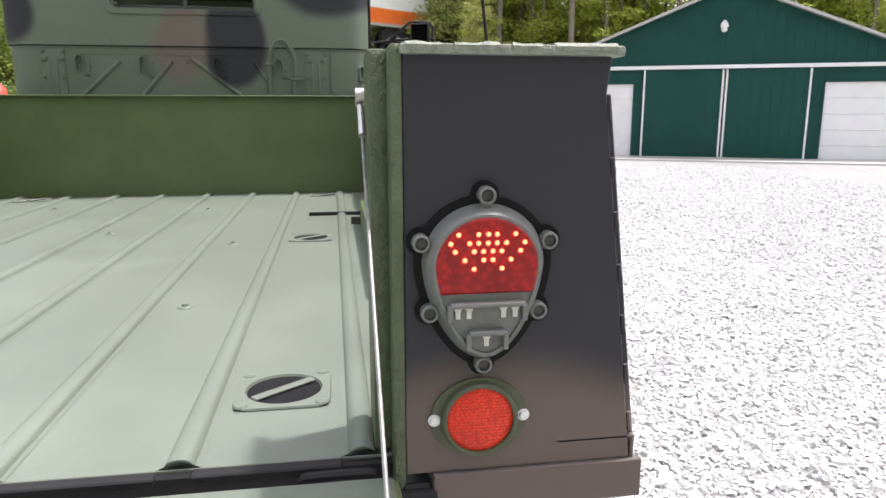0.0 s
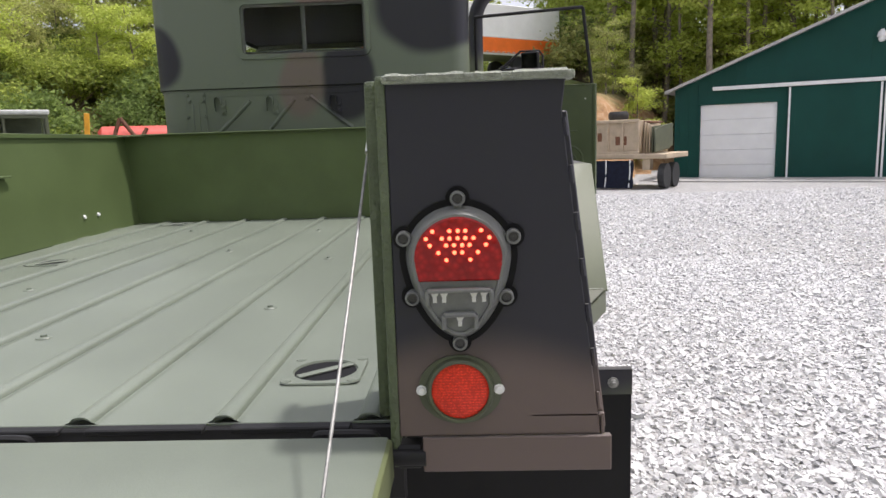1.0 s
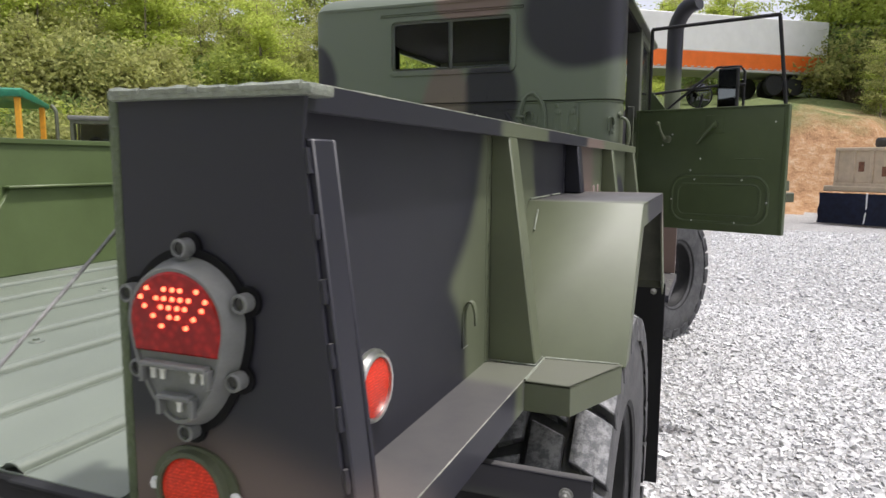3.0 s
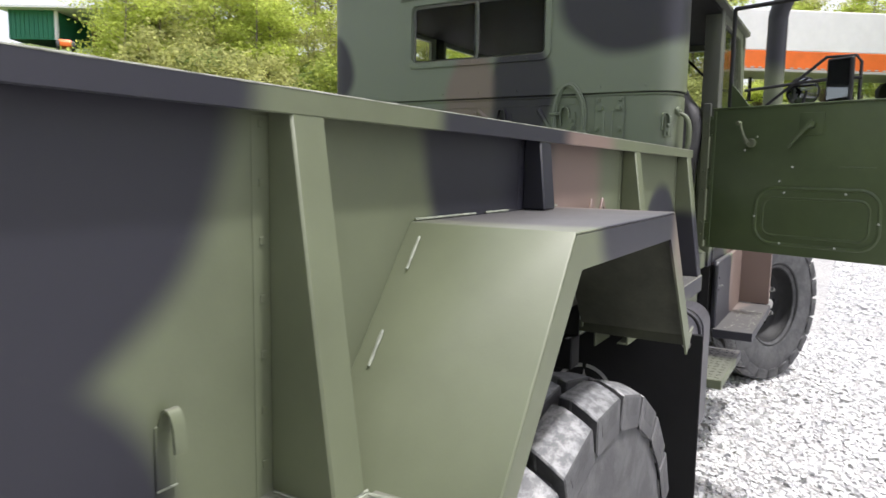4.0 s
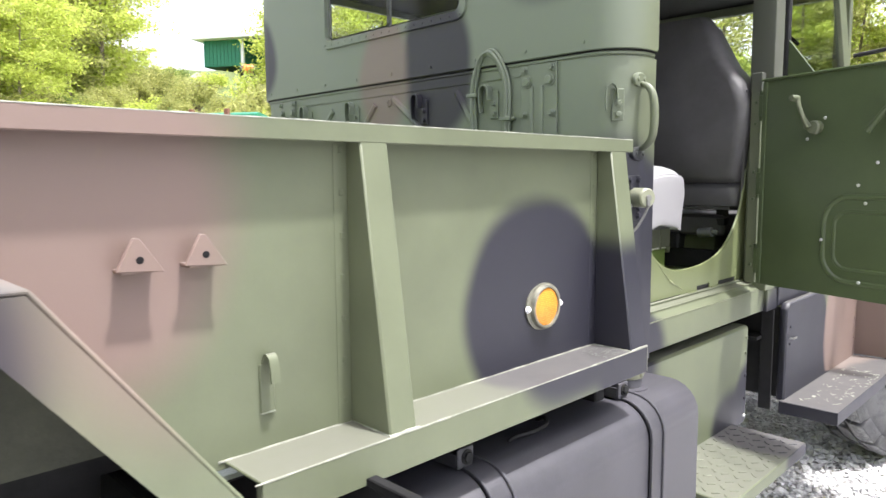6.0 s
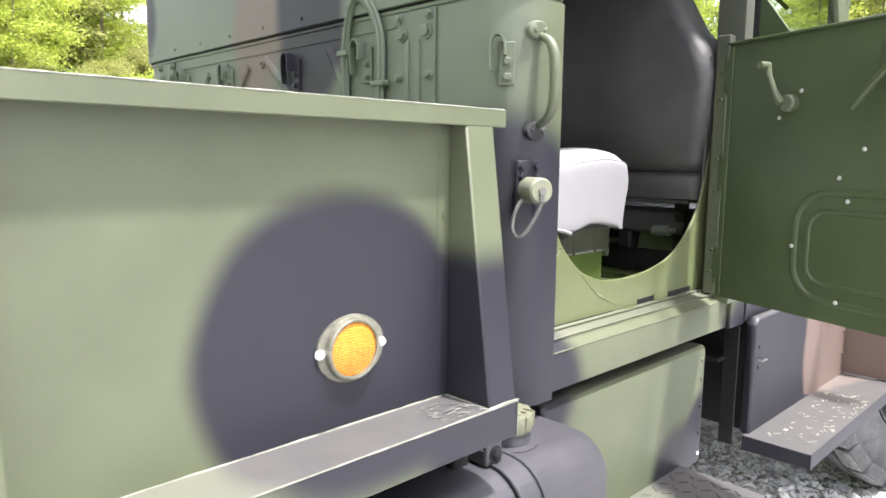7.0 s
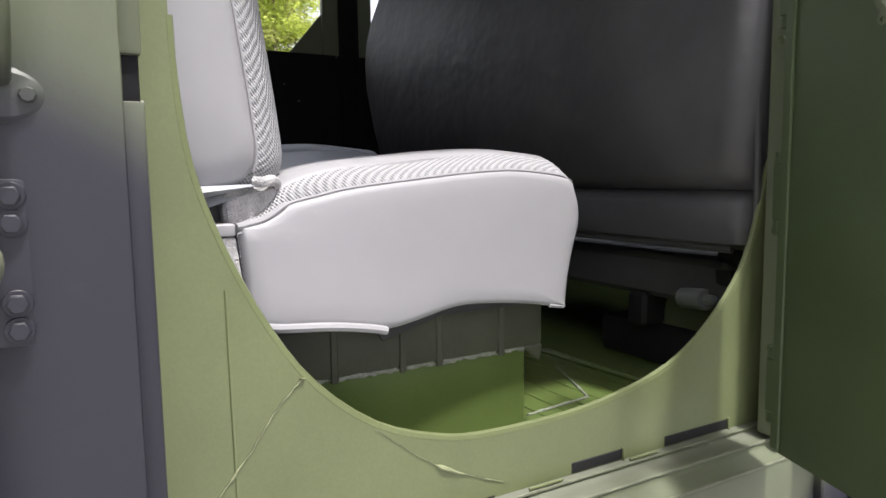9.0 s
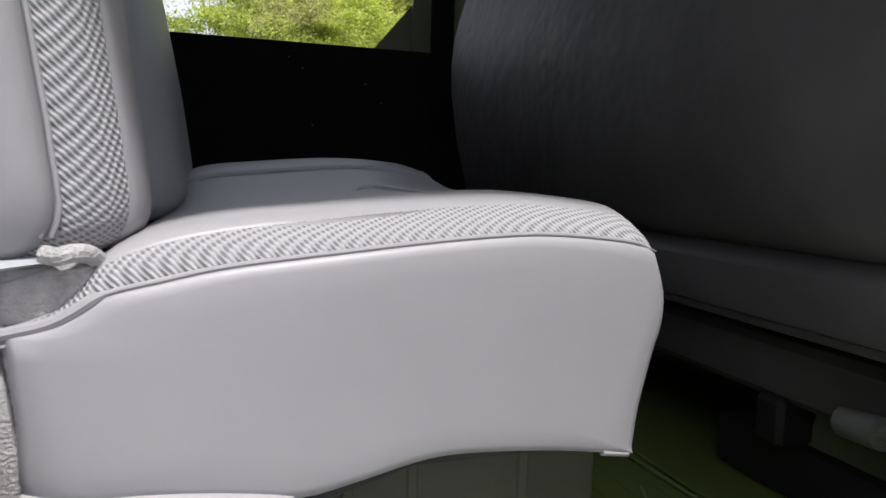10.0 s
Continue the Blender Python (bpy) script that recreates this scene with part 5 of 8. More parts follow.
# coiled air line with two clips
bm = B()
for k in range(3):
    dx, dy = 0.008 * (k - 1), -0.010 - 0.006 * (k % 2)
    pts = smooth_line([(-0.385 + dx, CB + dy, 1.66), (-0.388 + dx, CB + dy, 1.80), (-0.385 + dx, CB + dy, 1.90), (-0.35 + dx, CB + dy - 0.006, 1.972 + 0.004 * k), (-0.30 + dx, CB + dy - 0.008, 1.978 + 0.005 * k),
                       (-0.258 + dx, CB + dy, 1.91), (-0.250 + dx, CB + dy, 1.82), (-0.262 + dx, CB + dy, 1.66)], 5)
    tube(bm, pts, 0.0055, 8)
hose = part("coiled_hose", bm, camo, truck, "green coiled air hose on the cab's back wall")
for x, z in ((-0.387, 1.865), (-0.252, 1.785)):
    bm = B()
    box(bm, x - 0.022, x + 0.022, CB - 0.024, CB - 0.002, z - 0.006, z + 0.006, 0.002)
    screw(bm, (x + 0.026, CB - 0.012, z), 'x', 0.006, 0.006)
    part("hose_clip", bm, camo, hose)
# grab handle on the corner
bm = B()
hx, hy = CR + 0.002, 4.018
grip = smooth_line([(hx + 0.004, hy, 1.858), (hx + 0.026, hy, 1.846), (hx + 0.040, hy, 1.818), (hx + 0.044, hy, 1.768), (hx + 0.040, hy, 1.720), (hx + 0.026, hy, 1.696), (hx + 0.004, hy, 1.682)], 5)
tube(bm, grip, [0.0070 + 0.0045 * math.sin(math.pi * i / (len(grip) - 1)) for i in range(len(grip))], 12)
handle = part("grab_handle", bm, camo, cab, "curved steel grab handle on the cab corner")
for z in (1.869, 1.671):
    bm = B()
    turned(bm, [(0.027, -0.004), (0.027, 0.005), (0.022, 0.008), (0.0003, 0.008)], (hx - 0.004, hy, z), 'x', 20)
    for v in bm.verts:
        v.co.y, v.co.z = hy + (v.co.y - hy) * 1.15, z + (v.co.z - z) * 0.72
    f = part("handle_foot", bm, camo, handle)
    for dy in (-0.016, 0.016):
        bm = B()
        screw(bm, (hx + 0.003, hy + dy, z), 'x', 0.006, 0.005, 8)
        part("screw", bm, camo, f)
# door stop: bolted plate, round buffer, pin and lanyard
bm = B()
box(bm, CR - 0.004, CR + 0.003, 3.960, 4.030, 1.490, 1.612, 0.003, 2)
stop = part("stop_plate", bm, camo, cab, "bolted door stop plate on the cab corner")
for y, z in ((3.972, 1.600), (4.018, 1.600), (3.972, 1.580), (4.018, 1.580), (4.018, 1.522), (4.018, 1.502)):
    bm = B()
    hexhead(bm, (CR + 0.003, y, z), 'x', 0.0075, 0.007)
    part("bolt", bm, camo, stop)
bm = B()
mB = Matrix.Translation((CR + 0.003, 3.990, 1.553)) @ Matrix.Rotation(radians(-22), 4, 'Z')
turned(bm, [(0.024, 0.0), (0.026, 0.004), (0.026, 0.058), (0.022, 0.063), (0.0003, 0.063)], (0, 0, 0), 'x', 24)
bm.transform(mB)
part("door_buffer", bm, buffer_paint, stop, "round pale green door buffer")
bm = B()
turned(bm, [(0.008, 0.060), (0.008, 0.068), (0.0003, 0.068)], (0, 0, 0), 'x', 12)
box(bm, 0.060, 0.067, -0.006, 0.006, -0.022, -0.002, 0.002)
bm.transform(mB)
tail = mB @ Vector((0.064, 0, -0.022))
tube(bm, smooth_line([tail, tail + Vector((-0.010, -0.006, -0.028)), tail + Vector((-0.026, -0.016, -0.060)), tail + Vector((-0.042, -0.022, -0.070)), tail + Vector((-0.052, -0.026, -0.052)), tail + Vector((-0.048, -0.022, -0.018)), tail + Vector((-0.040, -0.012, 0.004))], 5), 0.0036, 8)
part("pin_and_lanyard", bm, braid, stop, "grey pin with a braided wire lanyard")

# hard top: bands round the rear window, domed roof
GT = 0.012
ringT = cab_ring(GT, 4.095)
WX0, WX1, WZ0, WZ1 = -1.165, -0.440, 2.135, 2.425
back_y = CB - GT
iR = [p for p in ringT if p[0] > -0.8]
iL = [p for p in ringT if p[0] <= -0.8]
bm = B()
prism(bm, folded(ringT, -0.025), 'z', 1.958, WZ0, 0)
prism(bm, folded(iR + [(WX1, back_y)], -0.025), 'z', WZ0, WZ1, 0)
prism(bm, folded([(WX0, back_y)] + iL, -0.025), 'z', WZ0, WZ1, 0)
prism(bm, folded(ringT, -0.025), 'z', WZ1, 2.510, 0)
bmesh.ops.remove_doubles(bm, verts=bm.verts, dist=0.0005)
top = part("hard_top", bm, camo, truck, "camouflage-painted hard top over the cab")
bm = B()


def roof_ring(inset, z):
    out = []
    for sx, sy, a0 in ((1, 0, -90), (1, 1, 0), (0, 1, 90), (0, 0, 180)):
        cx = (CR + GT - 0.14 if sx else CL - GT + 0.14)
        cy = (6.02 - 0.14 if sy else back_y + 0.14)
        for i in range(7):
            a = radians(a0 + 15 * i)
            k = 0.14 - inset
            out.append((cx + k * math.cos(a), cy + k * math.sin(a), z))
    return out


loft(bm, [roof_ring(-0.006, 2.498), roof_ring(-0.008, 2.512), roof_ring(0.0, 2.522), roof_ring(0.03, 2.560), roof_ring(0.09, 2.585), roof_ring(0.135, 2.595)])
part("roof", bm, camo, top, "domed camouflage roof panel")
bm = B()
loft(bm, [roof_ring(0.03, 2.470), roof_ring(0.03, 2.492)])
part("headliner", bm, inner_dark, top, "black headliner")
bm = B()
for z in (2.445, 2.456):
    box(bm, -1.235, -0.375, back_y - 0.010, back_y + 0.001, z, z + 0.006, 0.002)
part("drip_strip", bm, camo, top, "double drip strip above the rear window")
for x in [0.02 - 0.20 * k for k in range(9)]:
    bm = B()
    screw(bm, (x, back_y, 1.975), 'y', 0.005, -0.004, 8)
    part("rivet", bm, camo, top)

# sliding rear window
bm = B()


def rr(x0, x1, z0, z1, r, y, n=6):
    pts = []
    for cx, cz, a0 in ((x1 - r, z1 - r, 0), (x0 + r, z1 - r, 90), (x0 + r, z0 + r, 180), (x1 - r, z0 + r, 270)):
        for i in range(n + 1):
            a = radians(a0 + 90 * i / n)
            pts.append((cx + r * math.cos(a), y, cz + r * math.sin(a)))
    return pts


loft(bm, [rr(WX0 - 0.028, WX1 + 0.028, WZ0 - 0.028, WZ1 + 0.016, 0.045, back_y + 0.001), rr(WX0 - 0.026, WX1 + 0.026, WZ0 - 0.026, WZ1 + 0.014, 0.044, back_y - 0.008),
          rr(WX0 + 0.000, WX1 - 0.000, WZ0 + 0.000, WZ1 - 0.010, 0.03, back_y - 0.008), rr(WX0 + 0.004, WX1 - 0.004, WZ0 + 0.004, WZ1 - 0.012, 0.028, back_y + 0.026)], caps=False)
window = part("rear_window", bm, camo, top, "sliding two-pane rear window in a riveted frame")
bm = B()
for x0, x1, dy in ((WX0 + 0.002, -0.790, 0.006), (-0.815, WX1 - 0.002, 0.012)):
    loft(bm, [rr(x0, x1, WZ0, WZ1 - 0.012, 0.022, back_y + dy), rr(x0, x1, WZ0, WZ1 - 0.012, 0.022, back_y + dy + 0.008),
              rr(x0 + 0.016, x1 - 0.016, WZ0 + 0.012, WZ1 - 0.026, 0.016, back_y + dy + 0.008), rr(x0 + 0.016, x1 - 0.016, WZ0 + 0.012, WZ1 - 0.026, 0.016, back_y + dy)], caps=False)
part("sash", bm, lamp_grey, window, "grey sliding sashes")
for x0, x1, dy in ((WX0 + 0.014, -0.804, 0.010), (-0.801, WX1 - 0.014, 0.016)):
    bm = B()
    box(bm, x0, x1, back_y + dy, back_y + dy + 0.003, WZ0 + 0.010, WZ1 - 0.024, 0)
    pane = part("pane", bm, pane_glass, window, "clear glass pane", smooth=0)
    pane.visible_shadow = False
for k in range(18):
    bm = B()
    x = WX0 - 0.0 + (WX1 - WX0) * k / 17
    screw(bm, (x, back_y - 0.008, WZ0 - 0.013), 'y', 0.004, -0.003, 6)
    part("rivet", bm, camo, window)

# rear door opening: side skin with its round cut-out, sill plate, rocker
CUT = [(4.148, 1.760), (4.150, 1.700), (4.160, 1.620), (4.187, 1.539), (4.228, 1.455), (4.276, 1.387), (4.345, 1.330), (4.42, 1.300), (4.49, 1.288), (4.62, 1.288),
       (4.72, 1.300), (4.811, 1.324), (4.880, 1.362), (4.940, 1.415), (4.985, 1.475), (5.015, 1.555), (5.036, 1.64), (5.050, 1.715)]
cut = [(p.x, p.y) for p in smooth_line([(a, b, 0) for a, b in CUT], 3)]
bm = B()
inner = [(4.145, 1.955)] + cut
outer = []
for a, b in inner:
    if a < 4.345:
        outer.append((4.1005, b if b > 1.38 else 1.203 + (b - 1.33) * 3.5))
    elif a < 4.88:
        outer.append((4.1005 + (a - 4.345) / 0.535 * 0.9745, 1.203))
    else:
        outer.append((5.075, 1.203 + max(0.0, b - 1.362) / 0.353 * 0.512))
sheets = []
for x in (0.026, 0.036):
    sheets.append(([bm.verts.new((x, a, b)) for a, b in inner], [bm.verts.new((x, a, b)) for a, b in outer]))
(n0, o0), (n1, o1) = sheets
for i in range(len(inner) - 1):
    bm.faces.new((n1[i], n1[i + 1], o1[i + 1], o1[i]))
    bm.faces.new((o0[i], o0[i + 1], n0[i + 1], n0[i]))
    bm.faces.new((n0[i], n0[i + 1], n1[i + 1], n1[i]))
    bm.faces.new((o1[i], o1[i + 1], o0[i + 1], o0[i]))
bmesh.ops.recalc_face_normals(bm, faces=bm.faces)
skin = part("door_surround", bm, green, cab, "green inner skin with a round cut-out below the doorway", smooth=0)
bm = B()
ring_in = [(0.031, p, q) for p, q in cut]
tube(bm, ring_in, 0.0055, 6)
part("cut_edge", bm, green, skin, "rolled edge of the cut-out")
for pts, r in (([(0.037, 4.120, 1.21), (0.037, 4.160, 1.275), (0.037, 4.200, 1.325), (0.037, 4.235, 1.372), (0.037, 4.262, 1.400)], 0.0017), ([(0.037, 4.345, 1.325), (0.037, 4.43, 1.262), (0.037, 4.52, 1.222)], 0.0014)):
    rw = random.Random(len(pts))
    line = [p + Vector((0, rw.uniform(-0.0012, 0.0012), 0)) for p in smooth_line(pts, 9)]
    bm = B()
    tube(bm, [p - Vector((0.0012, 0, 0)) for p in line], 0.0006, 6)
    seam = part("weld_seam", bm, black_gap, skin, "fine dark crack along the weld")
    bm = B()
    lump = 0.0
    radii = []
    for k in range(len(line)):
        lump = rw.choice((0.25, 0.4, 0.7, 1.0, 1.7)) if k % 3 == 0 else lump * 0.8
        radii.append(r * (0.15 + lump * lump * 0.75))
    tube(bm, line, radii, 6)
    part("weld_bead", bm, fresh_weld, seam, "lumpy pale green weld bead")
# narrow gap between the skin and the sill
bm = B()
box(bm, 0.0335, 0.0362, 4.13, 4.505, 1.2020, 1.2080, 0)
part("sill_joint", bm, black_gap, skin, "thin dark joint above the sill")
bm = B()
prism(bm, [(0.024, 1.207), (0.046, 1.204), (0.049, 1.198), (0.078, 1.193), (0.080, 1.184), (0.100, 1.172), (0.104, 1.166), (0.104, 1.078), (0.024, 1.078)], 'y', 4.122, 5.075, 0.002)
rocker = part("door_sill", bm, camo, cab, "stepped door sill with worn green paint")
# three thin lips, a little paler than the sill
for px, pz, seed in ((0.0485, 1.2035, 1), (0.0785, 1.1925, 2), (0.1025, 1.1690, 3)):
    rw, bm = random.Random(seed), B()
    tube(bm, [(px, 4.124 + 0.95 * i / 48, pz) for i in range(49)], [0.0021 * rw.uniform(0.75, 1.2) for _ in range(49)], 6)
    part("sill_lip", bm, sill_pale, rocker, "raised lip of the sill in a paler green")
for y0, y1 in ((4.618, 4.721), (4.795, 4.945)):
    bm = B()
    box(bm, 0.0350, 0.0370, y0 + 0.012, y1, 1.2065, 1.2215, 0.0008)
    part("drain_slot", bm, black_gap, rocker, "dark drain slot")
    beads([((0.038, y1 + 0.003, 1.200), (0.038, y1 + 0.001, 1.224)), ((0.044, y0 - 0.065, 1.207), (0.044, y0 - 0.01, 1.207))], 0.0022, green, rocker, 3)
bm = B()
prism(bm, [(0.024, 1.165), (0.118, 1.165), (0.118, 1.075), (0.024, 1.075)], 'y', 5.075, 5.18, 0.003)
box(bm, 0.010, 0.124, 5.18, 6.05, 1.085, 1.165, 0.003)
part("rocker_panel", bm, camo, cab)
# stepped rear jamb with its striker pocket
bm = B()
box(bm, 0.030, CR - 0.014, 4.084, 4.098, 1.20, 1.955, 0.002)
jamb = part("rear_jamb", bm, camo, cab)
for z0, z1 in ((1.20, 1.672), (1.708, 1.955)):
    bm = B()
    box(bm, 0.050, 0.122, 4.094, 4.114, z0, z1, 0.004, 2)
    part("jamb_strip", bm, camo, jamb, "narrow painted step of the door jamb")
bm = B()
box(bm, 0.050, 0.116, 4.094, 4.1115, 1.670, 1.710, 0.001)
pocket = part("striker_pocket", bm, gasket, jamb, "dark striker pocket")
rw, bm = random.Random(5), B()
tube(bm, [(0.052 + 0.006 * i, 4.1135 + rw.uniform(-0.001, 0.001), 1.6715 + rw.uniform(-0.001, 0.001)) for i in range(11)], [rw.uniform(0.0008, 0.0026) for _ in range(11)], 6)
part("torn_rim", bm, wear_and_glint, pocket, "chipped pale rim of the pocket")
bm = B()
tube(bm, [(0.036, 4.187, 1.50), (0.036, 4.190, 1.22)], 0.0016, 6)
part("skin_crease", bm, green, skin)

# hinge post between the doors, front door, windscreen
bm = B()
box(bm, 0.040, 0.128, 5.020, 5.120, 1.165, 2.500, 0.006, 2)
box(bm, 0.060, 0.100, 4.985, 5.022, 1.20, 1.99, 0.003)
pillar = part("hinge_post", bm, camo, cab, "hinge post between the two doors")
for z in (1.27, 1.34, 1.52, 1.62, 1.80, 1.88):
    bm = B()
    screw(bm, (0.080, 4.986, z), 'y', 0.006, -0.005, 8)
    part("bolt", bm, green_dark, pillar)
bm = B()
prism(bm, [(5.122, 1.170), (6.020, 1.170), (6.020, 1.960), (5.122, 1.960)], 'x', 0.100, 0.132, 0.006, 2)
prism(bm, [(5.122, 1.960), (5.150, 1.960), (5.150, 2.440), (5.72, 2.440), (5.93, 1.960), (6.02, 1.960), (5.80, 2.490), (5.122, 2.490)], 'x', 0.100, 0.128, 0.003)
prism(bm, [(5.150, 1.960), (5.30, 1.960), (5.150, 2.15)], 'x', 0.104, 0.112, 0.002)
fdoor = part("front_door", bm, camo, cab, "closed front cab door with a gusseted window frame")
bm = B()
box(bm, 0.108, 0.112, 5.15, 5.90, 1.96, 2.44, 0)
wp = part("pane", bm, pane_glass, fdoor, "clear door glass", smooth=0)
wp.visible_shadow = False
bm = B()
for x0, x1, z0, z1 in ((CL + 0.02, CR - 0.02, 1.93, 2.03), (CL + 0.02, CR - 0.02, 2.43, 2.50), (CL + 0.02, CL + 0.09, 2.03, 2.43), (CR - 0.09, CR - 0.02, 2.03, 2.43), (-0.84, -0.78, 2.03, 2.43)):
    box(bm, x0, x1, 5.95, 5.99, z0, z1, 0.004)
screen = part("windscreen_frame", bm, camo, cab, "flat two-pane windscreen frame")
for x0, x1 in ((CL + 0.09, -0.84), (-0.78, CR - 0.09)):
    bm = B()
    box(bm, x0, x1, 5.968, 5.972, 2.03, 2.43, 0)
    wp = part("pane", bm, pane_glass, screen, "clear windscreen glass", smooth=0)
    wp.visible_shadow = False
for a, b, r in (((-1.2, 5.93, 2.40), (-1.0, 5.92, 2.10), 0.008), ((-0.275, 5.94, 2.415), (-0.099, 5.94, 2.236), 0.009)):
    bm = B()
    tube(bm, [a, b], r, 8)
    part("wiper_motor_arm", bm, inner_dark, screen)

# left side: closed doors with window openings, dark inside
for y0, y1 in ((4.115, 4.99), (5.06, 6.02)):
    bm = B()
    box(bm, CL + 0.004, CL + 0.034, y0, y1, 1.07, 2.042, 0.004)
    prism(bm, [(y0, 2.030), (y0 + 0.06, 2.030), (y0 + 0.06, 2.44), (y1 - 0.06, 2.44), (y1 - 0.06, 2.030), (y1, 2.030), (y1, 2.495), (y0, 2.495)], 'x', CL + 0.008, CL + 0.030, 0.002)
    prism(bm, [(y1 - 0.06, 2.040), (y1 - 0.183, 2.040), (y1 - 0.06, 2.185)], 'x', CL + 0.010, CL + 0.016, 0.001)
    ld = part("far_side_door", bm, camo, cab, "closed door on the far side of the cab")
bm = B()
box(bm, CL + 0.004, CL + 0.05, 4.99, 5.06, 1.07, 2.50, 0.003)
part("far_hinge_post", bm, inner_dark, cab)
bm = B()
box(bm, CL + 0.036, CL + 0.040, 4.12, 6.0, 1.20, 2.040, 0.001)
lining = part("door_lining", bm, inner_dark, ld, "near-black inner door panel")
for y, z in ((4.975, 2.034), (4.55, 1.995), (4.59, 1.965), (4.78, 1.93), (4.83, 1.875), (4.62, 1.80)):
    bm = B()
    screw(bm, (CL + 0.040, y, z), 'x', 0.0035, 0.003, 8)
    part("screw", bm, screw_dark, lining)
# cab floor, front wall, dash, back lining
bm = B()
box(bm, CL + 0.03, 0.026, 3.97, 6.02, 1.195, 1.215, 0.002)
cfloor = part("cab_floor", bm, cab_green, cab, "green painted steel cab floor")
for k in range(7):
    bm = B()
    box(bm, -1.5, -0.02, 4.72 + 0.045 * k, 4.726 + 0.045 * k, 1.215, 1.217, 0.001)
    part("floor_ridge", bm, cab_green, cfloor)
beads([((-0.155, 4.70, 1.217), (-0.172, 4.845, 1.217)), ((-0.172, 4.845, 1.217), (-0.36, 4.925, 1.217))], 0.0022, weld_mat, cfloor, 90)
bm = B()
weld(bm, (-0.46, 4.968, 1.219), (-0.15, 4.985, 1.219), 0.005, 8)
prism(bm, [(-0.47, 4.985), (-0.13, 4.995), (-0.13, 5.05), (-0.47, 5.05)], 'z', 1.215, 1.221, 0.002)
part("floor_lap", bm, cab_green, cfloor, "lapped and welded floor sheet")
bm = B()
box(bm, CL + 0.03, CR - 0.04, 5.99, 6.03, 1.20, 1.96, 0.003)
box(bm, CL + 0.05, CR - 0.06, 5.80, 5.99, 1.72, 1.95, 0.02, 2)
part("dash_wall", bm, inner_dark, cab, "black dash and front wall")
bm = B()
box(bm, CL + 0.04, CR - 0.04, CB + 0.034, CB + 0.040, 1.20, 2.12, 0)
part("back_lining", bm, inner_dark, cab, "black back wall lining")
# black block in place of the dark void under the front seat
bm = B()
box(bm, -0.42, -0.12, 5.10, 5.40, 1.215, 1.30, 0.02, 2)
part("under_seat_dark", bm, black_gap, cfloor)
bm = B()
prism(bm, [(-0.262, 1.300), (-0.120, 1.300), (-0.112, 1.452), (-0.215, 1.446)], 'y', 5.118, 5.124, 0.002)
prism(bm, [(5.124, 1.300), (5.40, 1.300), (5.40, 1.44), (5.124, 1.452)], 'x', -0.126, -0.120, 0.002)
box(bm, -0.262, -0.110, 5.085, 5.125, 1.362, 1.368, 0.002)
bracket = part("seat_bracket", bm, olive_far, cfloor, "dull olive bracket under the front seat")
bm = B()
tube(bm, [(-0.165, 5.075, 1.372), (-0.105, 5.065, 1.378)], 0.020, 14)
turned(bm, [(0.010, 0.0), (0.010, 0.02), (0.004, 0.024)], (-0.108, 5.065, 1.378), 'x', 10, True)
part("pivot", bm, lamp_grey, bracket, "grey pivot sleeve")
bm = B()
box(bm, -0.105, -0.055, 5.09, 5.10, 1.440, 1.470, 0.002)
box(bm, -0.095, -0.060, 5.07, 5.12, 1.405, 1.435, 0.006, 2)
part("seat_catch", bm, black_gap, bracket, "black seat catch")

# ---- open rear door ----
HX, HY, SWING = 0.125, 4.927, radians(-19.5)
mD = Matrix.Translation((HX, HY, 0)) @ Matrix.Rotation(SWING, 4, 'Z')


def dpart(name, bm, mat, parent, label="", smooth=35.0):
    bm.transform(mD)
    return part(name, bm, mat, parent, label, smooth)


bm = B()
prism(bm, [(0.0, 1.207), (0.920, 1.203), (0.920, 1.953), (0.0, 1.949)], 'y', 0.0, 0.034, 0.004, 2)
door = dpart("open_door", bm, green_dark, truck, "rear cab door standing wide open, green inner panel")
bm = B()
prism(bm, [(0.905, 1.203), (0.927, 1.203), (0.927, 1.955), (0.905, 1.955)], 'y', -0.006, 0.044, 0.003)
box(bm, -0.004, 0.920, -0.008, 0.040, 1.947, 1.955, 0.002)
dpart("door_edge", bm, green_dark, door)
# folded lip along the hinge side
bm = B()
box(bm, 0.002, 0.020, -0.004, 0.001, 1.212, 1.942, 0.0015)
dpart("hinge_lip", bm, green_dark, door)


def bead(u0, u1, z0, z1, r, rb):
    """A pressed bead round a panel."""
    pts = []
    for cu, cz, a0 in ((u1 - r, z1 - r, 0), (u0 + r, z1 - r, 90), (u0 + r, z0 + r, 180), (u1 - r, z0 + r, 270)):
        for i in range(7):
            a = radians(a0 + 15 * i)
            pts.append((cu + r * math.cos(a), 0.003, cz + r * math.sin(a)))
    bm = B()
    tube(bm, pts, rb, 8, True)
    return bm


dpart("pressed_bead", bead(0.262, 0.838, 1.258, 1.538, 0.090, 0.0105), green_dark, door)
dpart("pressed_bead", bead(0.300, 0.795, 1.300, 1.490, 0.050, 0.0080), green_dark, door)
bm = B()
tube(bm, [(0.645, 0.002, 1.645), (0.805, 0.002, 1.643)], 0.005, 8)
dpart("pressed_bead", bm, green_dark, door)
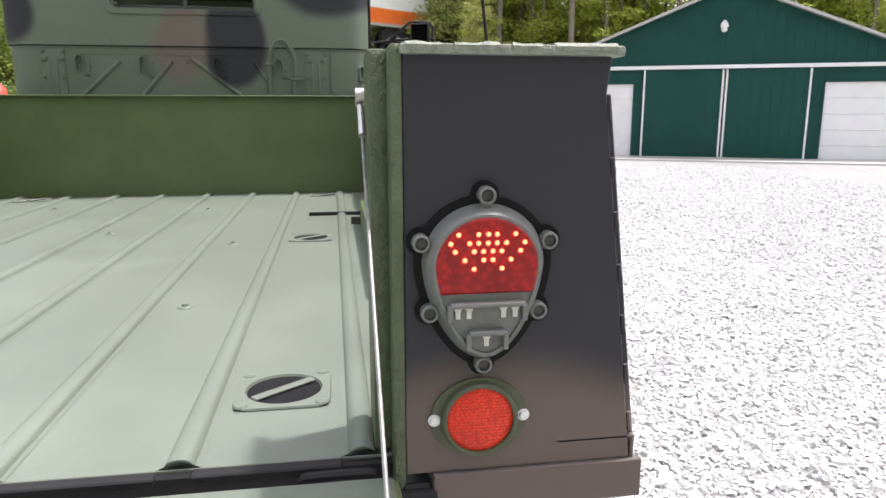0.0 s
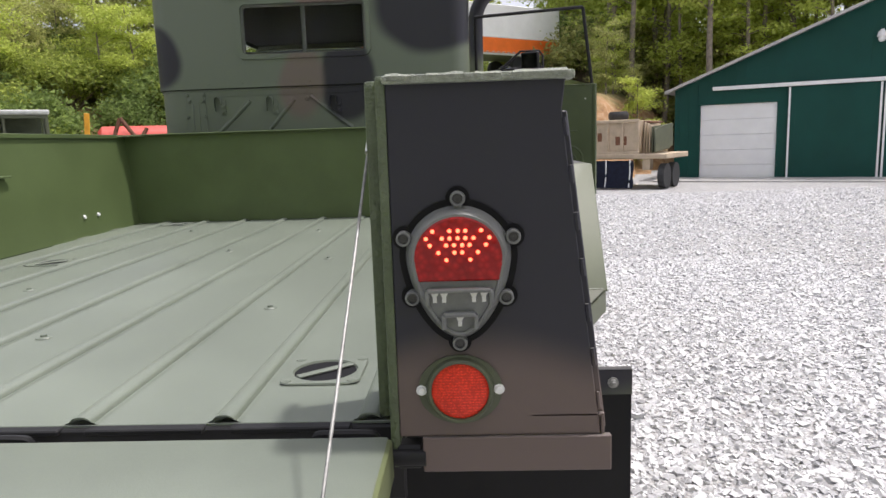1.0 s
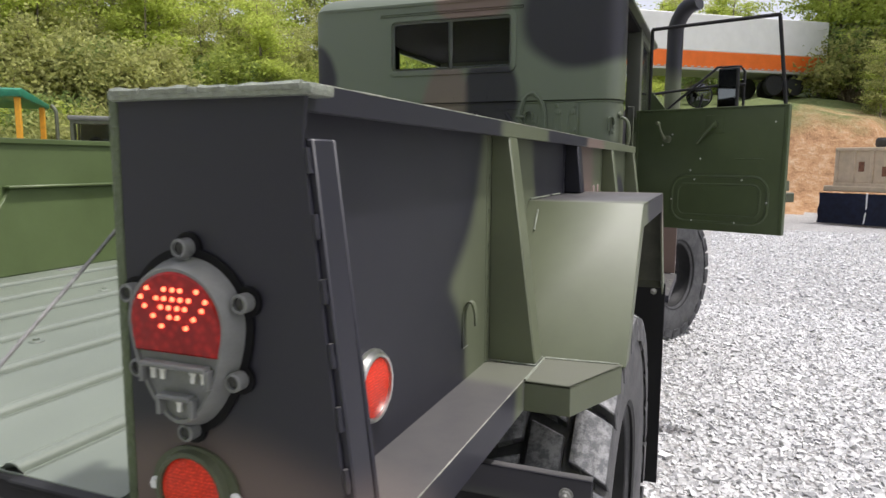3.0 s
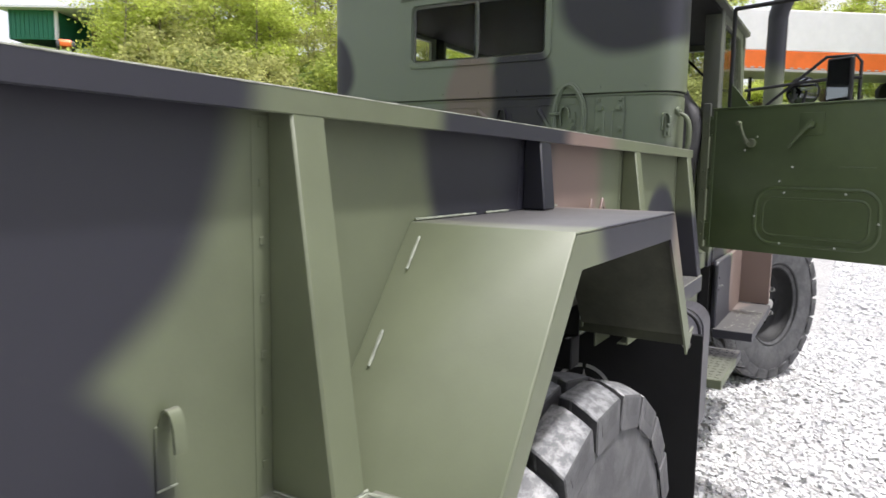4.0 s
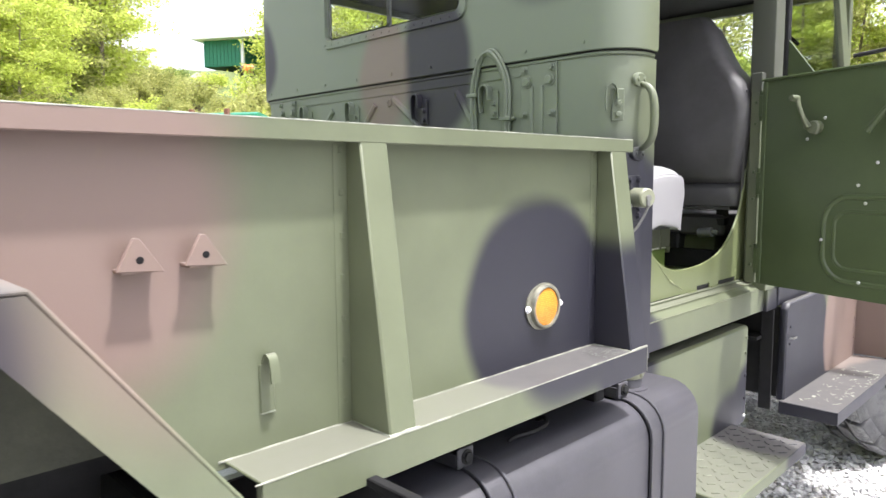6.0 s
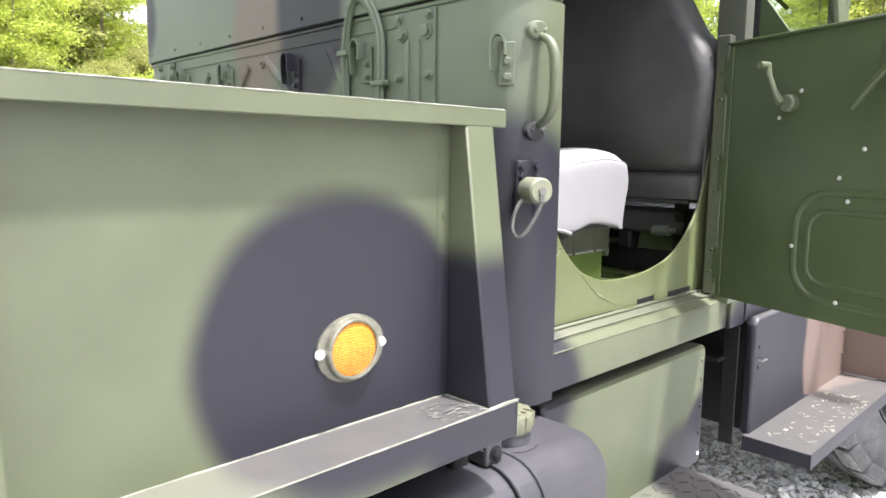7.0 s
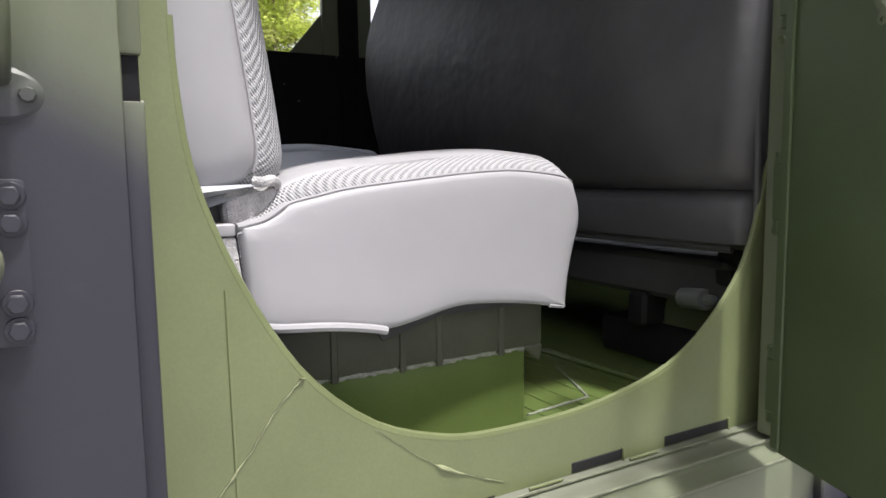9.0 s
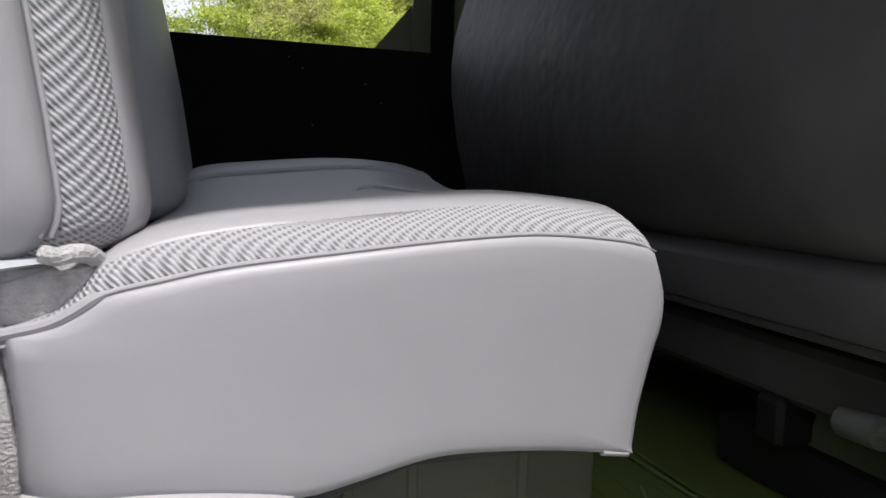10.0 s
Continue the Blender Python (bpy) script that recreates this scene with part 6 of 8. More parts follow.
# window winder
bm = B()
turned(bm, [(0.023, 0), (0.023, -0.020), (0.019, -0.025), (0.0003, -0.025)], (0.222, 0, 1.768), 'y', 20)
tube(bm, [(0.208, -0.026, 1.768), (0.192, -0.034, 1.802), (0.180, -0.040, 1.840), (0.172, -0.040, 1.866)], [0.012, 0.008, 0.007, 0.009], 10)
turned(bm, [(0.010, -0.034), (0.011, -0.040), (0.010, -0.068), (0.0003, -0.070)], (0.170, 0, 1.868), 'y', 14)
turned(bm, [(0.007, 0.0), (0.007, -0.004), (0.003, -0.004), (0.003, -0.001), (0.0003, -0.001)], (0.206, -0.036, 1.768), 'y', 12)
dpart("window_winder", bm, camo, door, "green window winder crank")
bm = B()
box(bm, 0.455, 0.570, -0.005, 0.001, 1.800, 1.908, 0.012, 2)
turned(bm, [(0.021, -0.004), (0.019, -0.026), (0.0003, -0.030)], (0.513, 0, 1.852), 'y', 18)
tube(bm, [(0.513, -0.024, 1.852), (0.465, -0.036, 1.800), (0.418, -0.036, 1.742)], [0.011, 0.009, 0.010], 10)
dpart("latch_handle", bm, green_dark, door, "green inner latch handle on its plate")
for u, z in ((0.250, 1.798), (0.188, 1.731), (0.470, 1.848), (0.513, 1.895), (0.556, 1.848), (0.434, 1.646), (0.376, 1.575), (0.403, 1.518), (0.688, 1.520), (0.263, 1.392), (0.400, 1.264), (0.660, 1.262), (0.836, 1.390), (0.858, 1.857)):
    bm = B()
    turned(bm, [(0.0058, 0.0), (0.0050, -0.003), (0.0003, -0.0038)], (u, -0.010 if (u, z) in ((0.263, 1.392), (0.400, 1.264), (0.660, 1.262), (0.836, 1.390)) else -0.001, z), 'y', 10)
    dpart("screw", bm, door_screw, door)
for z in (1.30, 1.58, 1.86):
    bm = B()
    box(bm, -0.018, 0.012, 0.000, 0.008, z - 0.04, z + 0.04, 0.002)
    turned(bm, [(0.009, -0.055), (0.009, 0.055)], (-0.012, 0.010, z), 'z', 12, True)
    dpart("door_hinge", bm, green_dark, door, "green door hinge")
bm = B()
for a, b in (((0.080, 1.95), (0.080, 2.462)), ((0.080, 2.462), (0.838, 2.458)), ((0.838, 2.458), (0.900, 1.95))):
    tube(bm, [(a[0], 0.016, a[1]), (b[0], 0.016, b[1])], 0.011, 8)
dpart("window_frame", bm, black_gap, door, "thin dark door window frame")
bm = B()
prism(bm, [(0.085, 1.952), (0.195, 1.952), (0.085, 2.085)], 'y', 0.012, 0.018, 0.001)
dpart("frame_gusset", bm, green_dark, door, "triangular gusset in the window corner")

# ---- seats ----
bm = B()
box(bm, -1.30, -0.100, 4.18, 4.655, 1.217, 1.349, 0.004)
base = part("seat_base", bm, cab_green, truck, "green welded seat box")
bm = B()
box(bm, -1.34, -0.094, 4.16, 4.683, 1.349, 1.424, 0.010, 2)
for y in (4.246, 4.346, 4.444, 4.501, 4.606):
    box(bm, -0.096, -0.0915, y - 0.005, y + 0.005, 1.344, 1.420, 0.0015)
prism(bm, [(4.646, 1.352), (4.683, 1.352), (4.678, 1.326), (4.668, 1.330)], 'x', -0.130, -0.094, 0.002)
tray = part("seat_tray", bm, tray_shade, base, "ribbed olive seat tray, the cushion's shade in its colour")
rw, bm = random.Random(8), B()
tube(bm, [(-0.0975 + rw.uniform(-0.001, 0.001), 4.185 + 0.0062 * i, 1.3475 + rw.uniform(-0.0014, 0.0014)) for i in range(77)], [rw.choice((0.0006, 0.0010, 0.0016, 0.0024, 0.0030)) for _ in range(77)], 6)
part("weld_spatter", bm, wear_and_glint, tray, "rough pale weld along the tray's foot")
# black strip with a small hanging corner below the cushion
bm = B()
box(bm, -1.30, -0.070, 4.17, 4.680, 1.420, 1.442, 0.006, 2)
prism(bm, [(4.385, 1.424), (4.400, 1.400), (4.500, 1.428), (4.500, 1.440), (4.385, 1.440)], 'x', -0.066, -0.060, 0.001)
part("under_strip", bm, rubber, base, "black strip between tray and cushion")
beads([((-0.099, a, 1.350), (-0.099, b, 1.350)) for a, b in ((4.20, 4.238), (4.254, 4.338), (4.354, 4.436), (4.452, 4.494), (4.510, 4.598), (4.614, 4.650))], 0.0034, weld_mat, base, 70)

# outline of the cushion's end panel; its upper edge is the seam
SEAM = [(4.214, 1.557), (4.240, 1.562), (4.258, 1.571), (4.273, 1.580), (4.305, 1.587), (4.350, 1.5955), (4.430, 1.6035), (4.515, 1.611), (4.595, 1.6145), (4.665, 1.6095), (4.700, 1.604), (4.718, 1.597)]
FRONT = [(4.7305, 1.562), (4.7305, 1.532), (4.722, 1.505), (4.709, 1.455), (4.704, 1.418), (4.700, 1.411)]
FOOT_LINE = [(4.63, 1.424), (4.553, 1.434), (4.50, 1.436), (4.44, 1.426), (4.395, 1.421), (4.345, 1.430), (4.285, 1.440), (4.226, 1.448), (4.220, 1.50)]


def smooth_step(v):
    v = max(0.0, min(1.0, v))
    return v * v * (3 - 2 * v)


def end_x(y):
    """The bench's right end runs askew."""
    return -0.022 - 0.098 * (y - 4.27)


seam2 = [(p.x, p.y) for p in smooth_line([(a, b, 0) for a, b in SEAM], 3)]
rest2 = [(p.x, p.y) for p in smooth_line([(a, b, 0) for a, b in [SEAM[-1]] + FRONT + FOOT_LINE + [SEAM[0]]], 3)][1:-1]
prof = seam2 + rest2
cyp, czp = 4.47, 1.52


def ring(depth, lift=0.0, k=1.0, grow=0.0, taper=0.0):
    """The cushion's section at a depth from its end panel, with the top raised; a tapered one lies shallower at the back."""
    out = []
    for p, q in prof:
        inward = depth * (1 - 0.62 * taper * (1 - smooth_step((p - 4.23) / 0.27)))
        y, z = cyp + (p - cyp) * k, czp + (q - czp) * k
        w = smooth_step((q - 1.545) / 0.035)
        fade = 0.35 + 0.65 * smooth_step((p - 4.21) / 0.10)
        nose = smooth_step((p - 4.60) / 0.12)
        x = end_x(y) * max(0.0, 1.0 - inward / 0.5) + (1 - max(0.0, 1.0 - inward / 0.5)) * (-0.045) - inward
        out.append((x, y + grow * nose * smooth_step((q - 1.50) / 0.05), z + lift * w * fade * (1 - 0.45 * smooth_step((p - 4.69) / 0.04))))
    return out


bm = B()
loft(bm, [ring(-0.0035, 0, 0.70), ring(-0.003, 0, 0.90), ring(-0.0015, 0, 0.965), ring(0.002, 0, 0.992), ring(0.008, 0, 1.0), ring(0.014, 0, 1.0)])
seat = part("rear_seat", bm, seat_grey, truck, "grey vinyl and mesh rear bench seat", smooth=60)


def seam_line(out=0.0, up=0.0, first=0):
    return [(end_x(p) - 0.004 + out, p, q + up) for p, q in seam2[first:]]


bm = B()
line = seam_line(0.001, 0.001)
tube(bm, line, [0.0042 if p[1] < 4.268 else (0.0020 if p[1] < 4.70 else 0.0006) for p in line], 8)
part("piping", bm, seat_grey, seat, "stitched piping along the cushion edge")


def stitches(line, step, r, parent):
    """A row of thread stitches along a line."""
    line = [Vector(p) for p in line]
    bm, run = B(), 0.0
    for a, b in zip(line, line[1:]):
        d = (b - a).length
        while run < d:
            p, q = a.lerp(b, run / d), a.lerp(b, min(1.0, (run + step * 0.62) / d))
            if (q - p).length > step * 0.3:
                tube(bm, [p, q], r, 5)
            run += step
        run -= d
    return part("stitching", bm, seat_grey, parent, "pale thread stitching")


stitches(seam_line(0.0035, -0.006), 0.0075, 0.0011, seat)
bm = B()
loft(bm, [ring(0.008, 0.0, 1.0, 0, 0.4), ring(0.014, 0.0075, 1, 0.001, 0.8), ring(0.022, 0.0140, 1, 0.003, 1), ring(0.031, 0.0195, 1, 0.005, 1), ring(0.039, 0.0235, 1, 0.006, 1), ring(0.042, 0.0235, 1, 0.006, 1)])
part("mesh_bolster", bm, mesh_mat, seat, "woven mesh bolster", smooth=60)
bm = B()
loft(bm, [ring(0.040, 0.0235, 1, 0.006, 1), ring(0.046, 0.0262, 1, 0.006, 1), ring(0.060, 0.0305, 1, 0.006, 1), ring(0.085, 0.033, 1, 0.006, 0.8), ring(0.120, 0.034, 1, 0.006, 0.4), ring(0.150, 0.032, grow=0.006), ring(0.156, 0.030, grow=0.006)])
part("vinyl_bolster", bm, seat_grey, seat, "smooth grey vinyl band beside the mesh", smooth=60)
bm = B()
loft(bm, [ring(0.154, 0.030, grow=0.006), ring(0.165, 0.030, grow=0.006), ring(0.25, 0.026, grow=0.006), ring(0.40, 0.026, grow=0.006), ring(0.55, 0.034, grow=0.006), ring(0.66, 0.050, grow=0.006), ring(0.70, 0.054, grow=0.006)])
part("cushion_centre", bm, seat_mid, seat, "grey vinyl cushion centre, bluish shade tone in its colour", smooth=60)
bm = B()
loft(bm, [ring(0.698, 0.054, grow=0.006), ring(0.72, 0.062, grow=0.006), ring(0.85, 0.074, grow=0.006), ring(1.05, 0.078, grow=0.006), ring(1.20, 0.070, grow=0.006), ring(1.23, 0.05)])
part("far_cushion", bm, seat_mid, seat, "far half of the bench in shade-tinted grey vinyl", smooth=60)
bm = B()
tube(bm, [p for p in ring(0.70, 0.056, grow=0.006)[6:34]], 0.005, 6)
part("seam", bm, seat_mid, seat)
bm = B()
tube(bm, smooth_line([(-0.455, 4.520, 1.638), (-0.478, 4.535, 1.6405), (-0.470, 4.555, 1.641), (-0.40, 4.565, 1.640), (-0.30, 4.57, 1.640)], 5), [0.0015 + 0.0045 * math.sin(math.pi * i / 20) for i in range(21)], 6)
part("tuck", bm, seat_mid, seat, "tucked crease in the cushion")
low = smooth_line([(4.222, 1.452, 0), (4.250, 1.4435, 0), (4.320, 1.4355, 0), (4.370, 1.4265, 0), (4.392, 1.4205, 0)], 4)
bm = B()
tube(bm, [Vector((end_x(p.x) + 0.002, p.x, p.y)) for p in low], 0.0055, 8)
part("lower_piping", bm, seat_grey, seat, "pale lower piping")
bm = B()
tube(bm, [Vector((end_x(4.66) - 0.001, 4.668, 1.418)), Vector((end_x(4.70) - 0.001, 4.697, 1.4125))], 0.0032, 8)
part("hem_tip", bm, seat_grey, seat)
# backrest
BACK = [(4.055, 1.602), (4.13, 1.594), (4.215, 1.594), (4.266, 1.602), (4.287, 1.626), (4.285, 1.67), (4.279, 1.72), (4.267, 1.81), (4.257, 1.87), (4.243, 1.95), (4.228, 2.03), (4.205, 2.10), (4.175, 2.15), (4.12, 2.175), (4.06, 2.16),
        (4.040, 2.10), (4.035, 1.95), (4.035, 1.80), (4.040, 1.68)]
bprof = [(p.x, p.y) for p in smooth_line([(a, b, 0) for a, b in BACK], 3, True)]


def bslab(x, k=1.0, push=0.0):
    return [(x, 4.14 + (p - 4.14) * k + push * smooth_step((p - 4.10) / 0.10), 1.87 + (q - 1.87) * k) for p, q in bprof]


bm = B()
loft(bm, [bslab(-0.024, 0.60, -0.045), bslab(-0.026, 0.88, -0.045), bslab(-0.031, 0.965, -0.045), bslab(-0.039, 0.992, -0.045), bslab(-0.050, 1.0, -0.045)])
backrest = part("backrest", bm, seat_grey, seat, "light grey vinyl backrest", smooth=60)
bm = B()
loft(bm, [bslab(-0.046, 1.0, -0.045), bslab(-0.056, 1.0, -0.030), bslab(-0.068, 1.0, -0.016), bslab(-0.082, 1.0, -0.006), bslab(-0.086, 1.0, -0.005)])
part("mesh_bolster", bm, mesh_mat, backrest, "woven mesh bolster", smooth=60)
bm = B()
loft(bm, [bslab(-0.084, 1.0, -0.006), bslab(-0.092, 1.0, 0.000), bslab(-0.125, 1.0, 0.006), bslab(-0.165, 1.0, 0.002), bslab(-0.19, 1.0, -0.010)])
part("vinyl_band", bm, seat_grey, backrest, "smooth vinyl band of the backrest", smooth=60)
bm = B()
loft(bm, [bslab(-0.188, 1.0, -0.010), bslab(-0.20, 1.0, -0.018), bslab(-0.26, 1.0, -0.024), bslab(-0.32, 1.0, -0.020), bslab(-0.35, 1.0, -0.006), bslab(-0.40, 1.0, 0.010), bslab(-0.55, 1.0, 0.016), bslab(-0.70, 1.0, 0.010), bslab(-1.2, 1.0, 0.006), bslab(-1.26, 0.97, 0)])
part("backrest_centre", bm, seat_mid, backrest, "backrest centre in shade-tinted grey vinyl", smooth=60)
bm = B()
edge = [(-0.044, p - 0.043, q) for p, q in bprof if p > 4.15 and 1.612 < q < 2.12]
edge.sort(key=lambda v: v[2])
tube(bm, edge, 0.0022, 6)
part("piping", bm, seat_grey, backrest)
stitches([(a + 0.005, b - 0.005, c) for a, b, c in edge], 0.0085, 0.0014, backrest)
# felt strip, hem, fold and tab in the gap
bm = B()
box(bm, -0.07, -0.022, 4.120, 4.2135, 1.446, 1.547, 0.003, 2)
for v in bm.verts:
    v.co.y += max(0.0, 1.547 - v.co.z) * 0.11
part("felt_strip", bm, felt, seat, "rough grey felt strip")
bm = B()
box(bm, -0.07, -0.020, 4.115, 4.2135, 1.5475, 1.5615, 0.004, 3)
part("vinyl_strip", bm, seat_grey, seat, "folded vinyl hem above the felt")
bm = B()
box(bm, -0.020, -0.012, 4.205, 4.222, 1.436, 1.449, 0.003, 2)
part("hem_end", bm, seat_grey, seat)
bm = B()
box(bm, -0.075, -0.038, 4.205, 4.266, 1.556, 1.600, 0.010, 3)
part("felt_tab", bm, felt, seat, "grey felt patch behind the piping")
# added dark block, gives the gap below the backrest its darkness
bm = B()
box(bm, -0.30, -0.062, 4.06, 4.215, 1.44, 1.612, 0.006, 2)
part("gap_block", bm, seat_black, seat, "dark block added to close the gap behind the fold")
bm = B()
tube(bm, smooth_line([(-0.034, 4.238, 1.606), (-0.029, 4.246, 1.605), (-0.031, 4.256, 1.607), (-0.042, 4.264, 1.604), (-0.052, 4.268, 1.596)], 4), 0.0062, 10)
part("loop_tab", bm, felt, seat, "pale felt loop tab")
bm = B()
rings = []
for i in range(9):
    f = i / 8
    y, z0, z1 = 4.240 - 0.105 * f, 1.603 - 0.002 * f, 1.596 - 0.036 * f
    rings.append([(-0.034 + 0.010 * math.sin(math.pi * f), y, z0), (-0.029 + 0.012 * math.sin(math.pi * f), y, z0 * 0.75 + z1 * 0.25), (-0.044, y, z0 * 0.45 + z1 * 0.55), (-0.036, y, z1), (-0.060, y, z1 - 0.002), (-0.062, y, z0)])
loft(bm, rings)
part("vinyl_fold", bm, seat_mid, seat, "gathered vinyl fold below the backrest", smooth=50)

# front bench seen from behind
FB = []
for z, x0, x1, y0, y1 in ((1.478, -1.24, 0.00, 5.03, 5.15), (1.490, -1.27, 0.015, 5.005, 5.17), (1.555, -1.30, 0.022, 4.990, 5.18), (1.568, -1.302, 0.020, 5.000, 5.18), (1.578, -1.303, 0.018, 5.020, 5.18), (1.588, -1.305, 0.022, 5.000, 5.18), (1.61, -1.31, 0.028, 4.978, 5.18), (1.75, -1.34, 0.052, 4.955, 5.17),
                          (1.88, -1.38, 0.058, 4.950, 5.16), (1.96, -1.40, 0.035, 4.955, 5.15), (2.03, -1.41, -0.025, 4.965, 5.14), (2.10, -1.40, -0.060, 4.98, 5.13), (2.18, -1.37, -0.10, 5.00, 5.12), (2.24, -1.32, -0.15, 5.03, 5.11)):
    r = 0.05 if z > 1.5 else 0.03
    ring = []
    for cx, cy, a0 in ((x1 - r, y1 - r, 0), (x0 + r, y1 - r, 90), (x0 + r, y0 + r, 180), (x1 - r, y0 + r, 270)):
        for i in range(6):
            a = radians(a0 + 18 * i)
            ring.append((cx + r * math.cos(a), cy + r * math.sin(a), z))
    FB.append(ring)
bm = B()
loft(bm, FB)
fseat = part("front_seat_back", bm, seat_black, truck, "tall black vinyl front seat back", smooth=50)
bm = B()
tube(bm, [(-1.2, 5.02, 1.480), (-0.02, 5.02, 1.480)], 0.007, 8)
tube(bm, [(0.022, 5.02, 1.49), (0.028, 5.012, 1.58), (0.042, 4.985, 1.78), (0.042, 4.99, 1.93)], 0.006, 8)
part("seat_piping", bm, seat_black, fseat)
bm = B()
box(bm, -1.2, -0.06, 5.07, 5.50, 1.36, 1.45, 0.03, 3)
part("front_cushion", bm, seat_black, fseat)
for x in (-0.30, -0.96):
    bm = B()
    box(bm, x, x + 0.05, 5.06, 5.45, 1.30, 1.37, 0.008)
    part("seat_rail", bm, black_gap, fseat)

# ---- nose: hood, wings, steps, mirror, stack ----
bm = B()
prism(bm, [(-1.32, 1.20), (-0.30, 1.20), (-0.28, 1.62), (-0.36, 1.76), (-0.60, 1.83), (-1.02, 1.83), (-1.26, 1.76), (-1.34, 1.62)], 'y', 6.03, 7.75, 0.03, 3)
hood = part("hood", bm, camo, truck, "camouflage hood with sloped sides")
bm = B()
box(bm, -1.28, -0.34, 7.75, 7.80, 1.15, 1.75, 0.02, 2)
for k in range(10):
    box(bm, -1.22 + 0.09 * k, -1.19 + 0.09 * k, 7.80, 7.83, 1.20, 1.70, 0.005)
part("grille", bm, camo, hood)
for s in (0, 1):
    S = (lambda x: 2 * MID - x) if s else (lambda x: x)
    pr = lambda bm, o, ax, a, b, bev: prism(bm, o, ax, min(S(a), S(b)), max(S(a), S(b)), bev)
    bm = B()
    line = [(6.16, 0.71), (6.16, 1.16), (6.24, 1.29), (6.40, 1.33), (7.55, 1.33), (7.72, 1.26), (7.80, 1.10)]
    pr(bm, folded(line, -0.006), 'x', -0.32, 0.345, 0.001)
    pr(bm, line + [(7.74, 1.10), (7.66, 1.22), (7.52, 1.27), (6.44, 1.27), (6.28, 1.23), (6.215, 1.13), (6.215, 0.71)], 'x', 0.340, 0.350, 0.002)
    wing = part("front_wing", bm, camo, truck, "folded front wing over the wheel")
    bm = B()
    pr(bm, [(5.175, 0.70), (6.16, 0.70), (6.16, 1.10), (5.20, 1.10), (5.175, 1.075)], 'x', 0.130, 0.162, 0.006)
    lock = part("battery_box", bm, camo, truck, "painted battery box panel beside the step")
    for y, z in ((5.215, 1.00), (5.215, 0.93), (6.13, 0.80), (6.13, 0.90), (6.13, 1.0)):
        bm = B()
        screw(bm, (S(0.160), y, z), 'x', 0.007, (-1 if s else 1) * 0.006, 8)
        part("bolt", bm, camo, lock)
    bm = B()
    tube(bm, [(S(0.165), 5.205, 0.955), (S(0.178), 5.205, 0.955), (S(0.178), 5.24, 0.955)], 0.004, 6)
    part("latch", bm, steel, lock, "small steel latch")
    bm = B()
    pr(bm, [(5.150, 0.705), (6.16, 0.705), (6.16, 0.690), (5.165, 0.690), (5.165, 0.655), (5.150, 0.655)], 'x', 0.150, 0.365, 0.002)
    pr(bm, [(5.150, 0.706), (6.16, 0.706), (6.16, 0.655), (5.150, 0.655)], 'x', 0.361, 0.366, 0.001)
    st = part("front_step", bm, camo, truck, "scuffed front step plate")
    bm = B()
    rnd = random.Random(3)
    for k in range(90):
        y, x = rnd.uniform(5.22, 5.9), 0.35 - 0.15 * rnd.random() ** 1.4
        box(bm, -0.008, 0.008, -0.0022, 0.0022, 0, 0.0006, 0, m=Matrix.Translation((S(x), y, 0.7062)) @ Matrix.Rotation(rnd.uniform(0.2, 2.4), 4, 'Z') @ Matrix.Scale(rnd.uniform(0.3, 1.8), 4))
    tagged(part("worn_paint", bm, wear_and_glint, st), kind="stuff")
    # plate, strap and strut in black: the pocket's shade is in their colour
    bm = B()
    pr(bm, [(5.196, 0.706), (5.204, 0.706), (5.204, 1.078), (5.196, 1.078)], 'x', -0.34, 0.128, 0.001)
    part("hanger", bm, black_gap, st, "plate beside the battery box, the pocket's shade in its colour")
    bm = B()
    pr(bm, [(5.150, 0.66), (5.158, 0.66), (5.158, 1.07), (5.150, 1.07)], 'x', 0.070, 0.118, 0.001)
    part("hanger_strap", bm, black_gap, st, "dark upright strap beside the battery box")
    bm = B()
    pr(bm, [(5.10, 0.948), (5.196, 0.948), (5.196, 0.962), (5.10, 0.962)], 'x', -0.34, 0.075, 0.001)
    part("cross_strut", bm, black_gap, st)
    # added black backing in place of the dark undercarriage
    bm = B()
    pr(bm, [(4.93, 0.70), (5.95, 0.78), (5.95, 1.075), (4.93, 1.075)], 'x', -0.36, -0.345, 0.002)
    part("dark_backing", bm, black_gap, st, "black backing standing in for the dark undercarriage")

bm = B()
tube(bm, smooth_line([(0.235, 6.70, 1.30), (0.235, 6.70, 1.90), (0.235, 6.70, 2.62), (0.245, 6.68, 2.80), (0.32, 6.62, 2.93), (0.42, 6.56, 2.965)], 6), 0.068, 20)
turned(bm, [(0.080, 1.95), (0.080, 2.02), (0.069, 2.03)], (0.235, 6.70, 0), 'z', 20)
turned(bm, [(0.085, 1.33), (0.085, 1.85), (0.069, 1.88)], (0.235, 6.70, 0), 'z', 20)
part("exhaust_pipe", bm, camo, truck, "upright exhaust stack with a bent tip")
bm = B()
arm = [(0.13, 6.00, 2.16), (0.62, 5.95, 2.205), (0.80, 5.93, 2.205)]
tube(bm, arm, 0.010, 8)
tube(bm, [(0.14, 6.05, 1.80), (0.20, 6.0, 2.00), (0.60, 5.95, 2.34), (0.76, 5.94, 2.34), (0.79, 5.94, 2.30), (0.79, 5.94, 1.98)], 0.010, 8)
tube(bm, [(0.36, 5.98, 1.80), (0.46, 5.96, 1.95), (0.50, 5.96, 2.14)], 0.009, 8)
mirror = part("mirror_arm", bm, black_gap, truck, "black tubular mirror frame")
bm = B()
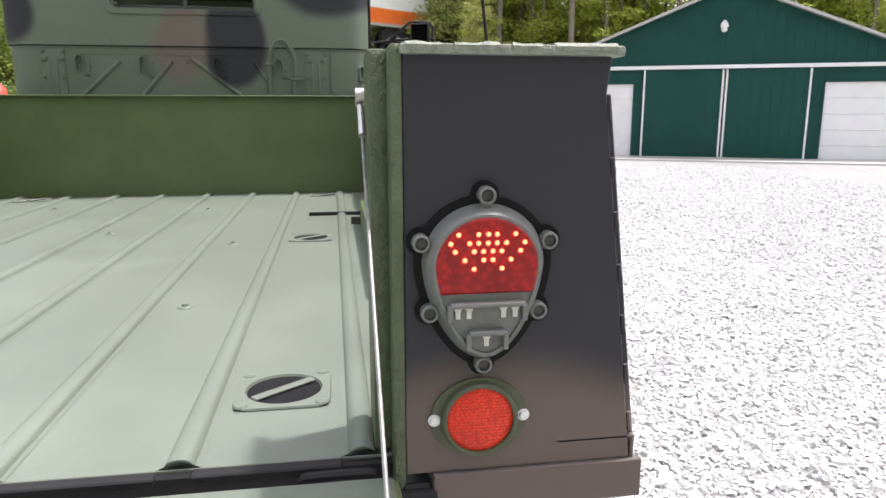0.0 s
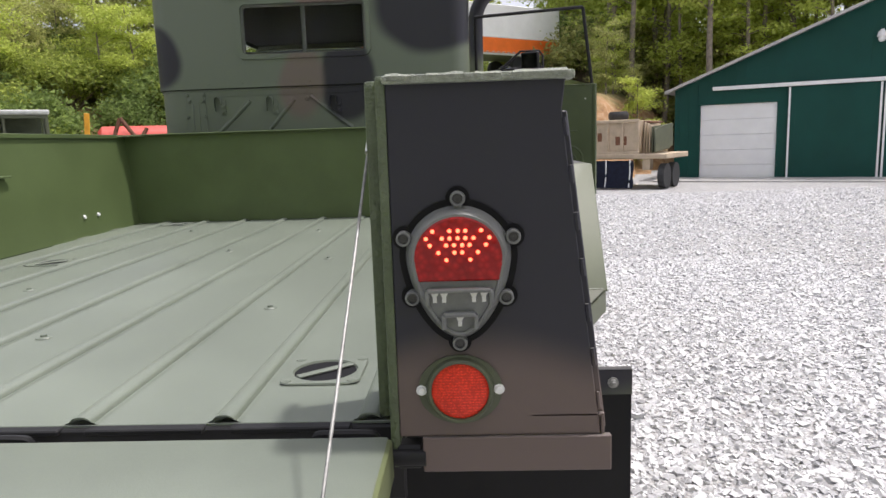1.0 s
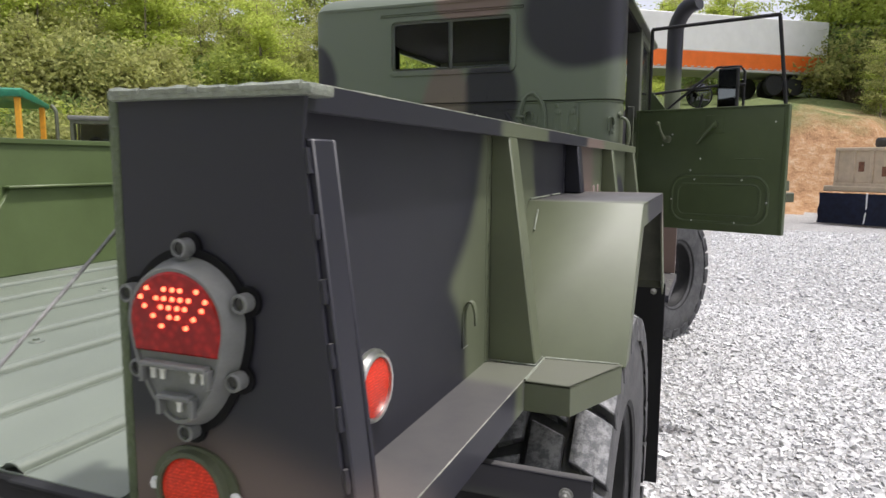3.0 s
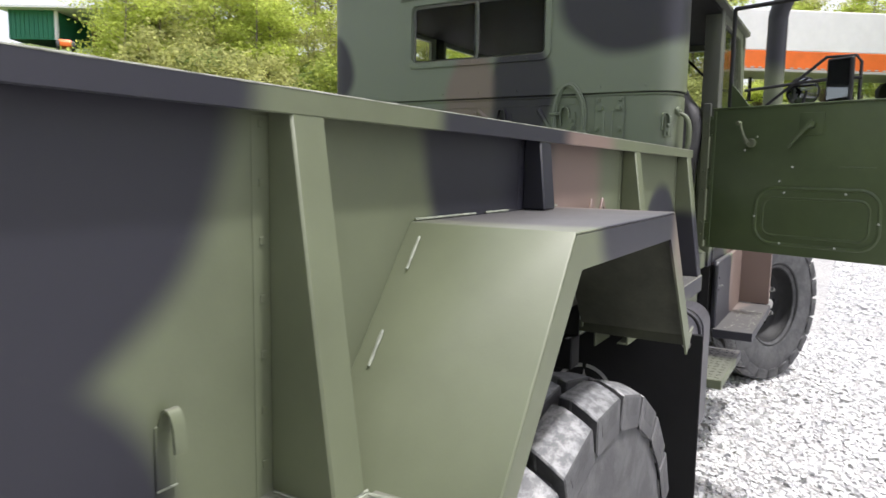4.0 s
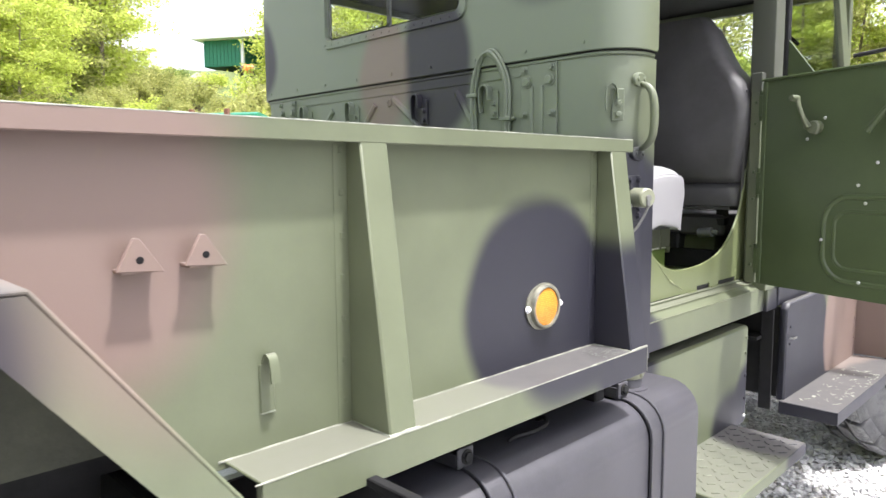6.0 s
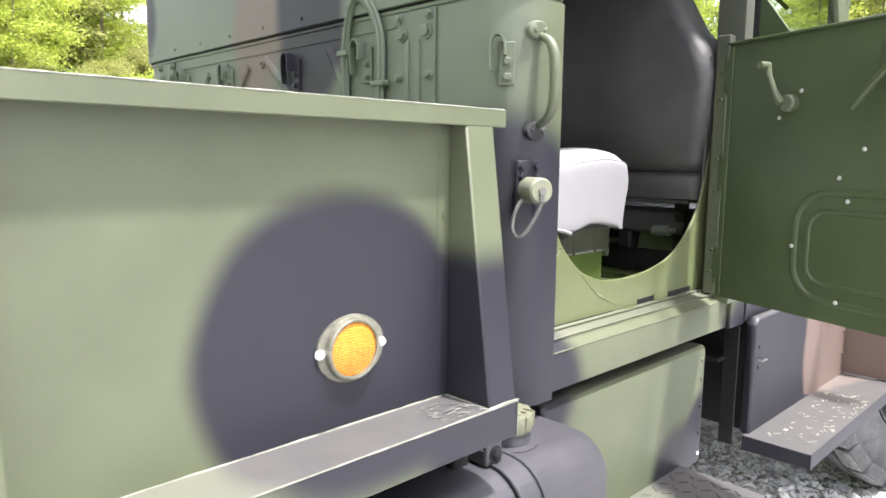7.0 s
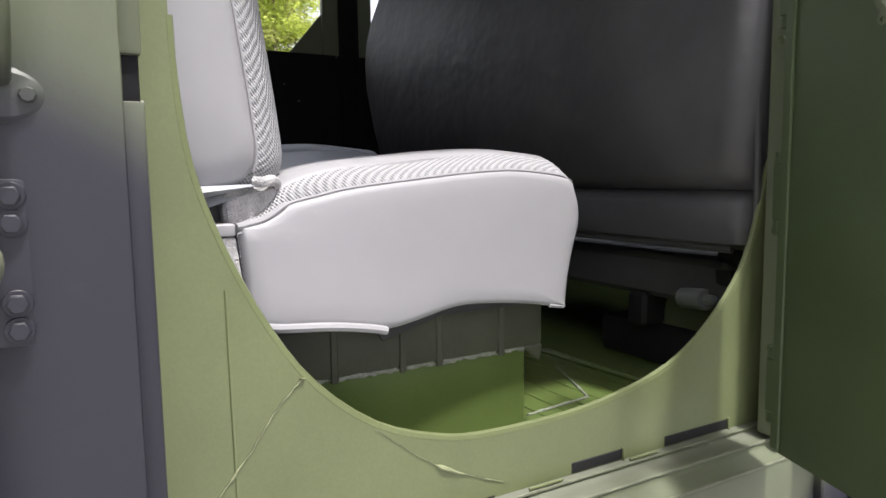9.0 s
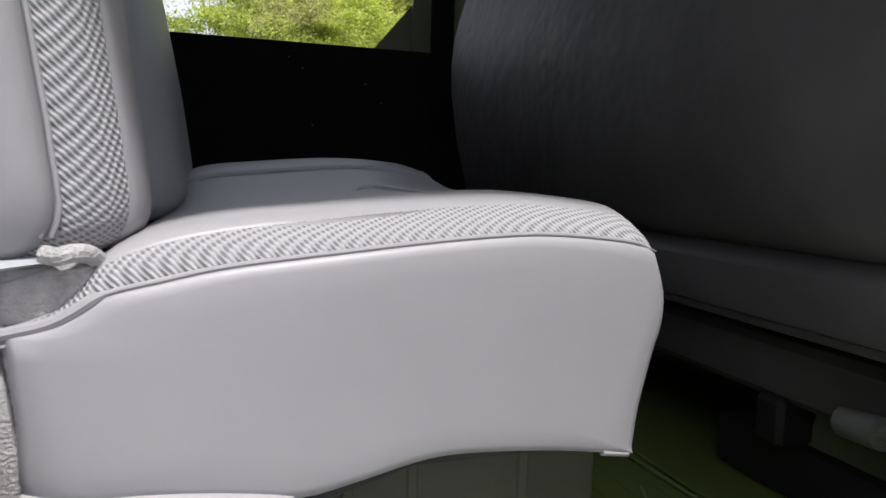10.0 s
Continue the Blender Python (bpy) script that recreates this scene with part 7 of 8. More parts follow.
mM = Matrix.Translation((0.685, 5.92, 2.18)) @ Matrix.Rotation(radians(-30), 4, 'Z') @ Matrix.Translation((-0.685, -5.92, -2.18))
box(bm, 0.60, 0.765, 5.90, 5.935, 2.03, 2.33, 0.02, 3, m=mM)
mh = part("mirror_housing", bm, black_gap, mirror, "tall black mirror housing")
bm = B()
box(bm, 0.615, 0.750, 5.897, 5.899, 2.045, 2.315, 0, m=mM)
part("mirror_glass", bm, mirror_mat, mh, "mirror glass", smooth=0)
bm = B()
turned(bm, [(0.006, 0.05), (0.06, 0.05), (0.095, 0.02), (0.098, 0.0), (0.09, -0.004)], (0.475, 6.02, 2.14), 'y', 28, True)
rm = part("round_mirror", bm, black_gap, mirror, "round black convex mirror")
bm = B()
turned(bm, [(0.088, -0.004), (0.06, -0.010), (0.0005, -0.014)], (0.475, 6.02, 2.14), 'y', 28)
part("mirror_glass", bm, mirror_mat, rm, "convex mirror glass")
bm = B()
box(bm, MID - 1.12, MID + 1.12, 7.95, 8.05, 0.72, 0.98, 0.02, 2)
part("front_bumper", bm, camo, truck, "heavy steel front bumper")


# ---- ground ----
def smooth01(v):
    v = max(0.0, min(1.0, v))
    return v * v * (3 - 2 * v)


GZ = -0.022


def lerp_table(a, table):
    for (a0, v0), (a1, v1) in zip(table, table[1:]):
        if a <= a1:
            f = max(0.0, min(1.0, (a - a0) / (a1 - a0)))
            return v0 + (v1 - v0) * f
    return table[-1][1]


FOOT = [(-180, 90), (-125, 70), (-105, 22), (-70, 19), (-40, 21), (-22, 24), (-6, 25), (12, 26), (17, 37), (60, 40), (80, 90), (180, 90)]
RISE = [(-180, 0), (-125, 0.5), (-105, 3.6), (-66, 3.2), (-58, 3.4), (-50, 4.2), (-30, 4.2), (-6, 3.6), (8, 3.7), (13, 2.9), (17, 2.6), (60, 2.5), (80, 0.5), (180, 0)]
CLIMB = [(-180, 0.0), (-100, 0.05), (-82, 0.24), (-58, 0.24), (-46, 0.24), (-40, 0.14), (-30, 0.13), (12, 0.115), (180, 0.115)]
SPAN = [(-180, 20), (-105, 9), (-66, 9), (-30, 9), (-6, 4.5), (12, 4.0), (17, 8), (60, 8), (180, 20)]


def ground_z(x, y):
    r, a = math.hypot(x, y), math.degrees(math.atan2(x, y))
    foot, rise, span = lerp_table(a, FOOT), lerp_table(a, RISE), lerp_table(a, SPAN)
    z = rise * smooth01((r - foot) / span)
    z += lerp_table(a, CLIMB) * max(0.0, min(r, 55 if a < -20 else 110) - foot - span) * (1 if rise > 1 else 0)
    if r > foot:
        k = min(1.0, (r - foot) / 4)
        z += k * 0.5 * noise.noise(Vector((x * 0.25, y * 0.25, 3))) + k * 0.16 * noise.noise(Vector((x * 1.1, y * 1.1, 7)))
    return GZ + z


radii = [0.0] + [1.0 * i for i in range(1, 18)] + [17 + 0.6 * i for i in range(1, 52)] + [50, 54, 60, 70, 85, 110, 160, 300, 700, 1800, 4000]
NA = 288
verts, faces, kinds = [], [], []
for r in radii[1:]:
    for k in range(NA):
        a = 2 * math.pi * k / NA
        x, y = r * math.sin(a), r * math.cos(a)
        verts.append((x, y, ground_z(x, y)))
verts.append((0, 0, GZ))
for i in range(len(radii) - 2):
    for k in range(NA):
        j = (k + 1) % NA
        faces.append((i * NA + k, (i + 1) * NA + k, (i + 1) * NA + j, i * NA + j))
        a = math.degrees(math.atan2(math.sin(2 * math.pi * k / NA), math.cos(2 * math.pi * k / NA)))
        foot = lerp_table(a, FOOT)
        kinds.append(0 if radii[i + 1] < foot - 0.3 else (1 if foot < 36 and -64 < a < 17 else 2))
for k in range(NA):
    faces.append((len(verts) - 1, k, (k + 1) % NA))
    kinds.append(0)
me = bpy.data.meshes.new("ground")
me.from_pydata(verts, [], faces)
for m in (gravel_ground, earth, grass_mat):
    me.materials.append(m)
me.polygons.foreach_set("material_index", kinds)
me.shade_smooth()
ground = tagged(new("ground", me), "white crushed limestone yard with a clay and grass bank behind", "ground", kind="structure")


# ---- loose gravel ----
def scatter_stones(name, count, area, size, seed):
    rng = np.random.default_rng(seed)
    cube = np.array([(sx, sy, sz) for sx in (-1, 1) for sy in (-1, 1) for sz in (-1, 1)], float) * 0.72
    tri = np.array([(0, 1, 3, 2), (4, 6, 7, 5), (0, 4, 5, 1), (2, 3, 7, 6), (0, 2, 6, 4), (1, 5, 7, 3)])
    x0, x1, y0, y1 = area
    cx, cy = rng.uniform(x0, x1, count), rng.uniform(y0, y1, count)
    s = size * np.exp(rng.normal(0, 0.27, count))
    shape = cube[None] + rng.uniform(-0.42, 0.42, (count, 8, 3))
    shape = shape * rng.uniform(0.6, 1.3, (count, 1, 3))
    q = rng.normal(size=(count, 4))
    q /= np.linalg.norm(q, axis=1)[:, None]
    w, x, y, z = q.T
    R = np.stack([1 - 2 * (y * y + z * z), 2 * (x * y - z * w), 2 * (x * z + y * w), 2 * (x * y + z * w), 1 - 2 * (x * x + z * z), 2 * (y * z - x * w), 2 * (x * z - y * w), 2 * (y * z + x * w), 1 - 2 * (x * x + y * y)], 1).reshape(-1, 3, 3)
    v = np.einsum('nij,nkj->nki', R, shape) * s[:, None, None]
    v[:, :, 2] *= 0.75
    v += np.stack([cx, cy, GZ + s * rng.uniform(-0.05, 0.40, count)], 1)[:, None]
    f = (tri[None] + 8 * np.arange(count)[:, None, None]).reshape(-1, 4)
    me = bpy.data.meshes.new(name)
    me.vertices.add(count * 8)
    me.vertices.foreach_set("co", v.astype(np.float32).ravel())
    me.loops.add(len(f) * 4)
    me.loops.foreach_set("vertex_index", f.astype(np.int32).ravel())
    me.polygons.add(len(f))
    me.polygons.foreach_set("loop_start", np.arange(0, len(f) * 4, 4, dtype=np.int32))
    me.polygons.foreach_set("use_smooth", np.zeros(len(f), dtype=bool))
    me.update(calc_edges=True)
    me.materials.append(gravel_stone)
    return tagged(new(name, me), "loose white and grey limestone chips", "gravel", kind="stuff")


scatter_stones("gravel", 56000, (-1.2, 4.4, 0.6, 8.8), 0.0140, 1)
scatter_stones("gravel", 64000, (0.6, 12.0, 1.2, 19.0), 0.0170, 2)


# ---- leaves and trees ----
def leaf_mesh(name, centres, size, material, rng, squash=0.55):
    n = len(centres)
    d = rng.normal(size=(n, 3))
    d[:, 2] = d[:, 2] * 0.6
    d /= np.linalg.norm(d, axis=1)[:, None]
    u = np.cross(d, rng.normal(size=(n, 3)))
    u /= np.linalg.norm(u, axis=1)[:, None]
    s = size * rng.uniform(0.7, 1.5, n)[:, None]
    a = centres - d * s * 0.5
    v = np.stack([a, centres + u * s * squash * 0.6 + d * s * 0.15, centres + d * s * 0.5 - u * s * squash * 0.35], 1)
    me = bpy.data.meshes.new(name)
    me.vertices.add(n * 3)
    me.vertices.foreach_set("co", v.astype(np.float32).ravel())
    me.loops.add(n * 3)
    me.loops.foreach_set("vertex_index", np.arange(n * 3, dtype=np.int32))
    me.polygons.add(n)
    me.polygons.foreach_set("loop_start", np.arange(0, n * 3, 3, dtype=np.int32))
    me.update(calc_edges=True)
    me.materials.append(material)
    return me


def tree(seed, height, spread, leaves, size, material, low=0.25, label="tall spring woodland tree with fresh green leaves"):
    rnd, rng = random.Random(seed), np.random.default_rng(seed)
    e = thing("tree", (0, 0, 0), label, "tree", "woodland trees")
    bm = B()
    lean = [rnd.uniform(-0.03, 0.03) for _ in range(2)]
    stem = [Vector((lean[0] * z + 0.10 * math.sin(z * 0.5 + seed), lean[1] * z + 0.10 * math.cos(z * 0.4 + seed), z - 0.4)) for z in (height * i / 12 for i in range(13))]
    r0 = 0.0075 * height + 0.02
    tube(bm, stem, [r0 * (1.15 - i / 12) + 0.015 for i in range(13)], 8)
    cl = []
    for k in range(22):
        f = low + (0.98 - low) * (k + rnd.random()) / 22
        p = stem[min(11, int(f * 12))].lerp(stem[min(12, int(f * 12) + 1)], f * 12 % 1)
        a, L = rnd.uniform(0, 6.28), spread * (1.05 - 0.7 * abs(f - 0.55)) * rnd.uniform(0.45, 1.0)
        tip = p + Vector((math.cos(a) * L, math.sin(a) * L, L * rnd.uniform(0.05, 0.5)))
        mid = p.lerp(tip, 0.5) + Vector((0, 0, 0.10 * L))
        tube(bm, [p, mid, tip], [r0 * 0.28, r0 * 0.17, 0.012], 5)
        cl += [(mid, 0.30 * L + 0.25), (tip, 0.32 * L + 0.3), (mid.lerp(tip, 0.6), 0.3 * L + 0.2)]
    part("trunk", bm, bark, e)
    pts = []
    per = leaves // len(cl)
    for c, r in cl:
        q = rng.normal(size=(per, 3)) * np.array([r, r, r * 0.42]) * 0.62
        pts.append(q + np.array(c))
    me = leaf_mesh("crown", np.concatenate(pts), size, material, rng)
    ob = new("crown", me)
    ob.parent = e
    return e


def bush(seed, r, h, leaves, size, material, twigs=48):
    rnd, rng = random.Random(seed), np.random.default_rng(seed)
    e = thing("bush", (0, 0, 0), "dense overgrown bush with yellow-green leaves on the bank", "bush", "bank bushes")
    bm, pts = B(), []
    for k in range(twigs):
        a, L = rnd.uniform(0, 6.28), r * rnd.uniform(0.3, 1.0)
        top = Vector((math.cos(a) * L, math.sin(a) * L, h * rnd.uniform(0.45, 1.0) * (1 - 0.35 * (L / r) ** 2)))
        mid = top * 0.55 + Vector((0, 0, 0.12 * h))
        tube(bm, [Vector((0, 0, -0.2)), mid, top], [0.03, 0.018, 0.005], 4)
        for c, s in ((mid, 0.17), (top, 0.13), (mid.lerp(top, 0.6), 0.15)):
            q = rng.normal(size=(leaves // (3 * twigs), 3)) * np.array([r * s, r * s, h * 0.075])
            pts.append(q + np.array(c))
    part("stem", bm, twig_mat, e)
    me = leaf_mesh("foliage", np.concatenate(pts), size, material, rng)
    ob = new("foliage", me)
    ob.parent = e
    return e


def plant(kinds, places):
    """Sets the first kinds at the first places, then copies at the rest."""
    for i, (x, y, turn, k) in enumerate(places):
        src = kinds[i % len(kinds)]
        m = pose(x, y, ground_z(x, y) - 0.1, 0, 0, turn) @ Matrix.Scale(k, 4)
        if i < len(kinds):
            src.matrix_basis = m
        else:
            c = copy_thing(src, pose(x, y, ground_z(x, y) - 0.1, 0, 0, turn))
            c.scale = (k, k, k)


rnd = random.Random(11)
woods = [tree(1, 16, 3.2, 5200, 0.25, leaf_wood, 0.10), tree(2, 18, 3.6, 5000, 0.28, leaf_wood, 0.18), tree(3, 14, 3.4, 5000, 0.26, leaf_wood, 0.12), tree(4, 20, 3.0, 4800, 0.28, leaf_wood, 0.30), tree(5, 9, 3.0, 6000, 0.22, leaf_wood, 0.05)]
places = []
for az0, az1, r0, r1, n in ((6.5, 12, 47, 60, 14), (11.5, 17, 36, 60, 20), (17, 48, 39, 70, 46), (48, 62, 40, 60, 10)):
    for k in range(n):
        a, r = radians(rnd.uniform(az0, az1)), r0 + (r1 - r0) * rnd.random() ** 1.3
        places.append((r * math.sin(a), r * math.cos(a), rnd.uniform(0, 360), rnd.uniform(0.8, 1.2)))
plant(woods, places)
bushes = [bush(21, 1.7, 2.2, 5200, 0.15, leaf_hedge), bush(22, 1.5, 2.8, 5200, 0.15, leaf_hedge, 56), bush(23, 1.9, 1.8, 5200, 0.15, leaf_wood), bush(24, 1.5, 2.2, 3200, 0.14, leaf_dark, 40)]
places = []
for az0, az1, d0, d1, n, k0, k1 in ((-70, -57, -0.5, 10, 48, 0.42, 0.6), (-70, -60, 10, 24, 26, 0.5, 0.75), (-57, -53, -0.5, 10, 20, 0.6, 0.95), (-53, -42, -0.5, 12, 40, 0.75, 1.2), (-82, -70, 0, 12, 26, 0.45, 0.65), (-18, -8, 0.5, 10, 14, 0.6, 0.9), (-100, -82, 0, 9, 14, 0.6, 1.0), (-52, -20, 10, 16, 22, 0.7, 1.1), (-12, 5, 16, 26, 10, 0.8, 1.3), (9, 17, 11, 24, 20, 1.2, 2.0), (17, 47, 2, 18, 46, 1.3, 2.2)):
    for k in range(n):
        a = rnd.uniform(az0, az1)
        r = lerp_table(a, FOOT) + rnd.uniform(d0, d1)
        places.append((r * math.sin(radians(a)), r * math.cos(radians(a)), rnd.uniform(0, 360), rnd.uniform(k0, k1)))
plant(bushes, places)
shady = [bush(25, 1.7, 2.3, 5600, 0.15, leaf_dark), bush(26, 1.6, 2.6, 5600, 0.15, leaf_mid), bush(27, 1.8, 2.0, 5200, 0.15, leaf_mid)]
places = []
for k in range(62):
    a = rnd.uniform(-43, -17)
    r = lerp_table(a, FOOT) + rnd.uniform(-0.5, 11)
    places.append((r * math.sin(radians(a)), r * math.cos(radians(a)), rnd.uniform(0, 360), rnd.uniform(0.7, 1.1)))
plant(shady, places)
slim = [tree(31, 8, 2.2, 6500, 0.18, leaf_wood, 0.1, "young spring tree on the bank"), tree(32, 7, 1.8, 5000, 0.17, leaf_hedge, 0.1, "young spring tree on the bank")]
places = []
for az0, az1, r0, r1, n, k0, k1 in ((-55, -50, 27, 34, 6, 0.55, 0.8), (-50, -43, 27, 36, 8, 0.65, 0.95), (-44, -22, 28, 34, 24, 0.42, 0.62), (-68, -64, 72, 80, 4, 0.5, 0.7), (-14, 4, 48, 60, 14, 0.7, 1.0), (10.5, 15, 31, 36, 5, 0.3, 0.5), (-17, -8.5, 33, 41, 9, 0.7, 1.0), (-100, -74, 38, 52, 16, 0.8, 1.25), (-77, -70, 26, 33, 15, 0.55, 0.9)):
    for k in range(n):
        a, r = radians(rnd.uniform(az0, az1)), rnd.uniform(r0, r1)
        places.append((r * math.sin(a), r * math.cos(a), rnd.uniform(0, 360), rnd.uniform(k0, k1)))
for k in range(16):
    a, r = radians(-84 + 12.4 * (k + rnd.uniform(-0.3, 0.3)) / 15), rnd.uniform(33, 44)
    places.append((0.9 + r * math.sin(a), 4.0 + r * math.cos(a), rnd.uniform(0, 360), rnd.uniform(0.85, 1.3)))
for k in range(13):
    a, r = radians(-44 + 24 * (k + rnd.uniform(-0.3, 0.3)) / 12), rnd.uniform(34, 41)
    places.append((r * math.sin(a), r * math.cos(a), rnd.uniform(0, 360), rnd.uniform(0.8, 1.1)))
plant(slim, places)

slender = [tree(41, 17, 1.7, 2600, 0.22, leaf_wood, 0.40, "slender pale-barked woodland tree with sparse leaves"), tree(42, 15, 1.5, 2200, 0.22, leaf_wood, 0.35, "slender pale-barked woodland tree with sparse leaves")]
places = []
for k in range(34):
    a, r = radians(rnd.uniform(11.5, 47)), rnd.uniform(35, 44)
    places.append((r * math.sin(a), r * math.cos(a), rnd.uniform(0, 360), rnd.uniform(0.7, 1.1)))
plant(slender, places)

# unseen woods that close the yard behind and cut the low rear sky
places = []
for k in range(46):
    a, r = radians(118 + 124 * (k + rnd.random()) / 46), rnd.uniform(20, 36)
    places.append((r * math.sin(a), r * math.cos(a), rnd.uniform(0, 360), rnd.uniform(0.9, 1.2)))
for i, (x, y, turn, k) in enumerate(places):
    c = copy_thing((woods[0], woods[4], slender[0])[i % 3], pose(x, y, ground_z(x, y) - 0.1, 0, 0, turn))
    c.scale = (k, k, k)

# ---- green metal barn ----
barn = thing("metal_barn", (7.5, 24.8, 0), "dark green metal barn with white roll-up doors and sliding doors", "barn")
mBarn = Matrix.Translation((7.45, 24.75, -0.05)) @ Matrix.Rotation(math.atan2(-0.446, 0.895), 4, 'Z')
BW, BE, BP = 12.6, 3.12, 5.65


def bpart(name, bm, mat, parent, label="", smooth=35.0):
    bm.transform(mBarn)
    return part(name, bm, mat, parent, label, smooth)


bm = B()
# gable wall with two real door openings
D1, D2, DH = (0.85, 3.25), (9.25, 11.75), 2.58
prism(bm, [(0, 0), (D1[0], 0), (D1[0], DH), (D1[1], DH), (D1[1], 0), (D2[0], 0), (D2[0], DH), (D2[1], DH), (D2[1], 0), (BW, 0), (BW, BE), (BW / 2, BP), (0, BE)], 'y', 0, 0.15, 0)
box(bm, 0, 0.15, 0.15, 16, 0, BE, 0)
box(bm, BW - 0.15, BW, 0.15, 16, 0, BE, 0)
wall = bpart("wall", bm, barn_green, barn, "dark green ribbed metal wall")
bm = B()
for k in range(42):
    x = 0.15 + k * 0.30
    top = BE + (BP - BE) * (1 - abs(x - BW / 2) / (BW / 2)) - 0.12
    lo = 2.95 if (D1[0] - 0.05 < x < D1[1] + 0.05 or D2[0] - 0.05 < x < D2[1] + 0.05 or 3.5 < x < 8.9) else 0.02
    box(bm, x - 0.02, x + 0.02, -0.014, 0.002, lo, top, 0)
bpart("wall_ribs", bm, barn_green, wall)
for sx in (0, 1):
    bm = B()
    a, b = ((-0.30, BE - 0.10), (BW / 2, BP + 0.02)) if not sx else ((BW + 0.30, BE - 0.10), (BW / 2, BP + 0.02))
    prism(bm, [a, b, (b[0], b[1] + 0.06), (a[0], a[1] + 0.06)], 'y', -0.30, 16.2, 0)
    roof = bpart("roof", bm, barn_roof, barn, "pale metal roof slope")
    bm = B()
    prism(bm, [(a[0], a[1] - 0.02), (b[0], b[1] - 0.02), (b[0], b[1] + 0.075), (a[0], a[1] + 0.075)], 'y', -0.34, -0.30, 0)
    bpart("bargeboard", bm, barn_roof, roof, "pale trim along the roof edge")
for x0, x1 in (D1, D2):
    bm = B()
    box(bm, x0, x1, 0.09, 0.11, 0.0, DH, 0)
    rd = bpart("roll_up_door", bm, barn_white, barn, "closed white sectional door")
    for k in range(5):
        bm = B()
        box(bm, x0, x1, 0.05, 0.088, 0.02 + k * 0.512, 0.02 + (k + 1) * 0.512 - 0.006, 0.008)
        bpart("door_section", bm, barn_white, rd)
    bm = B()
    box(bm, x0 - 0.07, x0, -0.02, 0.06, 0, DH + 0.07, 0.004)
    box(bm, x1, x1 + 0.07, -0.02, 0.06, 0, DH + 0.07, 0.004)
    box(bm, x0, x1, -0.02, 0.06, DH, DH + 0.07, 0.004)
    bpart("door_trim", bm, barn_green, rd)
for x0, x1 in ((3.58, 6.17), (6.23, 8.82)):
    bm = B()
    box(bm, x0, x1, -0.10, -0.04, 0.06, 3.02, 0.004)
    sd = bpart("sliding_door", bm, barn_green, barn, "dark green sliding door")
    bm = B()
    for k in range(8):
        box(bm, x0 + 0.16 + k * 0.32, x0 + 0.20 + k * 0.32, -0.112, -0.098, 0.1, 3.0, 0)
    bpart("door_ribs", bm, barn_green, sd)
    bm = B()
    box(bm, x0, x0 + 0.06, -0.125, -0.095, 0.06, 3.02, 0.003)
    box(bm, x1 - 0.06, x1, -0.125, -0.095, 0.06, 3.02, 0.003)
    box(bm, x0, x1, -0.125, -0.095, 0.02, 0.08, 0.003)
    bpart("door_trim", bm, barn_white, sd, "white edge trim")
bm = B()
box(bm, 1.25, 11.3, -0.20, -0.02, 3.04, 3.16, 0.01)
bpart("door_track", bm, barn_white, barn, "long white sliding door track cover")
bm = B()
turned(bm, [(0.02, 0.16), (0.10, 0.13), (0.14, -0.02), (0.13, -0.03)], (6.05, -0.22, 4.38), 'z', 16, True)
box(bm, 6.0, 6.1, -0.22, 0.0, 4.50, 4.58, 0.01)
turned(bm, [(0.09, -0.02), (0.10, -0.12), (0.05, -0.18)], (6.05, -0.22, 4.38), 'z', 16, True)
bpart("wall_lamp", bm, barn_white, barn, "white gable lamp")
bm = B()
box(bm, -0.4, BW + 0.4, -1.6, 0.0, -0.06, 0.10, 0.02)
bpart("apron", bm, barn_roof, barn, "pale concrete apron")

# ---- box trailer on the hill ----
tr = thing("box_trailer", (0, 35, 5), "white box trailer with an orange band parked on the hill", "trailer")
pA, pB = Vector((5.35, 39.2, 6.02)), Vector((-6.2, 30.6, 6.02))
ang = math.atan2(pB.y - pA.y, pB.x - pA.x)
mT = Matrix.Translation(pA) @ Matrix.Rotation(ang, 4, 'Z')
LT = (pB - pA).length * 0.80


def tpart(name, bm, mat, label=""):
    bm.transform(mT)
    return part(name, bm, mat, tr, label)


bm = B()
box(bm, 0, LT, -2.5, 0.0, 0.75, 2.42, 0.03)
tpart("upper_body", bm, barn_white, "white upper body")
bm = B()
box(bm, 0, LT, -2.5, 0.004, 0.0, 0.75, 0.02)
tpart("orange_band", bm, orange, "orange lower band")
bm = B()
box(bm, 0, LT, -2.4, 0.01, -0.12, 0.0, 0.02)
for k in range(32):
    box(bm, 0.1 + k * 0.35, 0.26 + k * 0.35, 0.006, 0.02, 0.02, 0.07, 0)
tpart("lower_rail", bm, barn_roof, "pale lower rail with marker strips")
for x in (1.6, 2.8):
    for y in (-2.2, -0.3):
        bm = B()
        turned(bm, [(0.22, -0.14), (0.48, -0.14), (0.5, -0.10), (0.5, 0.10), (0.48, 0.14), (0.22, 0.14)], (x, y, -0.62), 'y', 20, True)
        tpart("wheel", bm, rubber, "dark trailer wheel")
for y in (-1.9, -0.5):
    bm = B()
    box(bm, 9.6, 9.72, y - 0.06, y + 0.06, -1.1, -0.1, 0.01)
    box(bm, 9.5, 9.82, y - 0.15, y + 0.15, -1.15, -1.1, 0.01)
    tpart("landing_leg", bm, black_gap)

# ---- tan dump body on a flatbed ----
tanb = thing("flatbed_trailer", (4.6, 20.8, 0), "desert tan cargo body standing on a flatbed trailer", "trailer")
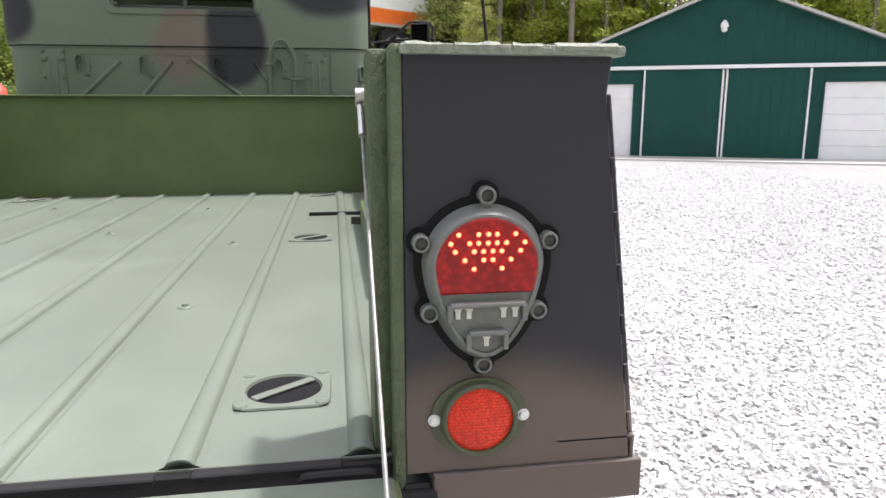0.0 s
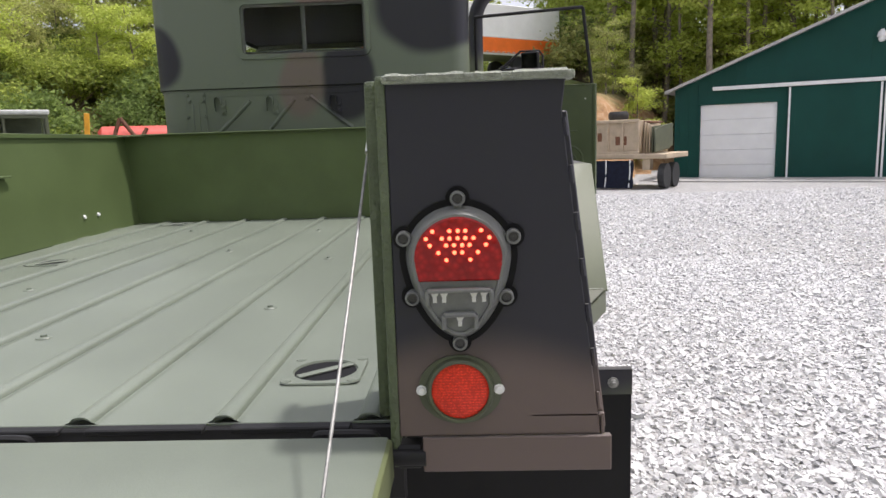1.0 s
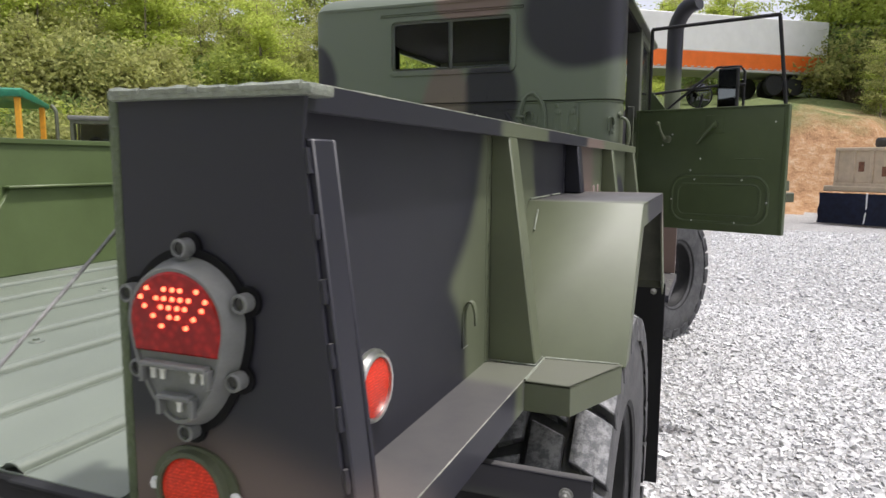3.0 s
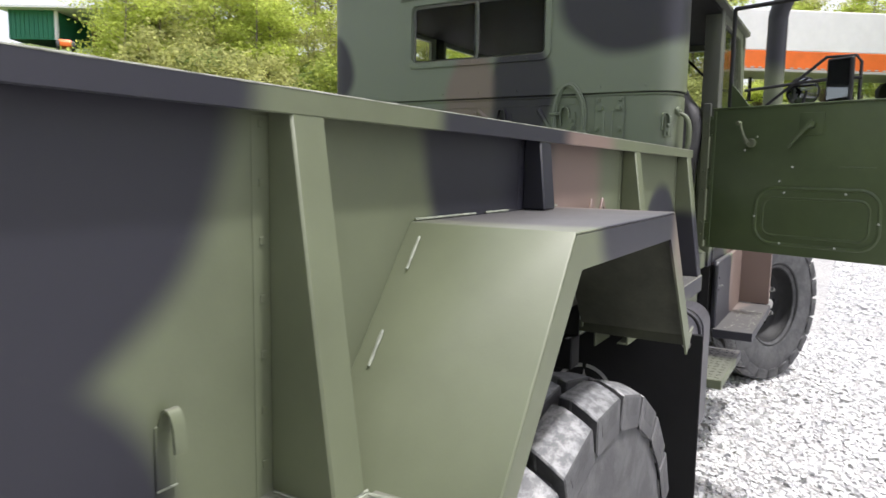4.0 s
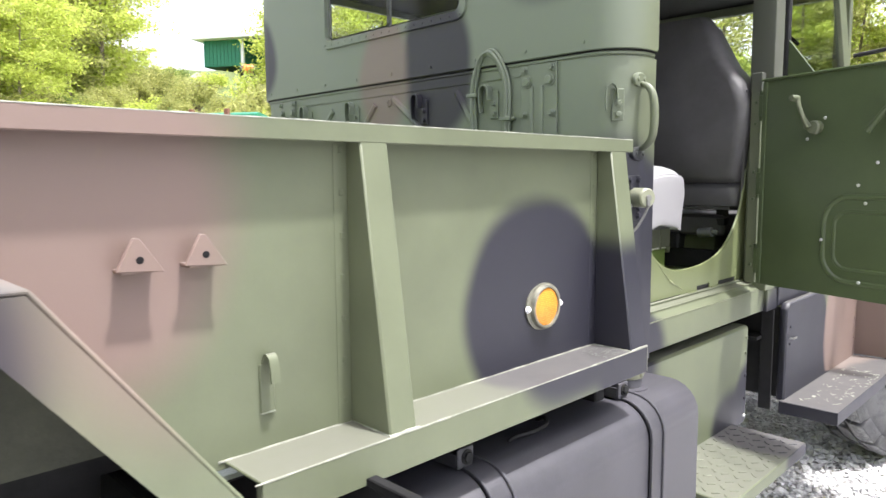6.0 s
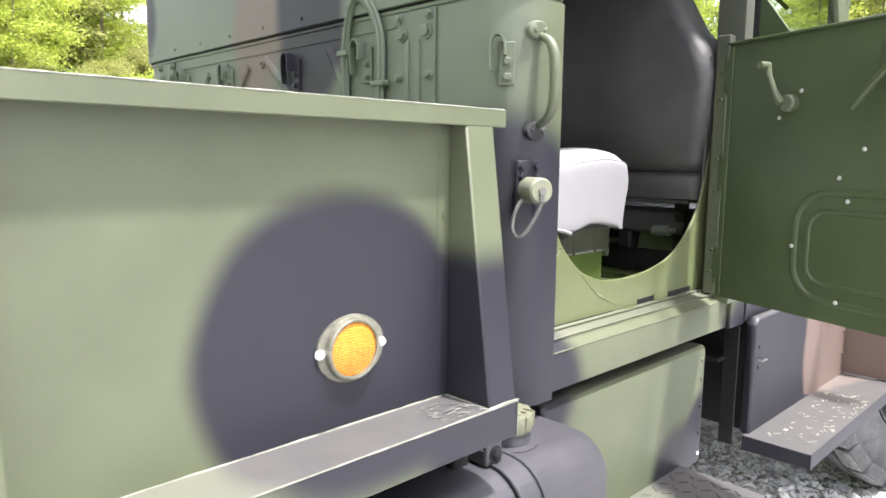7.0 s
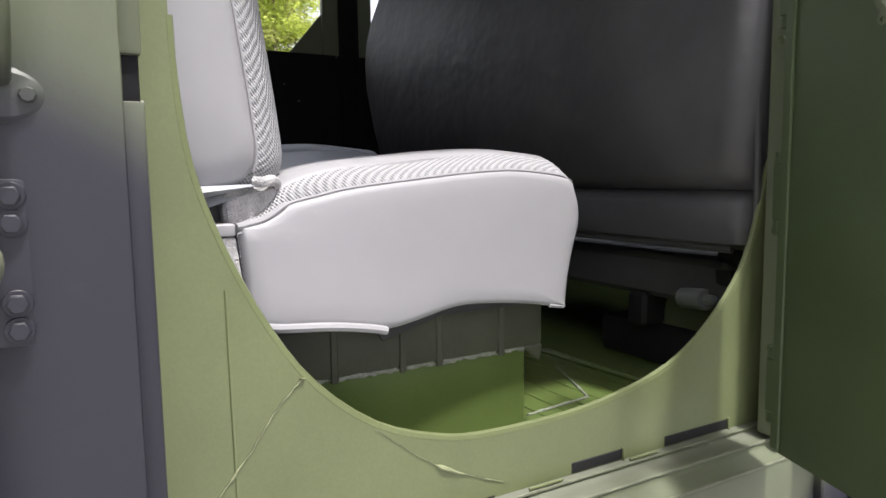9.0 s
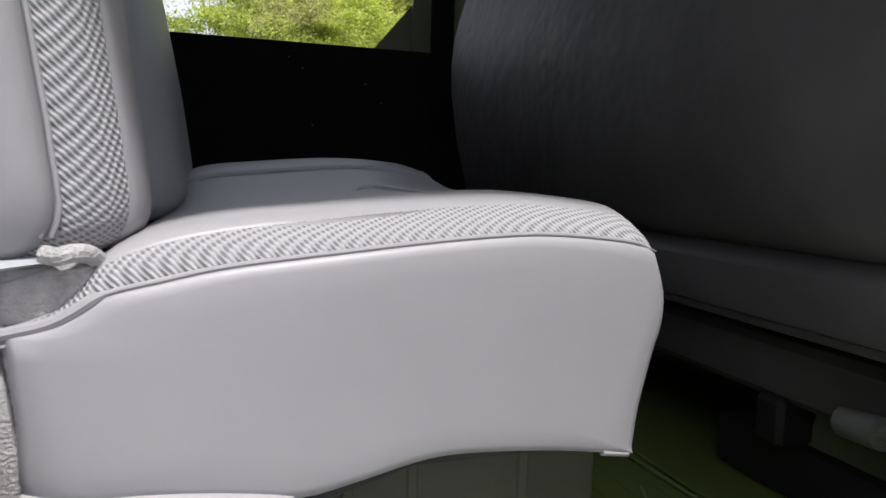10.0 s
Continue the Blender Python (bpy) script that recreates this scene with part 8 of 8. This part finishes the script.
mF = Matrix.Translation((4.05, 21.55, 0.0)) @ Matrix.Rotation(radians(-33), 4, 'Z') @ Matrix.Diagonal((0.80, 1.0, 1.0, 1.0))


def fpart(name, bm, mat, parent, label=""):
    bm.transform(mF)
    return part(name, bm, mat, parent, label)


bm = B()
box(bm, -0.6, 1.78, 0, 2.0, 1.06, 2.02, 0.02)
body = fpart("cargo_body", bm, tan, tanb, "desert tan ribbed cargo body")
bm = B()
for x in (-0.6, -0.05, 0.52, 1.10, 1.69):
    box(bm, x, x + 0.09, -0.06, 0.01, 1.04, 2.04, 0.01)
for z in (1.02, 1.97):
    box(bm, -0.6, 1.80, -0.07, 0.01, z, z + 0.09, 0.01)
fpart("body_rib", bm, tan, body)
bm = B()
for x, z in ((0.14, 1.42), (0.86, 1.30), (1.12, 1.30)):
    box(bm, x, x + 0.18, -0.012, 0.004, z, z + 0.26, 0.01)
fpart("access_plate", bm, rust, body)
for k in range(5):
    bm = B()
    box(bm, 1.84 + 0.13 * k, 1.89 + 0.13 * k, 0.1, 1.8, 1.05, 2.0 - 0.06 * k, 0.01, m=Matrix.Rotation(radians(3 * k - 6), 4, 'X'))
    fpart("stacked_panel", bm, tan if k < 3 else olive_far, tanb, "panel leaning on the cargo body")
bm = B()
box(bm, -0.9, 2.85, -0.1, 2.1, 0.88, 1.03, 0.02)
box(bm, 1.9, 2.2, 0.0, 0.3, 0.55, 0.88, 0.02)
fpart("deck", bm, tan, tanb, "tan trailer deck")
for x in (0.0, 0.85):
    bm = B()
    turned(bm, [(0.24, -0.12), (0.37, -0.12), (0.37, 0.12), (0.2, 0.12)], (2.66, 0.2 + x, 0.37), 'x', 24, True)
    wq = fpart("wheel", bm, rubber, tanb, "worn trailer wheel")
    bm = B()
    turned(bm, [(0.22, -0.125), (0.16, -0.10), (0.05, -0.13), (0.001, -0.13)], (2.66, 0.2 + x, 0.37), 'x', 20)
    fpart("rim", bm, tan, wq)
bm = B()
turned(bm, [(0.20, -0.13), (0.33, -0.13), (0.38, -0.06), (0.38, 0.06), (0.33, 0.13), (0.20, 0.13)], (0.55, 0.9, 2.20), 'z', 24, True)
fpart("spare_tyre", bm, rubber, tanb)
bm = B()
box(bm, 1.05, 2.0, 0.4, 1.4, 2.04, 2.10, 0.01, m=Matrix.Rotation(radians(3), 4, 'Y'))
fpart("loose_sheet", bm, rust, tanb)
bm = B()
rings = []
for i in range(15):
    x = -0.9 + 2.6 * i / 14
    rings.append([(x, -0.25 + 0.05 * math.sin(3.1 * i + 2.3 * j) - 0.10 * (1 - j / 5), 0.02 + 0.82 * j / 5) for j in range(6)])
loft(bm, rings, closed=False, caps=False)
bmesh.ops.solidify(bm, geom=bm.faces[:], thickness=0.02)
bm.transform(mF)
tarp_e = part("tarpaulin", bm, blue_tarp)
tagged(tarp_e, "navy blue tarpaulin hanging by the flatbed", "tarpaulin")
bm = B()
for x in (0.62, 1.55):
    tube(bm, [mF @ Vector((x, -0.36, 0.05)), mF @ Vector((x + 0.02, -0.30, 0.45)), mF @ Vector((x, -0.27, 0.86))], 0.02, 6)
part("tarp_rope", bm, barn_white, tarp_e)


# ---- parked trucks and machines ----
def parked_truck(paint, label):
    """Front half of an old military truck, nose along -y."""
    e = thing("parked_truck", (0, 0, 0), label, "truck", "parked trucks")
    bm = B()
    prism(bm, [(-0.52, 0.75), (0.52, 0.75), (0.50, 1.25), (0.38, 1.42), (-0.38, 1.42), (-0.50, 1.25)], 'y', -1.9, -0.4, 0.03, 2)
    part("hood", bm, paint, e)
    bm = B()
    box(bm, -0.48, 0.48, -1.96, -1.9, 0.72, 1.36, 0.02)
    for k in range(9):
        box(bm, -0.42 + 0.1 * k, -0.38 + 0.1 * k, -1.99, -1.95, 0.78, 1.30, 0.005)
    part("grille", bm, paint, e)
    for s in (-1, 1):
        bm = B()
        prism(bm, folded([(-2.0, 0.85), (-1.95, 1.08), (-0.8, 1.10), (-0.45, 0.62)], -0.02), 'x', s * 0.78 - 0.26, s * 0.78 + 0.26, 0.004)
        part("wing", bm, paint, e)
        bm = B()
        turned(bm, [(0.2, -0.13), (0.48, -0.15), (0.50, -0.10), (0.50, 0.10), (0.48, 0.15), (0.2, 0.13)], (s * 0.82, -1.35, 0.50), 'x', 28, True)
        part("wheel", bm, rubber, e)
        bm = B()
        turned(bm, [(0.10, 0.04), (0.11, 0.0), (0.10, -0.02), (0.0005, -0.04)], (s * 0.72, -2.0, 1.02), 'y', 20, True)
        part("headlight", bm, bright, e)
    bm = B()
    box(bm, -1.1, 1.1, -2.25, -2.12, 0.60, 0.82, 0.02)
    part("bumper", bm, paint, e)
    bm = B()
    box(bm, -0.92, 0.92, -0.45, 1.2, 0.75, 1.62, 0.04, 2)
    part("cab", bm, paint, e)
    bm = B()
    for x0, x1, z0, z1 in ((-0.9, 0.9, 1.60, 1.68), (-0.9, 0.9, 2.12, 2.2), (-0.9, -0.83, 1.68, 2.12), (0.83, 0.9, 1.68, 2.12), (-0.03, 0.03, 1.68, 2.12)):
        box(bm, x0, x1, -0.42, -0.37, z0, z1, 0.008)
    for s in (-1, 1):
        box(bm, s * 0.9 - 0.03, s * 0.9 + 0.03, 0.35, 0.42, 1.6, 2.2, 0.008)
        box(bm, s * 0.9 - 0.03, s * 0.9 + 0.03, 1.12, 1.2, 1.6, 2.2, 0.008)
    part("window_frame", bm, paint, e)
    for x0, x1 in ((-0.83, -0.03), (0.03, 0.83)):
        bm = B()
        box(bm, x0, x1, -0.40, -0.395, 1.68, 2.12, 0)
        p = part("pane", bm, pane_glass, e, "dusty windscreen pane", smooth=0)
        p.visible_shadow = False
    bm = B()
    box(bm, -0.94, 0.94, -0.46, 1.24, 2.185, 2.275, 0.040, 3)
    part("roof", bm, plain("faded_canvas_" + str(len(bpy.data.materials)), (0.50, 0.51, 0.49) if "pale" in label else (0.16, 0.165, 0.15), 0.8, vary=0.2), e, "canvas roof")
    # added panel behind the panes, makes the windows read dark
    bm = B()
    box(bm, -0.86, 0.86, 1.12, 1.16, 1.6, 2.19, 0.01)
    part("window_backing", bm, olive_far, e, "dull olive panel added to darken the windows")
    bm = B()
    box(bm, -0.65, -0.2, 0.7, 0.9, 1.4, 1.88, 0.05, 2)
    part("seat", bm, seat_black, e)
    bm = B()
    box(bm, 0.2, 0.65, 0.7, 0.9, 1.4, 1.88, 0.05, 2)
    part("seat", bm, seat_black, e)
    bm = B()
    turned(bm, [(0.19, -0.012), (0.205, 0.0), (0.19, 0.012)], (-0.42, 0.12, 1.70), 'y', 24, True)
    part("steering_wheel", bm, black_gap, e)
    bm = B()
    tube(bm, smooth_line([(-1.16, -0.4, 1.0), (-1.16, -0.4, 2.2), (-1.18, -0.38, 2.36), (-1.26, -0.32, 2.44)], 5), 0.04, 12)
    part("exhaust_pipe", bm, olive_far, e)
    bm = B()
    box(bm, -1.1, 1.1, 1.35, 4.6, 0.95, 1.55, 0.03)
    part("cargo_bed", bm, paint, e)
    return e


def aim(x, y, tx, ty):
    return math.degrees(math.atan2(ty - y, tx - x)) + 90


def at_az(az, r):
    return r * math.sin(radians(az)), r * math.cos(radians(az))


x, y = at_az(-45.6, 16.6)
pt1 = parked_truck(olive_far, "old olive army truck parked by the bank, dark canvas roof")
pt1.matrix_basis = pose(x + 0.3, y, GZ, 0, 0, aim(x, y, 0, -1)) @ Matrix.Diagonal((0.90, 1.0, 1.12, 1))
x, y = at_az(-35.0, 17.2)
pt2 = parked_truck(olive_far, "old army truck parked by the bank, pale canvas roof")
pt2.matrix_basis = pose(x + 0.3, y, GZ, 0, 0, aim(x, y, 1, -1)) @ Matrix.Diagonal((0.90, 1.0, 1.12, 1))
pt3 = copy_thing(pt1, pose(1.05, 21.6, GZ, 0, 0, aim(1.2, 21.6, 3.2, 12)))

# forklift
fk = thing("forklift", (0, 0, 0), "yellow forklift cage with a green roof beside the bank", "forklift")
for px, py in ((-0.85, -0.6), (0.85, -0.6), (-0.85, 0.9), (0.85, 0.9)):
    bm = B()
    box(bm, px - 0.05, px + 0.05, py - 0.05, py + 0.05, 0.9, 2.62, 0.01)
    part("cage_post", bm, yellow, fk, "yellow cage post")
bm = B()
prism(bm, [(-0.7, 0.45), (1.5, 0.45), (1.5, 1.15), (1.2, 1.25), (-0.5, 1.25), (-0.7, 1.1)], 'x', -0.9, 0.9, 0.06, 2)
part("body", bm, yellow, fk, "yellow body")
bm = B()
prism(bm, [(-0.75, 2.62), (1.1, 2.50), (1.1, 2.60), (-0.6, 2.80), (-0.75, 2.76)], 'x', -0.95, 0.95, 0.03, 2)
part("roof", bm, teal_roof, fk, "green cage roof")
for px in (-0.45, 0.35):
    bm = B()
    box(bm, px, px + 0.10, -1.05, -0.95, 0.2, 2.84, 0.01)
    part("mast_rail", bm, rust, fk, "rusty mast rail")
for px in (-0.75, 0.75):
    for py in (-0.55, 1.1):
        bm = B()
        turned(bm, [(0.2, -0.15), (0.38, -0.15), (0.4, -0.1), (0.4, 0.1), (0.38, 0.15), (0.2, 0.15)], (px, py, 0.4), 'x', 20, True)
        part("wheel", bm, rubber, fk)
x, y = at_az(-57.5, 17.0)
fk.matrix_basis = pose(x + 0.9, y + 0.9, GZ + 0.25, 0, 0, aim(x, y, 2, 1) - 28)

# red implement
rd = thing("red_implement", (0, 0, 0), "faded red farm implement with rusty arms", "implement")
bm = B()
turned(bm, [(0.30, -0.9), (0.42, -0.8), (0.42, 0.8), (0.30, 0.9)], (0, 0, 1.85), 'x', 24, True)
box(bm, -0.8, 0.8, -0.4, 0.4, 0.5, 1.5, 0.05)
part("body", bm, red_paint, rd, "faded red drum")
for a, b in (((-0.9, -0.5, 1.0), (-0.35, -0.5, 2.45)), ((-0.35, -0.5, 2.45), (0.15, -0.5, 1.7)), ((-0.6, -0.55, 1.5), (0.6, -0.55, 1.9)), ((-0.2, -0.5, 1.4), (0.25, -0.5, 2.2))):
    bm = B()
    tube(bm, [a, b], 0.05, 8)
    part("lifting_arm", bm, rust, rd, "rusty lifting arm")
bm = B()
box(bm, -1.32, -1.20, -0.5, -0.4, 0.3, 2.5, 0.01, m=Matrix.Rotation(radians(4), 4, 'Y'))
part("post", bm, yellow, rd, "pale upright post")
x, y = at_az(-25.6, 19.5)
rd.matrix_basis = pose(x, y, GZ, 0, 0, aim(x, y, 0, 0))

# far shed on the hill
shed = thing("far_shed", (0, 0, 0), "long green metal shed with a pale flat roof on the hill", "shed")
bm = B()
box(bm, -6.5, -3.35, 0, 6, 0, 1.95, 0.02)
wall = part("wall", bm, teal_roof, shed, "blue-green metal bay")
bm = B()
for k in range(10):
    box(bm, -6.35 + 0.31 * k, -6.31 + 0.31 * k, -0.03, 0.0, 0.0, 1.95, 0)
part("wall_rib", bm, teal_roof, wall)
for px in (-3.25, 0.4, 3.9, 6.7):
    bm = B()
    box(bm, px - 0.10, px + 0.10, -0.05, 0.15, 0, 1.95, 0.01)
    part("roof_post", bm, barn_white, shed)
bm = B()
box(bm, -3.3, 6.8, 5.0, 5.2, 0, 1.95, 0.01)
part("back_wall", bm, rust, shed, "brown back wall of the open bays")
bm = B()
prism(bm, [(-7.05, 1.95), (7.05, 1.95), (7.05, 2.15), (-7.05, 2.15)], 'y', -0.8, 6.6, 0.02)
part("roof", bm, barn_white, shed, "pale flat roof")
(ax, ay), (bx, by) = at_az(-62.1, 57), at_az(-47.6, 51)
shed.matrix_basis = pose((ax + bx) / 2, (ay + by) / 2, 10.0, 0, 0, math.degrees(math.atan2(by - ay, bx - ax)))

# orange machine beside the shed
om = thing("orange_machine", (0, 0, 0), "small orange tractor standing beside the shed", "tractor")
bm = B()
prism(bm, [(-0.6, 0.35), (0.75, 0.35), (0.75, 0.80), (0.25, 0.90), (0.1, 0.62), (-0.6, 0.62)], 'x', -0.35, 0.35, 0.04, 2)
part("body", bm, orange, om)
for sx in (-0.42, 0.42):
    for yy, r in ((-0.35, 0.36), (0.5, 0.24)):
        bm = B()
        turned(bm, [(0.1, -0.09), (r, -0.09), (r, 0.09), (0.1, 0.09)], (sx, yy, r), 'x', 18, True)
        part("wheel", bm, rubber, om)
x, y = at_az(-57.7, 50)
om.matrix_basis = pose(x, y, ground_z(x, y), 0, 0, 60)

# pale heap of rubble below the shed
bm = B()
rings = []
for i in range(7):
    f = i / 6
    rings.append([((1.9 * (1 - f ** 1.5) + 0.12 * math.sin(5 * a + 3 * f)) * math.cos(a), (1.2 * (1 - f ** 1.5) + 0.10 * math.sin(4 * a + i)) * math.sin(a), -0.6 + 1.5 * f) for a in (2 * math.pi * k / 20 for k in range(20))])
loft(bm, rings)
x, y = at_az(-61.0, 44)
bm.transform(pose(x, y, ground_z(x, y), 0, 0, 30))
heap = part("rubble_heap", bm, plain("pale_rubble", (0.45, 0.41, 0.36), 0.95, vary=0.35, scale=3, fine=20, relief=1.0, dist=0.1))
tagged(heap, "pale heap of rubble and earth on the hill", "heap")
